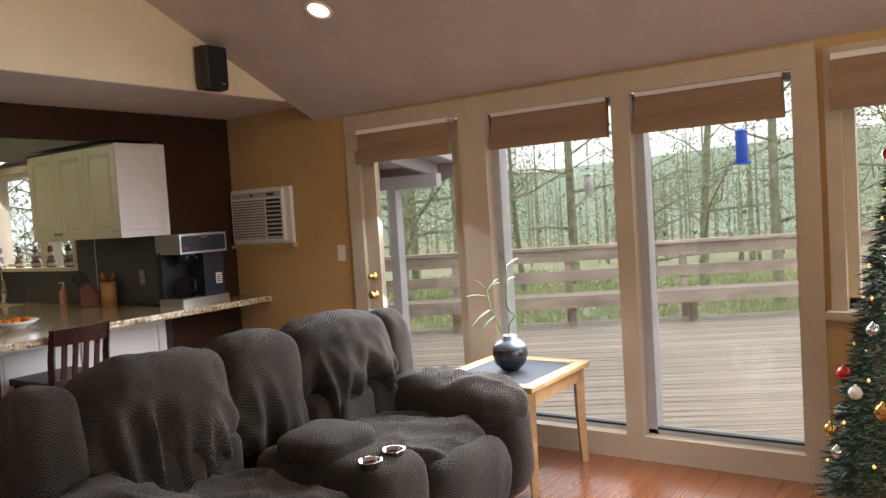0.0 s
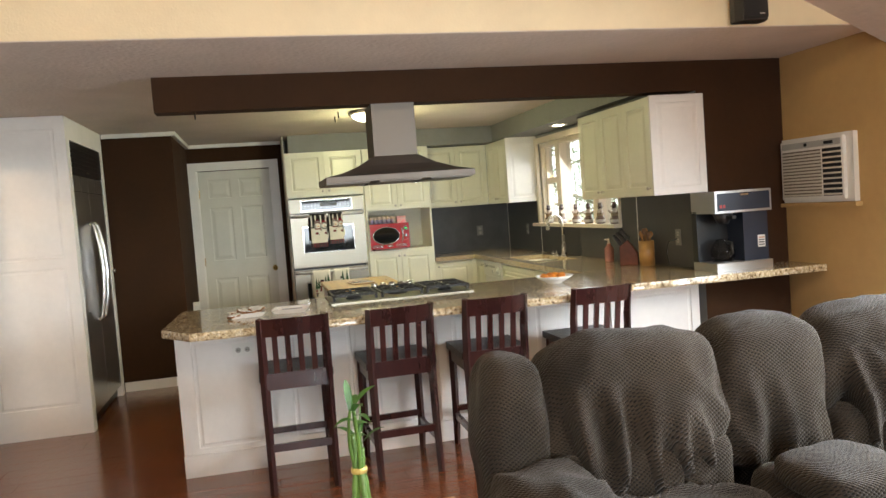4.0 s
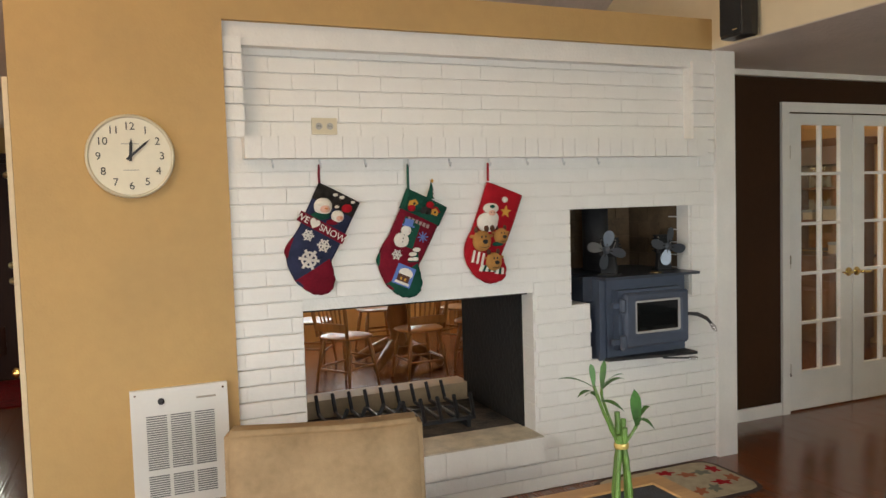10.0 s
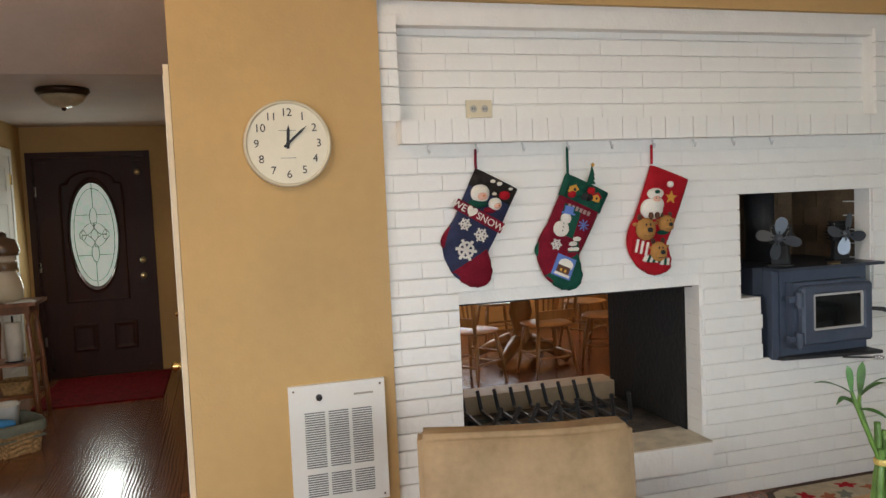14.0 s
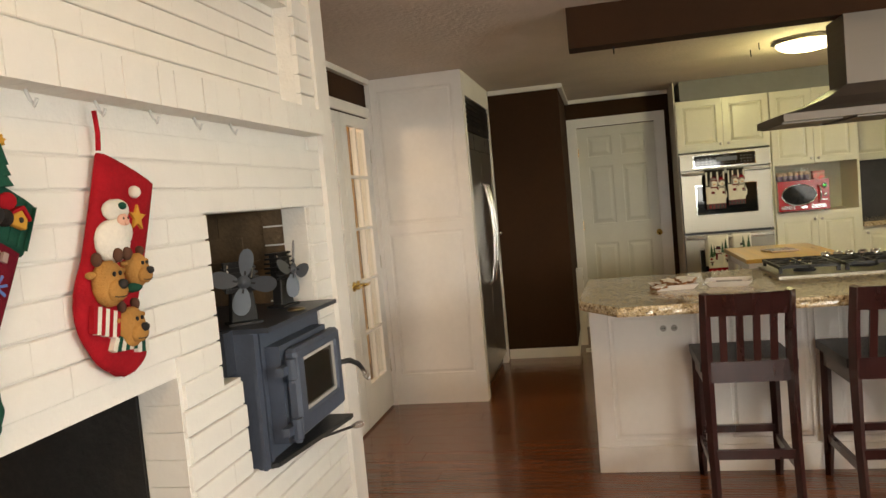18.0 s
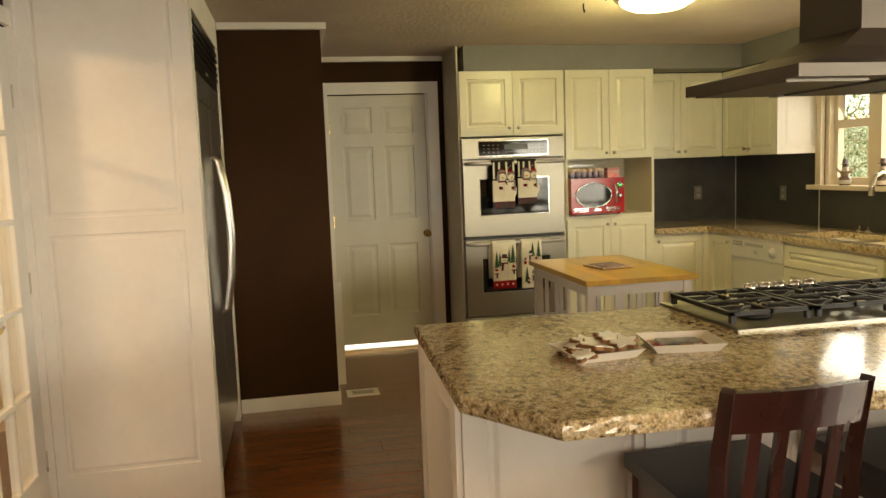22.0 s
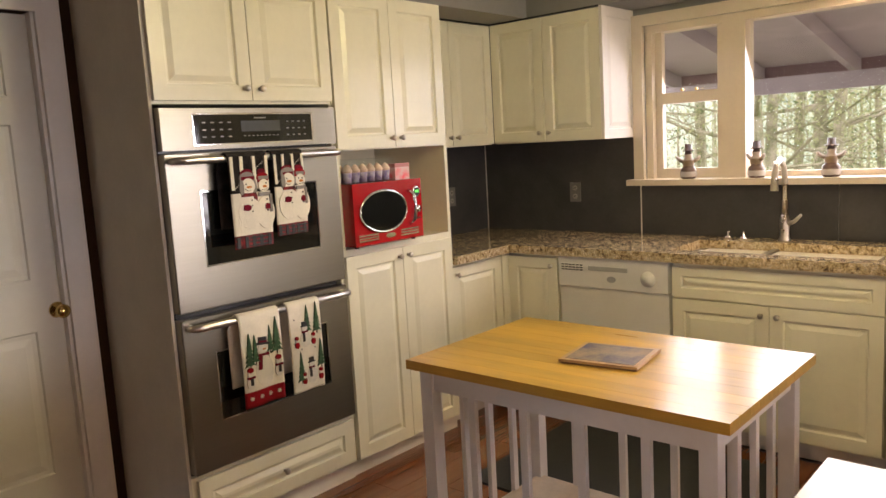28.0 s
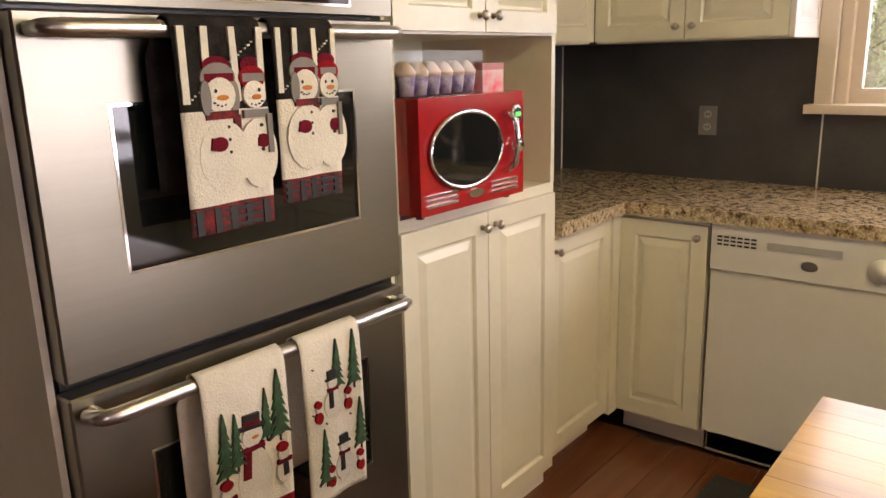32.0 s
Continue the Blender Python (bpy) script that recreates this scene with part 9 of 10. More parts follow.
            for u, v in ((0.45, 0.27), (0.60, 0.70)):
                dot("printed_body", WHITE_F, u, v + 0.13, 0.026, 0.032)
                dot("printed_head", WHITE_F, u, v, 0.013, 0.013, 0.0004)
                patch("printed_hat", INK, u - 0.07, u + 0.07, v - 0.075, v - 0.025, 0.001)
                patch("printed_hat", INK, u - 0.11, u + 0.11, v - 0.03, v - 0.018, 0.001)
                patch("printed_scarf", DRED_F, u - 0.09, u + 0.09, v + 0.03, v + 0.05, 0.001)
                patch("printed_scarf", INK, u - 0.08, u - 0.01, v + 0.05, v + 0.15, 0.001)
                for e in (-0.27, 0.27):
                    dot("printed_head", WHITE_F, u + e, v + 0.12, 0.008, 0.009, 0.0006)
                    dot("printed_cap", RED_CL, u + e, v + 0.095, 0.009, 0.008, 0.001)
                    dot("printed_coat", RED_CL, u + e, v + 0.175, 0.010, 0.013, 0.0008)
            for u, v in ((0.15, 0.15), (0.75, 0.52), (0.3, 0.5), (0.1, 0.42)):
                dot("printed_snow", GREY_CL, u, v, 0.002, 0.002)
    return t


towel(0.205, 0.378, 1.172, 0.338, "dark", "dark and cream printed winter dish towel, folded over the handle")
towel(0.400, 0.548, 1.172, 0.312, "dark", "dark and cream printed winter dish towel, folded over the handle")
towel(0.188, 0.372, 0.574, 0.345, "big", "cream printed dish towel with red hem, folded over the handle")
towel(0.412, 0.572, 0.574, 0.352, "small", "cream printed dish towel with pine trees, folded over the handle")

# ---- trivet, bin, mats, floor register ----
tv = thing("picture_trivet", pose(-7.07, 1.41, 0.846, 0, 0, 8), "square tile trivet with a dark picture on the cart", "trivet")
part("tile", box(-0.115, 0.115, -0.10, 0.10, 0.004, 0.012), mat("tan_tile_edge", (0.45, 0.28, 0.16), 0.3), tv, bevel=0.006)
part("picture", box(-0.10, 0.10, -0.085, 0.085, 0.012, 0.0132), mat("dark_blue_picture", (0.05, 0.05, 0.10), 0.2, vary=0.7, scale=9, dark=(0.45, 0.34, 0.26)), tv)
part("cork_back", box(-0.11, 0.11, -0.095, 0.095, 0.0, 0.004), BROWN_F, tv)
bn2 = thing("waste_bin", pose(-6.28, 1.22, 0), "stainless steel lidded waste bin", "waste bin")
part("body", box(-0.19, 0.19, -0.19, 0.14, 0.03, 0.64), STEEL_D, bn2, "brushed steel body", bevel=0.03, segs=3)
part("base", box(-0.185, 0.185, -0.185, 0.135, 0.0, 0.03), BLACK, bn2)
part("rim", box(-0.20, 0.20, -0.20, 0.15, 0.64, 0.70), STEEL, bn2, "bright steel rim", bevel=0.03, segs=3)
part("lid", box(-0.17, 0.17, -0.17, 0.12, 0.70, 0.708), mat("dark_glossy_lid", (0.10, 0.10, 0.11), 0.12, 0.7), bn2, "glossy dark lid", bevel=0.003)
tagged(part("anti_fatigue_mat", box(-8.1, -7.0, 1.96, 2.80, 0.0, 0.012), BLACKMAT, bevel=0.004), "black rubber mat in front of the sink", "mat")
vt = thing("floor_register", pose(-7.86, 0.02, 0.0), "white metal floor heating register", "vent")
part("plate", box(-0.075, 0.075, -0.105, 0.105, 0.0, 0.006), PLASTIC_W, vt, bevel=0.002)
# opening is a flat sheet with the duct's shade painted dark
part("opening", box(-0.04, 0.04, -0.07, 0.07, 0.006, 0.007), mat("dark_vent", (0.10, 0.09, 0.075), 0.6), vt)
for i in range(9):
    part("fin", box(-0.04, 0.04, -0.066 + i * 0.0155, -0.060 + i * 0.0155, 0.007, 0.0085), PLASTIC_W, vt)
gp = thing("gate_post", pose(-8.145, -0.10, 0), "white half-height gate post by the pantry door", "post")
part("post", box(-0.04, 0.04, -0.03, 0.03, 0.0, 0.71), WHITE_TRIM, gp, bevel=0.005)
part("latch", box(-0.02, 0.02, 0.03, 0.036, 0.60, 0.64), NICKEL, gp)
for x, y in ((-7.1, 1.3), (-6.8, 1.3)):
    sh = thing("ceiling_hook", pose(x, y, CEIL), "small black hook in the kitchen ceiling", "hook", "ceiling hooks")
    part("stem", tube([(0, 0, 0), (0, 0, -0.035), (0.012, 0, -0.05), (0.02, 0, -0.04)], 0.004, 6), BLACK, sh)
part("hook_stem", tube([(-5.03, 0.26, 2.138), (-5.03, 0.26, 2.115), (-5.02, 0.26, 2.10)], 0.004, 6), BLACK, bpy.data.objects["header_beam"])

# ---- hall ----
def hall_door(y, w, label, kn):
    d = tagged(new("door_closet" if kn else "door_side"), label, "", "", "structure")
    d.matrix_basis = pose(1.083, y, 0, 0, 0, WEST)
    cw = 0.06
    part("casing", box(-cw, 0, -0.02, 0.0, 0, 2.05 + cw), WHITE_TRIM, d, bevel=0.004)
    part("casing", box(w, w + cw, -0.02, 0.0, 0, 2.05 + cw), WHITE_TRIM, d, bevel=0.004)
    part("casing", box(0, w, -0.02, 0.0, 2.05, 2.05 + cw), WHITE_TRIM, d, bevel=0.004)
    part("door_slab", panelled(w, 2.04, 0.009, six_panel(w, 2.04), ((0, 0), (0.008, 0.006), (0.02, 0.006), (0.035, 0.001))), mat("white_hall_door_paint", (0.70, 0.66, 0.60), 0.3, vary=0.03), d).matrix_basis = pose(0, -0.010, 0.01)
    if kn:
        lever(d, 0.06, 0.98, 1, -0.010)
    for z in (0.3, 1.1, 1.85):
        part("hinge", box(w - 0.01, w + 0.01, -0.024, -0.012, z - 0.045, z + 0.045), BRASS, d)


hall_door(-3.03, 0.62, "white six panel closet door in the hall", True)
hall_door(-4.21, 0.96, "white panelled side door in the hall", False)
fs2 = thing("carpeted_stairs", pose(1.09, -2.695, 0), "tan carpeted stairs rising from the hall", "stairs")
for i in range(6):
    part("step", box(0.0 + i * 0.24, 1.5, 0.0, 0.76, 0.0 if i == 0 else 0.19 * i, 0.19 * (i + 1)), CARPET, fs2, bevel=0.015, segs=2)
hr = thing("handrail", pose(1.10, -2.695, 0), "white sloping stair handrail on the wall", "handrail")
part("rail", tube([(0.10, 0.05, 1.02), (1.4, 0.05, 2.05)], 0.022, 10), WHITE_TRIM, hr, smooth=True)
part("bracket", box(0.3, 0.33, 0.0, 0.05, 1.12, 1.16), NICKEL, hr)
hl = thing("hall_ceiling_light", pose(0.30, -3.37, 2.345), "bronze flush ceiling light with alabaster bowl, unlit", "ceiling light")
BRZ = mat("dark_bronze", (0.045, 0.022, 0.012), 0.4, 0.6)
part("canopy", lathe([(0.16, 0), (0.165, -0.02), (0.14, -0.045)], seg=28), BRZ, hl, smooth=True)
part("bowl", lathe([(0.14, -0.042), (0.125, -0.075), (0.08, -0.11), (0.02, -0.125)], seg=28), mat("alabaster_glass", (0.50, 0.42, 0.27), 0.3, vary=0.15), hl, "alabaster glass bowl", smooth=True)
part("finial", lathe([(0.018, -0.12), (0.012, -0.14), (0.001, -0.145)], seg=14), BRZ, hl, smooth=True)
tagged(part("door_mat", box(-0.1, 0.88, -5.55, -4.42, 0.0, 0.012), REDMAT, bevel=0.004), "dark red mat in front of the front door", "mat")
# stand with snow figure
hs = thing("plant_stand", pose(0.88, -4.12, 0), "tall dark oak stand with turned legs and shelves", "stand")
DOAK = mat("dark_oak", (0.24, 0.088, 0.034), 0.35, vary=0.25, coat=0.2, stretch=(1, 1, 0.2))
for x in (-0.13, 0.13):
    for y in (-0.13, 0.13):
        part("leg", tube([(x * 1.3, y * 1.3, 0), (x * 1.2, y * 1.2, 0.2), (x * 1.15, y * 1.15, 0.5), (x, y, 0.72), (x * 1.02, y * 1.02, 0.76), (x, y, 0.80), (x, y, 0.88)], [0.016, 0.022, 0.016, 0.02, 0.012, 0.021, 0.02], 10), DOAK, hs, smooth=True)
part("top", box(-0.20, 0.20, -0.20, 0.20, 0.88, 0.905), DOAK, hs, bevel=0.006)
part("apron", box(-0.15, 0.15, -0.15, 0.15, 0.82, 0.88), DOAK, hs)
part("shelf", box(-0.15, 0.15, -0.15, 0.15, 0.44, 0.46), DOAK, hs)
part("shelf", box(-0.155, 0.155, -0.155, 0.155, 0.20, 0.22), DOAK, hs)
sm = lathe([(0.07, 0), (0.115, 0.03), (0.120, 0.10), (0.10, 0.17), (0.078, 0.215), (0.092, 0.235), (0.094, 0.29), (0.082, 0.30), (0.086, 0.335), (0.104, 0.345), (0.112, 0.37), (0.108, 0.41), (0.085, 0.455), (0.03, 0.475), (0.030, 0.50), (0.001, 0.52)], seg=24)
tagged(part("snow_figure", sm, banded("cloth_snow_glaze", [(0.0, (0.58, 0.50, 0.36)), (0.44, (0.17, 0.10, 0.05)), (0.57, (0.60, 0.52, 0.40)), (0.655, (0.13, 0.075, 0.045)), (0.93, (0.06, 0.035, 0.025))]), smooth=True), "stuffed cream snow figure with brown hat on the stand", "figure").matrix_basis = pose(0.90, -4.08, 0.905)
pt = thing("paper_towel_roll", pose(0.88, -4.10, 0.46), "white paper towel roll on a dark holder", "paper towel")
part("roll", lathe([(0.055, 0.01), (0.055, 0.29), (0.02, 0.29)], seg=24), WHITE_F, pt, smooth=True)
part("holder", lathe([(0.07, 0), (0.07, 0.01), (0.008, 0.012), (0.008, 0.34)], seg=18), BLACK, pt)
WICK = mat("honey_wicker", (0.42, 0.25, 0.10), 0.7, vary=0.3, scale=40, bump=0.8, bscale=90)


pp = thing("paper_stack", pose(0.80, -4.02, 0.905, 0, 0, 20), "few loose white papers on the stand", "paper")
for i in range(3):
    part("sheet", box(-0.10, 0.10, -0.07, 0.07, 0.003 * i, 0.003 * i + 0.002), PLASTIC_W, pp).matrix_basis = pose(0.006 * i, 0.004 * i, 0, 0, 0, i * 4)
cm = thing("door_chime", pose(1.085, -3.98, 1.43, 0, 0, WEST), "small beige door chime box on the hall wall", "door chime")
part("cover", box(-0.06, 0.06, -0.04, 0.0, -0.05, 0.05), mat("beige_chime_plastic", (0.45, 0.38, 0.28), 0.5, vary=0.03), cm, bevel=0.006)
part("grille", box(-0.04, 0.04, -0.043, -0.039, -0.03, 0.01), BROWN_F, cm)


def basket(m, w, d, h, label, liner=None):
    b = thing("wicker_basket", m, label, "basket")
    bm = bmesh.new()
    rows = []
    NA, NR = 64, 14
    for j in range(NR):
        f = j / (NR - 1)
        k = 0.82 + 0.18 * f
        ring = []
        for i in range(NA):
            t = 2 * math.pi * i / NA
            c, s = math.cos(t), math.sin(t)
            x, y = math.copysign(abs(c) ** 0.4, c) * w * k, math.copysign(abs(s) ** 0.4, s) * d * k
            o = 1 + 0.022 * (1 if (i // 2 + j) % 2 else -1)
            ring.append(bm.verts.new((x * o, y * o, h * f)))
        rows.append(ring)
    for r, s in zip(rows, rows[1:]):
        for i in range(NA):
            bm.faces.new((r[i], r[(i + 1) % NA], s[(i + 1) % NA], s[i]))
    bm.faces.new(rows[0][::-1])
    part("weave", bm, WICK, b, "woven wicker side")
    if liner:
        lining = bmesh.new()
        lrows = []
        for k, z in ((1.05, h - 0.055), (1.07, h - 0.02), (1.03, h + 0.008), (0.95, h + 0.006), (0.90, h - 0.05), (0.86, h * 0.5)):
            lrows.append([lining.verts.new((math.copysign(abs(math.cos(t)) ** 0.4, math.cos(t)) * w * k, math.copysign(abs(math.sin(t)) ** 0.4, math.sin(t)) * d * k, z + 0.004 * math.sin(9 * t + 40 * k))) for t in [2 * math.pi * i / 48 for i in range(48)]])
        for r, q in zip(lrows, lrows[1:]):
            for i in range(48):
                lining.faces.new((r[i], r[(i + 1) % 48], q[(i + 1) % 48], q[i]))
        part("cloth_liner", lining, liner, b, "grey green cloth liner folded over the rim", smooth=True)
        part("cloth_floor", box(-w * 0.92, w * 0.92, -d * 0.92, d * 0.92, h * 0.5, h * 0.55), liner, b)
    return b


basket(pose(0.755, -3.35, 0, 0, 0, -57), 0.205, 0.16, 0.20, "wicker basket with grey cloth liner on the hall floor", mat("grey_green_cloth", (0.17, 0.18, 0.14), 0.95, vary=0.15))
basket(pose(0.88, -4.12, 0.22), 0.11, 0.10, 0.10, "small wicker basket on the stand")
bk = thing("white_tub", pose(0.80, -3.42, 0.11), "white plastic tub in the basket", "tub")
part("tub", lathe([(0.075, 0), (0.090, 0.175), (0.097, 0.18), (0.090, 0.186), (0.082, 0.15), (0.07, 0.01)], seg=24), PLASTIC_W, bk, smooth=True)
tagged(part("blue_cloth", soft(0.775, -3.25, 0.20, 0.085, 0.055, 0.035, 2.4, 20, 10, 0.012), mat("bright_blue_cloth", (0.05, 0.26, 0.55), 0.9, vary=0.1), smooth=True), "bright blue cloth lying in the basket", "cloth")
# open door edge at the end of the clock wall
od = tagged(new("door_hall_open"), "white door standing open along the hall wall", "", "", "structure")
part("door_slab", box(-0.486, -0.455, -1.95, -1.13, 0.01, 2.06), WHITE_TRIM, od, bevel=0.002)
part("edge_trim", box(-0.488, -0.468, -1.13, -0.955, 0.0, 2.07), mat("cream_edge_trim", (0.66, 0.52, 0.33), 0.5), od, bevel=0.003)
part("door_knob", lathe([(0.02, 0), (0.012, 0.012), (0.024, 0.03), (0.01, 0.045)], (-0.455, -1.2, 0.86), 14, axis="x"), BRASS, od, "brass knob", smooth=True)
part("latch", lathe([(0.012, 0), (0.010, 0.014)], (-0.455, -1.2, 1.08), 12, axis="x"), BRASS, od)

# ---- dining room ----
dt = thing("dining_table", pose(-3.25, -4.4, 0), "honey oak pedestal dining table", "table")
part("tabletop", lathe([(0.001, 0.72), (0.60, 0.72), (0.615, 0.735), (0.60, 0.755), (0.001, 0.755)], seg=36, squash=(1.25, 1)), OAK, dt, smooth=False)
part("pedestal", lathe([(0.16, 0.12), (0.10, 0.2), (0.07, 0.3), (0.11, 0.45), (0.08, 0.6), (0.16, 0.72)], seg=20), OAK, dt, smooth=True)
for k in range(4):
    a = math.radians(45 + 90 * k)
    part("foot", tube([(0.1 * math.cos(a), 0.1 * math.sin(a), 0.20), (0.3 * math.cos(a), 0.3 * math.sin(a), 0.12), (0.46 * math.cos(a), 0.46 * math.sin(a), 0.035)], [0.06, 0.05, 0.035], 8), OAK, dt, smooth=True)


def windsor(m):
    c = thing("dining_chair", m, "honey oak windsor dining chair with pressed back", "chair", "oak chairs round the dining table")
    s = soft(0, 0, 0.44, 0.21, 0.20, 0.022, 2.6, 24, 8, 0.0, 0, 0.006)
    part("seat", s, OAK, c, "shaped glossy seat", smooth=True)
    for x in (-1, 1):
        for y in (-1, 1):
            part("leg", tube([(x * 0.13, y * 0.12, 0.43), (x * 0.155, y * 0.145, 0.28), (x * 0.17, y * 0.165, 0.15), (x * 0.19, y * 0.18, 0)], [0.014, 0.021, 0.015, 0.011], 8), OAK, c, smooth=True)
        part("stretcher", tube([(x * 0.165, -0.15, 0.19), (x * 0.165, 0.15, 0.19)], 0.010, 6), OAK, c)
    for y, z in ((-0.155, 0.17), (-0.145, 0.26), (0.155, 0.17)):
        part("stretcher", tube([(-0.16, y, z), (0.16, y, z)], 0.010, 6), OAK, c)
    for x in (-0.18, 0.18):
        part("back_post", tube([(x * 0.92, 0.17, 0.45), (x, 0.20, 0.65), (x * 1.05, 0.26, 0.98)], [0.014, 0.017, 0.011], 8), OAK, c, smooth=True)
    for i in range(6):
        x = -0.12 + i * 0.048
        part("spindle", tube([(x * 0.9, 0.175, 0.57), (x, 0.21, 0.72), (x * 1.05, 0.24, 0.88)], [0.007, 0.010, 0.007], 6), OAK, c)
    part("crest_rail", box(-0.20, 0.20, 0.225, 0.25, 0.86, 0.97), OAK, c, bevel=0.01)
    part("lower_rail", box(-0.17, 0.17, 0.175, 0.195, 0.50, 0.57), OAK, c, bevel=0.008)
    return c


w0 = windsor(pose(-3.225, -3.76, 0, 0, 0, 4))
for x, y, a in ((-2.56, -3.72, -58), (-2.5, -4.75, -120), (-3.85, -3.9, 55), (-3.3, -5.2, 180), (-4.1, -4.8, 120)):
    copy_thing(w0, pose(x, y, 0, 0, 0, a))
hu = thing("china_cabinet", pose(-4.9, -6.0, 0, 0, 0, NORTH), "honey oak china cabinet with glazed doors", "cabinet")
part("base", box(-0.6, 0.6, -0.40, 0.0, 0, 0.85), OAK, hu, bevel=0.006)
part("upper_frame", wall_with_holes(-0.6, 0.6, 0.85, 2.05, -0.32, -0.29, [(-0.54, -0.04, 0.92, 1.9), (0.04, 0.54, 0.92, 1.9)]), OAK, hu)
part("upper_back", box(-0.6, 0.6, -0.03, 0.0, 0.85, 2.05), OAK, hu)
part("side", box(-0.6, -0.57, -0.29, -0.03, 0.85, 2.05), OAK, hu)
part("side", box(0.57, 0.6, -0.29, -0.03, 0.85, 2.05), OAK, hu)
part("cornice", box(-0.65, 0.65, -0.38, 0.02, 2.05, 2.14), OAK, hu, bevel=0.01)
for z in (1.2, 1.55):
    part("shelf", box(-0.57, 0.57, -0.28, -0.03, z, z + 0.015), OAK, hu)
    for i in range(5):
        part("plate", lathe([(0.001, 0), (0.08, -0.004), (0.10, -0.015), (0.08, -0.002)], (-0.4 + i * 0.2, -0.06, z + 0.12), 18, axis="y"), PLASTIC_W, hu, smooth=True)
for x in (-0.29, 0.29):
    part("glass_door", box(x - 0.25, x + 0.25, -0.31, -0.306, 0.92, 1.9), GLASS, hu)
    part("base_door", panelled(0.5, 0.7, 0.015, [(0.07, 0.43, 0.07, 0.63)]), OAK, hu).matrix_basis = pose(x - 0.25, -0.415, 0.08)
dwf = tagged(new("window_dining"), "white framed dining room window", "", "", "structure")
for nm, b in (("sash", (-4.2, -4.15, -6.17, -6.1, 0.75, 2.1)), ("sash", (-1.95, -1.9, -6.17, -6.1, 0.75, 2.1)), ("sash", (-4.15, -1.95, -6.17, -6.1, 0.75, 0.8)), ("sash", (-4.15, -1.95, -6.17, -6.1, 2.05, 2.1)), ("mullion", (-3.08, -3.02, -6.17, -6.1, 0.8, 2.05))):
    part(nm, box(*b), WHITE_TRIM, dwf)
g = part("pane", box(-4.16, -1.94, -6.14, -6.135, 0.79, 2.06), GLASS, dwf)
g.visible_shadow = False
hu = thing("china_hutch", pose(-7.25, -3.92, 0, 0, 0, EAST), "tall oak china hutch with mirror back and open shelves", "hutch")
HUT = mat("dark_honey_oak", (0.20, 0.095, 0.036), 0.4, vary=0.25, scale=5, coat=0.15, stretch=(1, 1, 0.2))
part("base_cabinet", box(0.0, 1.06, 0.02, 0.48, 0.06, 0.86), HUT, hu, bevel=0.006)
part("plinth", box(0.02, 1.04, 0.05, 0.46, 0.0, 0.06), HUT, hu)
part("counter", box(-0.02, 1.08, -0.02, 0.49, 0.86, 0.89), HUT, hu, bevel=0.006)
for x in (0.04, 0.54):
    dr = part("cabinet_door", panelled(0.48, 0.56, 0.02, [(0.06, 0.42, 0.06, 0.50)]), HUT, hu, "raised panel oak door")
    dr.matrix_basis = pose(x, 0.0, 0.08)
    part("knob", lathe([(0.006, 0), (0.006, -0.012), (0.014, -0.02), (0.008, -0.028)], (0.24, 0.0, 0.28), 12, axis="y"), BRASS, dr, smooth=True)
    part("drawer", box(x, x + 0.48, 0.0, 0.02, 0.67, 0.83), HUT, hu, bevel=0.005)
for x in (0.0, 1.035):
    part("upright", box(x, x + 0.025, 0.16, 0.48, 0.89, 1.98), HUT, hu, bevel=0.003)
part("mirror_back", box(0.025, 1.035, 0.464, 0.47, 0.90, 1.95), mat("silvered_mirror", (0.85, 0.87, 0.88), 0.04, 1.0, vary=0.0), hu, "mirror back")
for z in (1.22, 1.55):
    part("shelf", box(0.025, 1.035, 0.20, 0.462, z, z + 0.018), HUT, hu, bevel=0.002)
part("frieze", box(0.025, 1.035, 0.16, 0.18, 1.80, 1.98), HUT, hu, "arched oak frieze", bevel=0.004)
part("cornice", prism([(0.48, 1.98), (0.14, 1.98), (0.10, 2.05), (0.48, 2.05)], -0.04, 1.10, "x"), HUT, hu, "moulded cornice", bevel=0.004)
for x, z, w, h in ((0.72, 1.238, 0.16, 0.14), (0.45, 1.238, 0.12, 0.10), (0.80, 0.89, 0.18, 0.12)):
    bx = thing("keepsake_box", pose(-7.25, -3.92, 0, 0, 0, EAST) @ pose(x, 0.32, z), "small cream keepsake box on the hutch", "box", "boxes on the hutch")
    part("box_body", box(-w / 2, w / 2, -0.05, 0.05, 0.0, h * 0.75), mat("cream_box_card", (0.55, 0.48, 0.36), 0.7, vary=0.1), bx, bevel=0.003)
    part("box_lid", box(-w / 2 - 0.004, w / 2 + 0.004, -0.054, 0.054, h * 0.75, h), mat("blue_grey_box_lid", (0.30, 0.34, 0.36), 0.6, vary=0.1), bx, bevel=0.003)

# ---- outdoors: deck, rail, porch, trees ----
DK = mat("weathered_deck_board", (0.46, 0.39, 0.31), 0.5, vary=0.24, scale=3, bump=0.3, bscale=40, rand=0.12, stretch=(0.3, 4, 1))
RL = mat("weathered_rail_board", (0.46, 0.38, 0.31), 0.7, vary=0.2, scale=4, bump=0.3, bscale=40, rand=0.08, stretch=(0.3, 3, 1))
deck = tagged(new("deck"), "weathered diagonal board deck outside the patio windows", "", "", "structure")
deck.matrix_basis = pose(0, 0, -0.13, 0, 0, 30)
bdm = bpy.data.meshes.new("deck_board")
b = box(-13.0, 11.0, 0, 0.136, -0.03, 0.0)
b.to_mesh(bdm)
b.free()
bdm.materials.append(DK)
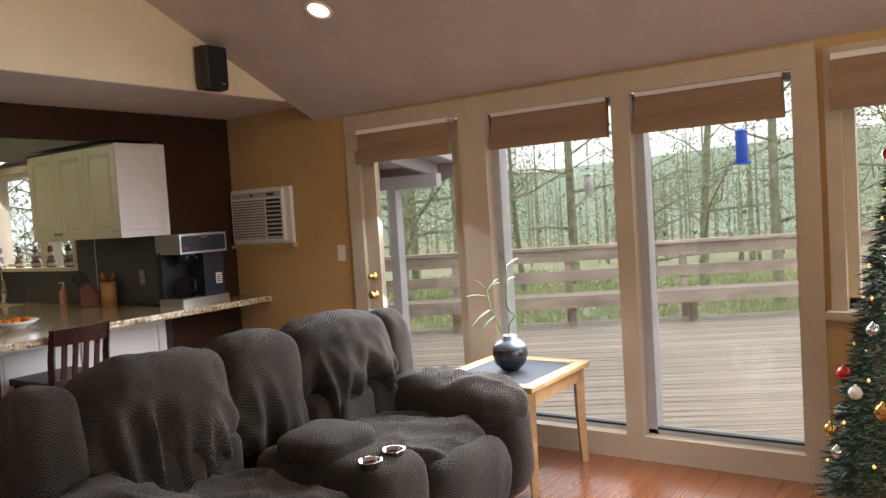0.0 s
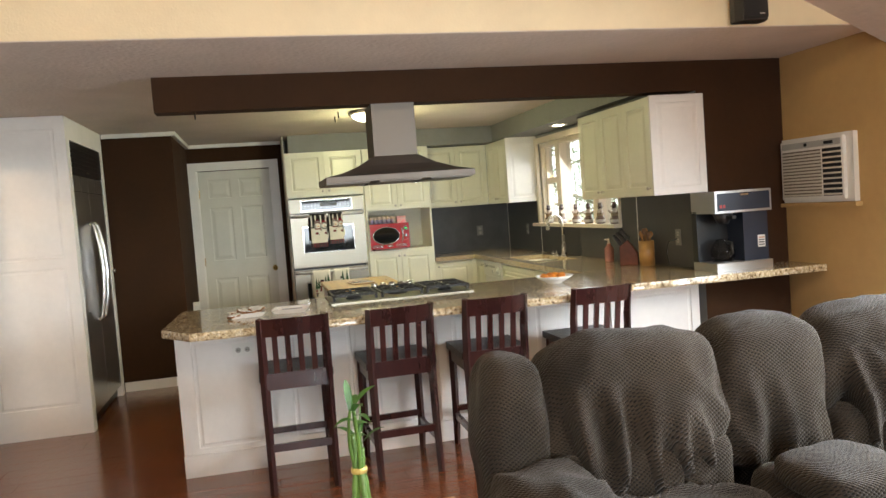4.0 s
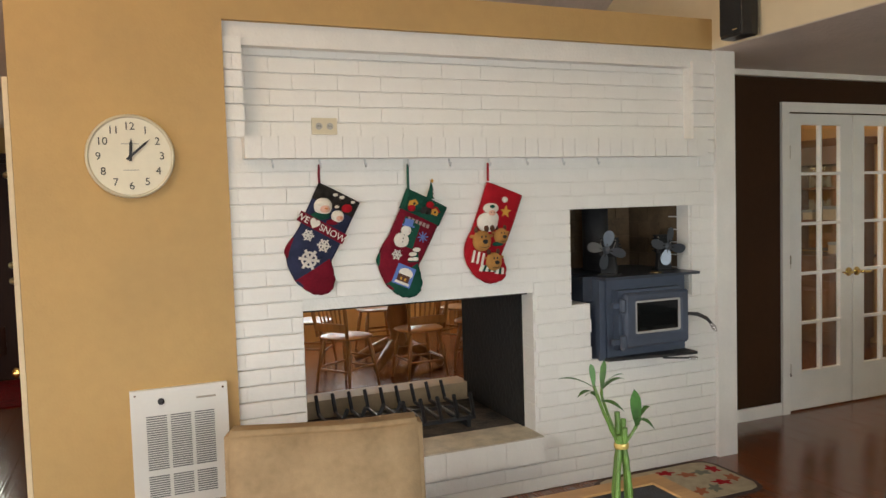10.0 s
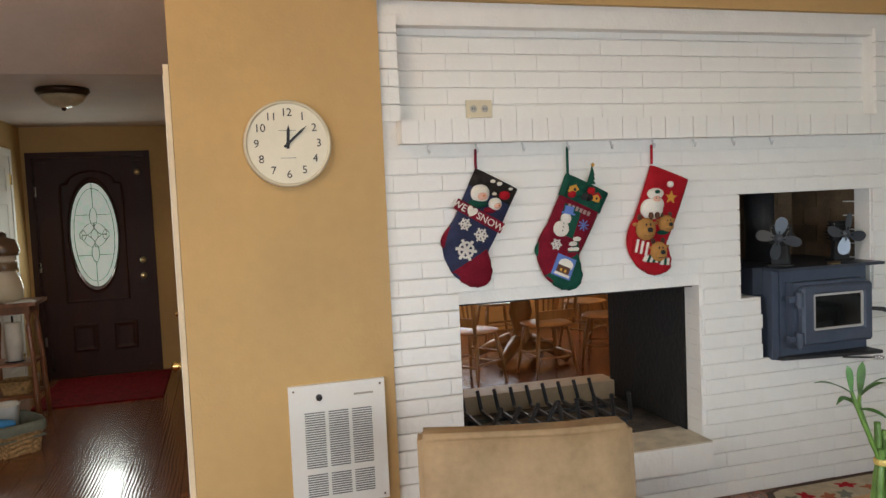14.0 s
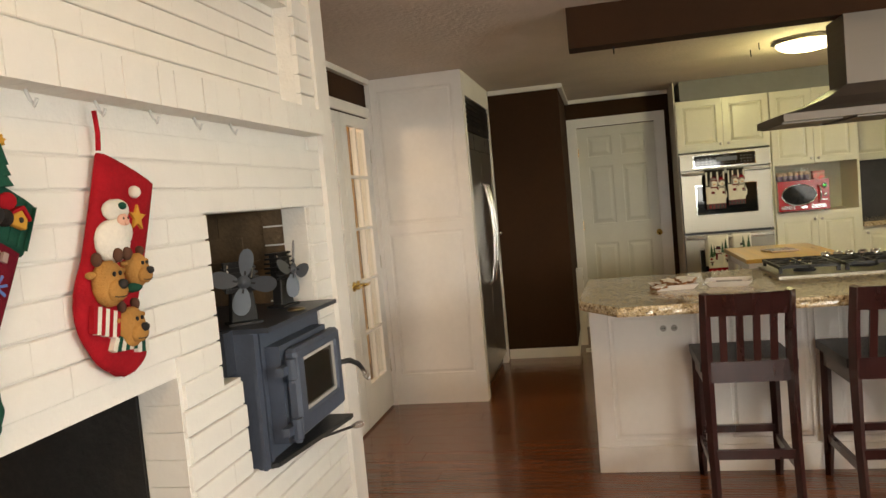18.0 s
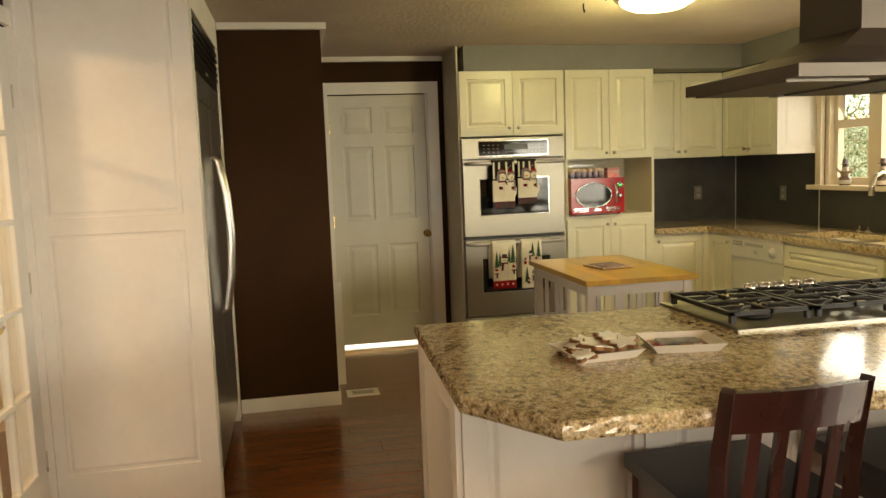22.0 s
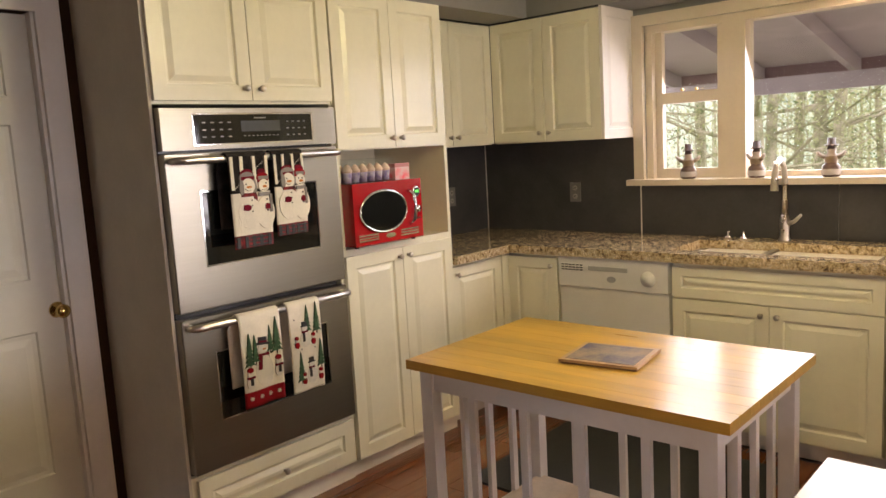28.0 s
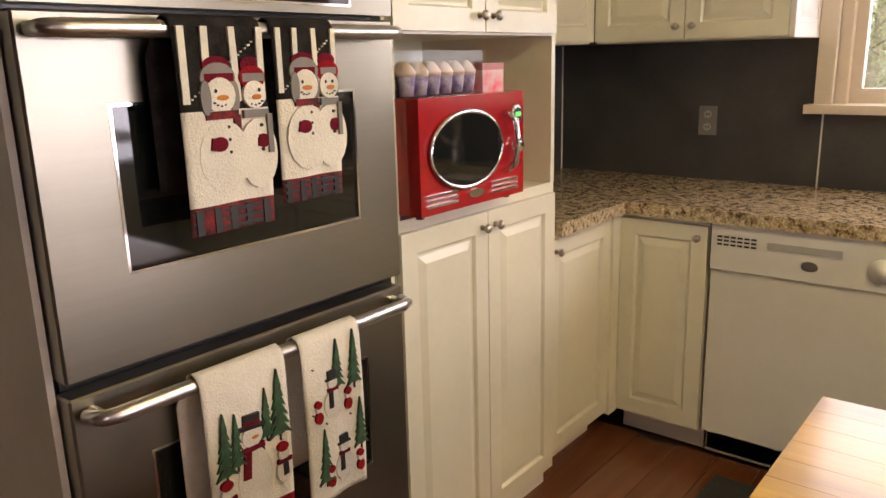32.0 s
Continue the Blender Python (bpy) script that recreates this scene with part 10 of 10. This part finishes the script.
for i in range(59):
    o = new("deck_board", bdm)
    o.parent = deck
    o.matrix_basis = pose(0, 2.15 + i * 0.1425, 0.002 * ((i * 7) % 3 - 1))
fence = thing("deck_rail", pose(0, 0, -0.13, 0, 0, 30), "weathered wooden deck rail with a built-in bench", "railing")
for i in range(13):
    x = -10 + i * 1.55
    part("post", box(x - 0.045, x + 0.045, 10.55, 10.64, -0.4, 0.98), RL, fence, bevel=0.004)
    part("bench_leg", box(x - 0.04, x + 0.04, 10.08, 10.17, -0.03, 0.38), RL, fence)
for z0, z1 in ((0.83, 0.99), (0.56, 0.70)):
    part("rail_board", box(-11, 9.5, 10.51, 10.55, z0, z1), RL, fence, bevel=0.003)
part("rail_cap", box(-11, 9.5, 10.46, 10.66, 1.0, 1.035), RL, fence, bevel=0.003)
for k in range(3):
    part("bench_board", box(-11, 9.5, 9.95 + k * 0.15, 10.08 + k * 0.15, 0.38, 0.42), RL, fence, bevel=0.003)
part("bench_front", box(-11, 9.5, 9.93, 9.95, 0.27, 0.40), RL, fence)
# porch roof beside the kitchen
pr = thing("porch_roof", pose(-7.4, 3.7, 0), "pale lavender porch roof with open rafters and posts", "porch")
PW = mat("pale_lavender_porch_paint", (0.46, 0.43, 0.46), 0.7, vary=0.06)
part("roof_deck", prism([(0.0, 2.75), (3.9, 2.05), (3.9, 2.13), (0.0, 2.83)], -2.4, 2.45, "x"), PW, pr)
for i in range(6):
    x = -2.2 + i * 0.87
    part("rafter", prism([(0.0, 2.60), (3.85, 1.91), (3.85, 2.05), (0.0, 2.75)], x - 0.03, x + 0.03, "x"), PW, pr)
part("fascia", box(-2.45, 2.5, 3.86, 3.92, 1.88, 2.14), mat("mauve_fascia", (0.27, 0.19, 0.20), 0.7), pr)
part("beam", box(-2.4, 2.4, 3.5, 3.6, 1.78, 1.93), PW, pr)
for x in (-2.3, 1.75):
    part("post", box(x - 0.06, x + 0.06, 3.48, 3.6, -0.14, 1.8), PW, pr, bevel=0.005)
# hanging feeders on poles
POLE = mat("pale_blue_grey_pole", (0.42, 0.47, 0.50), 0.5, vary=0.05)
for x, y, z, c, lab in ((-3.05, 7.0, 1.55, mat("clear_feeder_plastic", (0.55, 0.55, 0.53), 0.2), "clear tube bird feeder hanging from a pole"), (-1.27, 5.5, 1.70, mat("bright_blue_plastic", (0.01, 0.12, 0.75), 0.3), "bright blue bird feeder hanging from a pole")):
    bf = thing("bird_feeder", pose(x, y, z), lab, "bird feeder", "feeders on the deck")
    part("tube_body", lathe([(0.04, 0), (0.04, 0.2), (0.035, 0.21)], seg=16), c, bf, smooth=True)
    part("tray", lathe([(0.055, -0.015), (0.065, 0.0), (0.04, 0.002)], seg=18), c, bf, smooth=True)
    part("cap", lathe([(0.05, 0.2), (0.03, 0.22), (0.005, 0.23)], seg=18), c, bf, smooth=True)
    part("wire", tube([(0, 0, 0.26), (0, 0, 0.6)], 0.003, 5), BLACK, bf)
    part("pole", tube([(0.35, 0.5, -0.13 - z), (0.35, 0.5, 0.5), (0.26, 0.37, 0.62), (0.0, 0.0, 0.6)], 0.022, 8), POLE, bf, "thin pale pole", smooth=True)
# trees
BARK = mat("mossy_bark", (0.32, 0.29, 0.23), 0.9, vary=0.35, scale=5, bump=0.8, bscale=20, dark=(0.12, 0.15, 0.06))


def leaf_mat(name, c, d):
    """Thin leaves that let some light through."""
    m = bpy.data.materials.new(name)
    m.use_nodes = True
    n, l = m.node_tree.nodes, m.node_tree.links
    n.remove(n["Principled BSDF"])
    tc, ns, rp = n.new("ShaderNodeTexCoord"), n.new("ShaderNodeTexNoise"), n.new("ShaderNodeValToRGB")
    ns.inputs["Scale"].default_value = 0.9
    l.new(tc.outputs["Object"], ns.inputs[0])
    rp.color_ramp.elements[0].position, rp.color_ramp.elements[1].position = 0.35, 0.68
    rp.color_ramp.elements[0].color, rp.color_ramp.elements[1].color = (*d, 1), (*c, 1)
    l.new(ns.outputs[0], rp.inputs[0])
    di, tr, mi = n.new("ShaderNodeBsdfDiffuse"), n.new("ShaderNodeBsdfTranslucent"), n.new("ShaderNodeMixShader")
    l.new(rp.outputs[0], di.inputs[0])
    l.new(rp.outputs[0], tr.inputs[0])
    mi.inputs[0].default_value = 0.5
    l.new(di.outputs[0], mi.inputs[1])
    l.new(tr.outputs[0], mi.inputs[2])
    l.new(mi.outputs[0], n["Material Output"].inputs[0])
    return m


TLEAF = leaf_mat("pale_spring_leaf", (0.44, 0.47, 0.26), (0.30, 0.36, 0.19))
# distance haze is put into the far leaves as a paler colour
FARLEAF = leaf_mat("haze_painted_far_leaf", (0.56, 0.60, 0.47), (0.40, 0.48, 0.36))
EVER = leaf_mat("evergreen_leaf", (0.12, 0.20, 0.10), (0.07, 0.14, 0.06))


def tree_meshes(seed, h, leaves, ever=False):
    rn = random.Random(seed)
    bm = bmesh.new()
    lean = rn.uniform(-1.3, 1.3)
    pts = [(lean * t * t + 0.12 * math.sin(t * 5 + seed), 0.1 * math.cos(t * 4 + seed), h * t) for t in [k / 9 for k in range(10)]]
    r0 = h * 0.011
    tube(pts, [r0 * (1 - 0.85 * k / 9) for k in range(10)], 8, bm)
    tips = []
    for i in range(22):
        t = 0.12 + 0.85 * i / 22
        k = min(8, int(t * 9))
        b = Vector(pts[k]).lerp(Vector(pts[k + 1]), t * 9 - k)
        a = rn.uniform(0, 6.28)
        ln = h * rn.uniform(0.12, 0.30) * (1.15 - t)
        up = rn.uniform(-0.1, 0.6)
        d = Vector((math.cos(a), math.sin(a), up))
        e1, e2 = b + d * ln * 0.5 + Vector((0, 0, rn.uniform(-0.1, 0.2))), b + d * ln + Vector((rn.uniform(-0.3, 0.3), rn.uniform(-0.3, 0.3), rn.uniform(0, 0.5)))
        tube([b, e1, e2], [r0 * 0.35 * (1.1 - t), r0 * 0.22 * (1.1 - t), r0 * 0.06], 5, bm)
        for q in range(6):
            s = b.lerp(e2, rn.uniform(0.3, 0.9))
            e = s + Vector((rn.uniform(-1, 1), rn.uniform(-1, 1), rn.uniform(0.0, 0.9))) * ln * 0.35
            tube([s, e], [r0 * 0.10, r0 * 0.03], 4, bm)
            tips.append(e)
        tips += [e2, e1]
    tm = bpy.data.meshes.new("trunk")
    bm.to_mesh(tm)
    bm.free()
    tm.materials.append(BARK)
    vs, fs = [], []
    for i in range(leaves):
        c = rn.choice(tips) + Vector((rn.gauss(0, 0.42), rn.gauss(0, 0.42), rn.gauss(0, 0.42)))
        u = Vector((rn.uniform(-1, 1), rn.uniform(-1, 1), rn.uniform(-1, 1))).normalized()
        w = u.cross(Vector((rn.uniform(-1, 1), rn.uniform(-1, 1), rn.uniform(-1, 1)))).normalized()
        s = rn.uniform(0.014, 0.036)
        k = len(vs)
        vs += [c - u * s, c + w * s * 0.5, c + u * s, c - w * s * 0.5]
        fs.append((k, k + 1, k + 2, k + 3))
    lm = bpy.data.meshes.new("crown")
    lm.from_pydata(vs, [], fs)
    lm.materials.append(EVER if ever else TLEAF)
    return tm, lm


KINDS = [tree_meshes(s, h, n, e) for s, h, n, e in ((1, 11, 12000, False), (2, 13, 9000, False), (3, 9, 13000, False), (4, 12, 12000, True), (5, 10, 8000, False))]


def tree(x, y, k, rot, sc, lab):
    z = -0.8 - 0.03 * max(0.0, y - 14)
    t = thing("tree", pose(x, y, z, 0, 0, rot) @ Matrix.Diagonal((sc, sc, sc, 1)), lab, "tree", "trees behind the deck")
    a, b = new("trunk", KINDS[k][0]), new("crown", KINDS[k][1])
    a.parent = b.parent = t
    return t


rn = random.Random(21)
for i in range(13):
    a = math.radians(91 + i * 4.3)
    d = rn.uniform(15, 24)
    tree(d * math.cos(a) * 1.0 + 1.0, d * math.sin(a), i % 5, rn.uniform(0, 360), rn.uniform(0.75, 1.15), "slender mossy woodland tree with thin spring leaves")
for i in range(3):
    tree(-14 + i * 1.9 + rn.uniform(-0.5, 0.5), rn.uniform(15, 20), (i * 2 + 1) % 5, rn.uniform(0, 360), rn.uniform(0.8, 1.1), "slender mossy woodland tree with thin spring leaves")
for x, y, k in ((-12, 7.5, 3), (-14.5, 10, 3), (-18, 8, 3), (-21, 11, 3), (-16, 13.5, 1), (-24, 9, 3), (-19, 12.5, 3), (-13, 11.5, 3)):
    tree(x, y, k, x * 37, 0.9, "tree with bluish green leaves beyond the porch")
# far woods as one joined mass
vs, fs, mi = [], [], []
for i in range(420):
    x, y = (rn.uniform(-60, 22), rn.uniform(28, 64)) if i < 330 else (rn.uniform(-62, -26), rn.uniform(2, 34))
    h = rn.uniform(3.5, 7.0)
    zb = -0.8 - 0.03 * (y - 14)
    r = rn.uniform(0.04, 0.10)
    k = len(vs)
    vs += [(x - r, y, zb), (x + r, y, zb), (x + r * 0.3, y, zb + h), (x - r * 0.3, y, zb + h), (x, y + r, zb)]
    fs += [(k, k + 1, k + 2, k + 3)]
    mi.append(0)
    ev = rn.random() < 0.35
    for q in range(190):
        c = Vector((x + rn.gauss(0, 1.2), y + rn.gauss(0, 0.8), zb + h * rn.uniform(0.12, 1.05)))
        u = Vector((rn.uniform(-1, 1), rn.uniform(-1, 1), rn.uniform(-1, 1))).normalized()
        w = u.cross(Vector((0.3, 0.2, 1))).normalized()
        s = rn.uniform(0.05, 0.13)
        k = len(vs)
        vs += [c - u * s, c + w * s * 0.6, c + u * s, c - w * s * 0.6]
        fs.append((k, k + 1, k + 2, k + 3))
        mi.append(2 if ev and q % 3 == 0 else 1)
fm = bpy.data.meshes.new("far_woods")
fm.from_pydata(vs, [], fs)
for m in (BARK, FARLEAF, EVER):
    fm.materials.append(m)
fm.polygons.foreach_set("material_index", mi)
tagged(new("far_woods", fm), "woodland beyond the deck with haze put into its pale green", "woods", "", "stuff")
vs, fs = [], []
for i in range(14000):
    x, y = rn.uniform(-16, 8), rn.uniform(11, 26)
    z = -0.75 - 0.03 * max(0, y - 14)
    a = rn.uniform(0, 6.28)
    s = rn.uniform(0.02, 0.07)
    k = len(vs)
    hh = rn.uniform(0.04, 0.26)
    vs += [(x - s * math.cos(a), y - s * math.sin(a), z), (x + s * math.cos(a), y + s * math.sin(a), z), (x + rn.uniform(-0.1, 0.1), y, z + hh)]
    fs.append((k, k + 1, k + 2))
um = bpy.data.meshes.new("undergrowth")
um.from_pydata(vs, [], fs)
um.materials.append(TLEAF)
tagged(new("undergrowth", um), "low green undergrowth behind the rail", "plants", "", "stuff")
# haze and daylight on the hill are put into pale colour and glow
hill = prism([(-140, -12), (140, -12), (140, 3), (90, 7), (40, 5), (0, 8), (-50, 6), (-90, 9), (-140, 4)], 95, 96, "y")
structure("backdrop", hill, mat("haze_painted_far_hill", (0.40, 0.48, 0.42), 0.95, vary=0.2, scale=0.3, emit=(0.50, 0.64, 0.58), estr=0.55), "far wooded hill with haze painted in and a glow")

# ---- floor planks ----
floor = tagged(new("floor"), "glossy cherry coloured laminate plank floor", "", "", "structure")
PW_, PL_ = 0.152, 1.22


def plank_mesh(w, l):
    me = bpy.data.meshes.new("plank")
    bm = bmesh.new()
    e = 0.0012
    v = [bm.verts.new(p) for p in ((0, 0, -0.003), (w, 0, -0.003), (w, l, -0.003), (0, l, -0.003), (e, e, 0), (w - e, e, 0), (w - e, l - e, 0), (e, l - e, 0), (0, 0, -0.012), (w, 0, -0.012), (w, l, -0.012), (0, l, -0.012))]
    for f in ((4, 5, 6, 7), (0, 1, 5, 4), (1, 2, 6, 5), (2, 3, 7, 6), (3, 0, 4, 7), (8, 9, 1, 0), (9, 10, 2, 1), (10, 11, 3, 2), (11, 8, 0, 3)):
        bm.faces.new([v[i] for i in f])
    bm.to_mesh(me)
    bm.free()
    me.materials.append(FLOOR_WOOD)
    return me


full = {}
rest_v, rest_f = [], []


def lay(x0, x1, y0, y1, separate):
    n = int(math.ceil((x1 - x0) / PW_))
    for i in range(n):
        a = x0 + i * PW_
        w = min(PW_, x1 - a) - 0.0006
        y = y0 - ((i * 0.437) % 1.0) * PL_
        while y < y1:
            s, e = max(y, y0), min(y + PL_, y1) - 0.0006
            y += PL_
            if e - s < 0.03:
                continue
            if separate:
                key = (round(w, 4), round(e - s, 3))
                if key not in full:
                    full[key] = plank_mesh(w, e - s)
                o = new("plank", full[key])
                o.parent = floor
                o.matrix_basis = pose(a, s, 0)
            else:
                k = len(rest_v)
                rest_v.extend([(a, s, 0), (a + w, s, 0), (a + w, e, 0), (a, e, 0)])
                rest_f.append((k, k + 1, k + 2, k + 3))


lay(-8.9, -3.4, -1.58, 2.95, True)
lay(-3.4, -0.5, -1.1, 4.2, True)
lay(-0.5, 1.08, -5.7, -1.1, True)
lay(-0.5, 3.2, -1.1, 4.2, False)
lay(-7.9, -0.62, -6.05, -1.6, False)
lay(-9.06, -8.9, -0.3, 1.05, False)
rm = bpy.data.meshes.new("floor_far_planks")
rm.from_pydata(rest_v, [], rest_f)
rm.materials.append(FLOOR_WOOD)
fo = tagged(new("far_planks", rm), "cherry laminate planks away from the walk", "", "", "stuff")
fo.parent = floor

# ---- painted bricks ----
BW, BH, JT = 0.213, BRICK_STEP, 0.0048
HOLES = [FP, *NICHE, REC]


def brick_mesh(w, h, d):
    me = bpy.data.meshes.new("brick")
    bm = bmesh.new()
    e, s = 0.003, 0.0006
    v = [bm.verts.new(p) for p in ((0, 0, 0), (w, 0, 0), (w, 0, h), (0, 0, h), (0, d - e, 0), (w, d - e, 0), (w, d - e, h), (0, d - e, h), (s, d, e), (w - s, d, e), (w - s, d, h - e), (s, d, h - e))]
    for f in ((0, 1, 5, 4), (1, 2, 6, 5), (2, 3, 7, 6), (3, 0, 4, 7), (4, 5, 9, 8), (5, 6, 10, 9), (6, 7, 11, 10), (7, 4, 8, 11), (8, 9, 10, 11)):
        bm.faces.new([v[i] for i in f])
    bmesh.ops.recalc_face_normals(bm, faces=bm.faces[:])
    bm.to_mesh(me)
    bm.free()
    me.materials.append(BRICK_W)
    return me


brick_cache = {}
bv, bf2 = [], []
rn = random.Random(3)
count = 0
course = 0
z = 0.003
while z + BH < 2.345:
    x = FX0 + 0.08 - (BW / 2 if course % 2 else 0)
    spans = []
    while x < FX1:
        spans.append((max(x, FX0 + 0.08), min(x + BW - 0.0004, FX1)))
        x += BW
    for a, b in spans:
        pieces = [(a, b)]
        for h in HOLES:
            if z + BH - JT > h[2] + 0.012 and z < h[3] - 0.012:
                nxt = []
                for p, q in pieces:
                    if q <= h[0] or p >= h[1]:
                        nxt.append((p, q))
                    else:
                        if p < h[0]:
                            nxt.append((p, h[0]))
                        if q > h[1]:
                            nxt.append((h[1], q))
                pieces = nxt
        for p, q in pieces:
            if q - p < 0.02:
                continue
            if 1.72 < z + BH / 2 < 1.85 and p > -3.96:
                continue
            dz = rn.uniform(-0.0008, 0.0008)
            dy = rn.uniform(-0.0015, 0.0015)
            if p < -2.0 and z < 1.75 and count < 330:
                key = round(q - p, 3)
                if key not in brick_cache:
                    brick_cache[key] = brick_mesh(q - p, BH - JT, 0.020)
                o = new("brick", brick_cache[key])
                o.parent = chim
                o.matrix_basis = pose(p, -0.970 + dy, z + dz)
                count += 1
            else:
                me = brick_mesh(q - p, BH - JT, 0.020)
                k = len(bv)
                bv.extend([(v.co.x + p, v.co.y - 0.962 + dy, v.co.z + z + dz) for v in me.vertices])
                bf2.extend([tuple(i + k for i in pl.vertices) for pl in me.polygons])
                bpy.data.meshes.remove(me)
    z += BH
    course += 1
# recess bricks above the mantel
z, course = REC[2] + 0.002, 0
while z + BH < 2.30:
    x = REC[0] - (BW / 2 if course % 2 else 0)
    while x < REC[1]:
        a, b = max(x, REC[0]), min(x + BW - 0.0004, REC[1])
        if b - a > 0.02:
            me = brick_mesh(b - a, BH - JT, 0.021)
            k = len(bv)
            dy = rn.uniform(-0.001, 0.001)
            bv.extend([(v.co.x + a, v.co.y - 1.045 + dy, v.co.z + z) for v in me.vertices])
            bf2.extend([tuple(i + k for i in pl.vertices) for pl in me.polygons])
            bpy.data.meshes.remove(me)
        x += BW
    z += BH
    course += 1
bme = bpy.data.meshes.new("upper_bricks")
bme.from_pydata(bv, [], bf2)
bme.materials.append(BRICK_W)
ub = tagged(new("upper_bricks", bme), "white painted bricks of the chimney breast", "", "", "stuff")
ub.parent = chim
# bare bricks at the back of the niche
for r in range(4):
    for c in range(4):
        a, b = max(-3.85, -3.90 + c * 0.305 - (0.15 if r % 2 else 0)), min(-3.05, -3.603 + c * 0.305 - (0.15 if r % 2 else 0))
        if b - a > 0.03:
            part("niche_brick", box(a, b, -1.55, -1.538, 1.09 + r * 0.102, 1.187 + r * 0.102), FIREBRICK, chim)
# painted bricks on the niche jamb, bare bricks behind
for r in range(7):
    z = 0.969 + r * 0.0735
    part("niche_brick", box(-3.846, -3.834, -1.062, -0.965, z, min(z + 0.067, 1.471)), BRICK_W, chim, bevel=0.005)
    part("niche_brick", box(-3.846, -3.838, -1.148, -1.066, z, min(z + 0.067, 1.471)), FIREBRICK, chim)
# bare firebricks on the far side wall of the niche
for r in range(4):
    for c in range(2):
        a, b = -1.545 + c * 0.2 - (0.0 if r % 2 else 0.1), -1.35 + c * 0.2 - (0.0 if r % 2 else 0.1)
        part("niche_brick", box(-3.862, -3.852, max(a, -1.535), min(b, -1.155), 1.09 + r * 0.095, 1.181 + r * 0.095), FIREBRICK, chim)
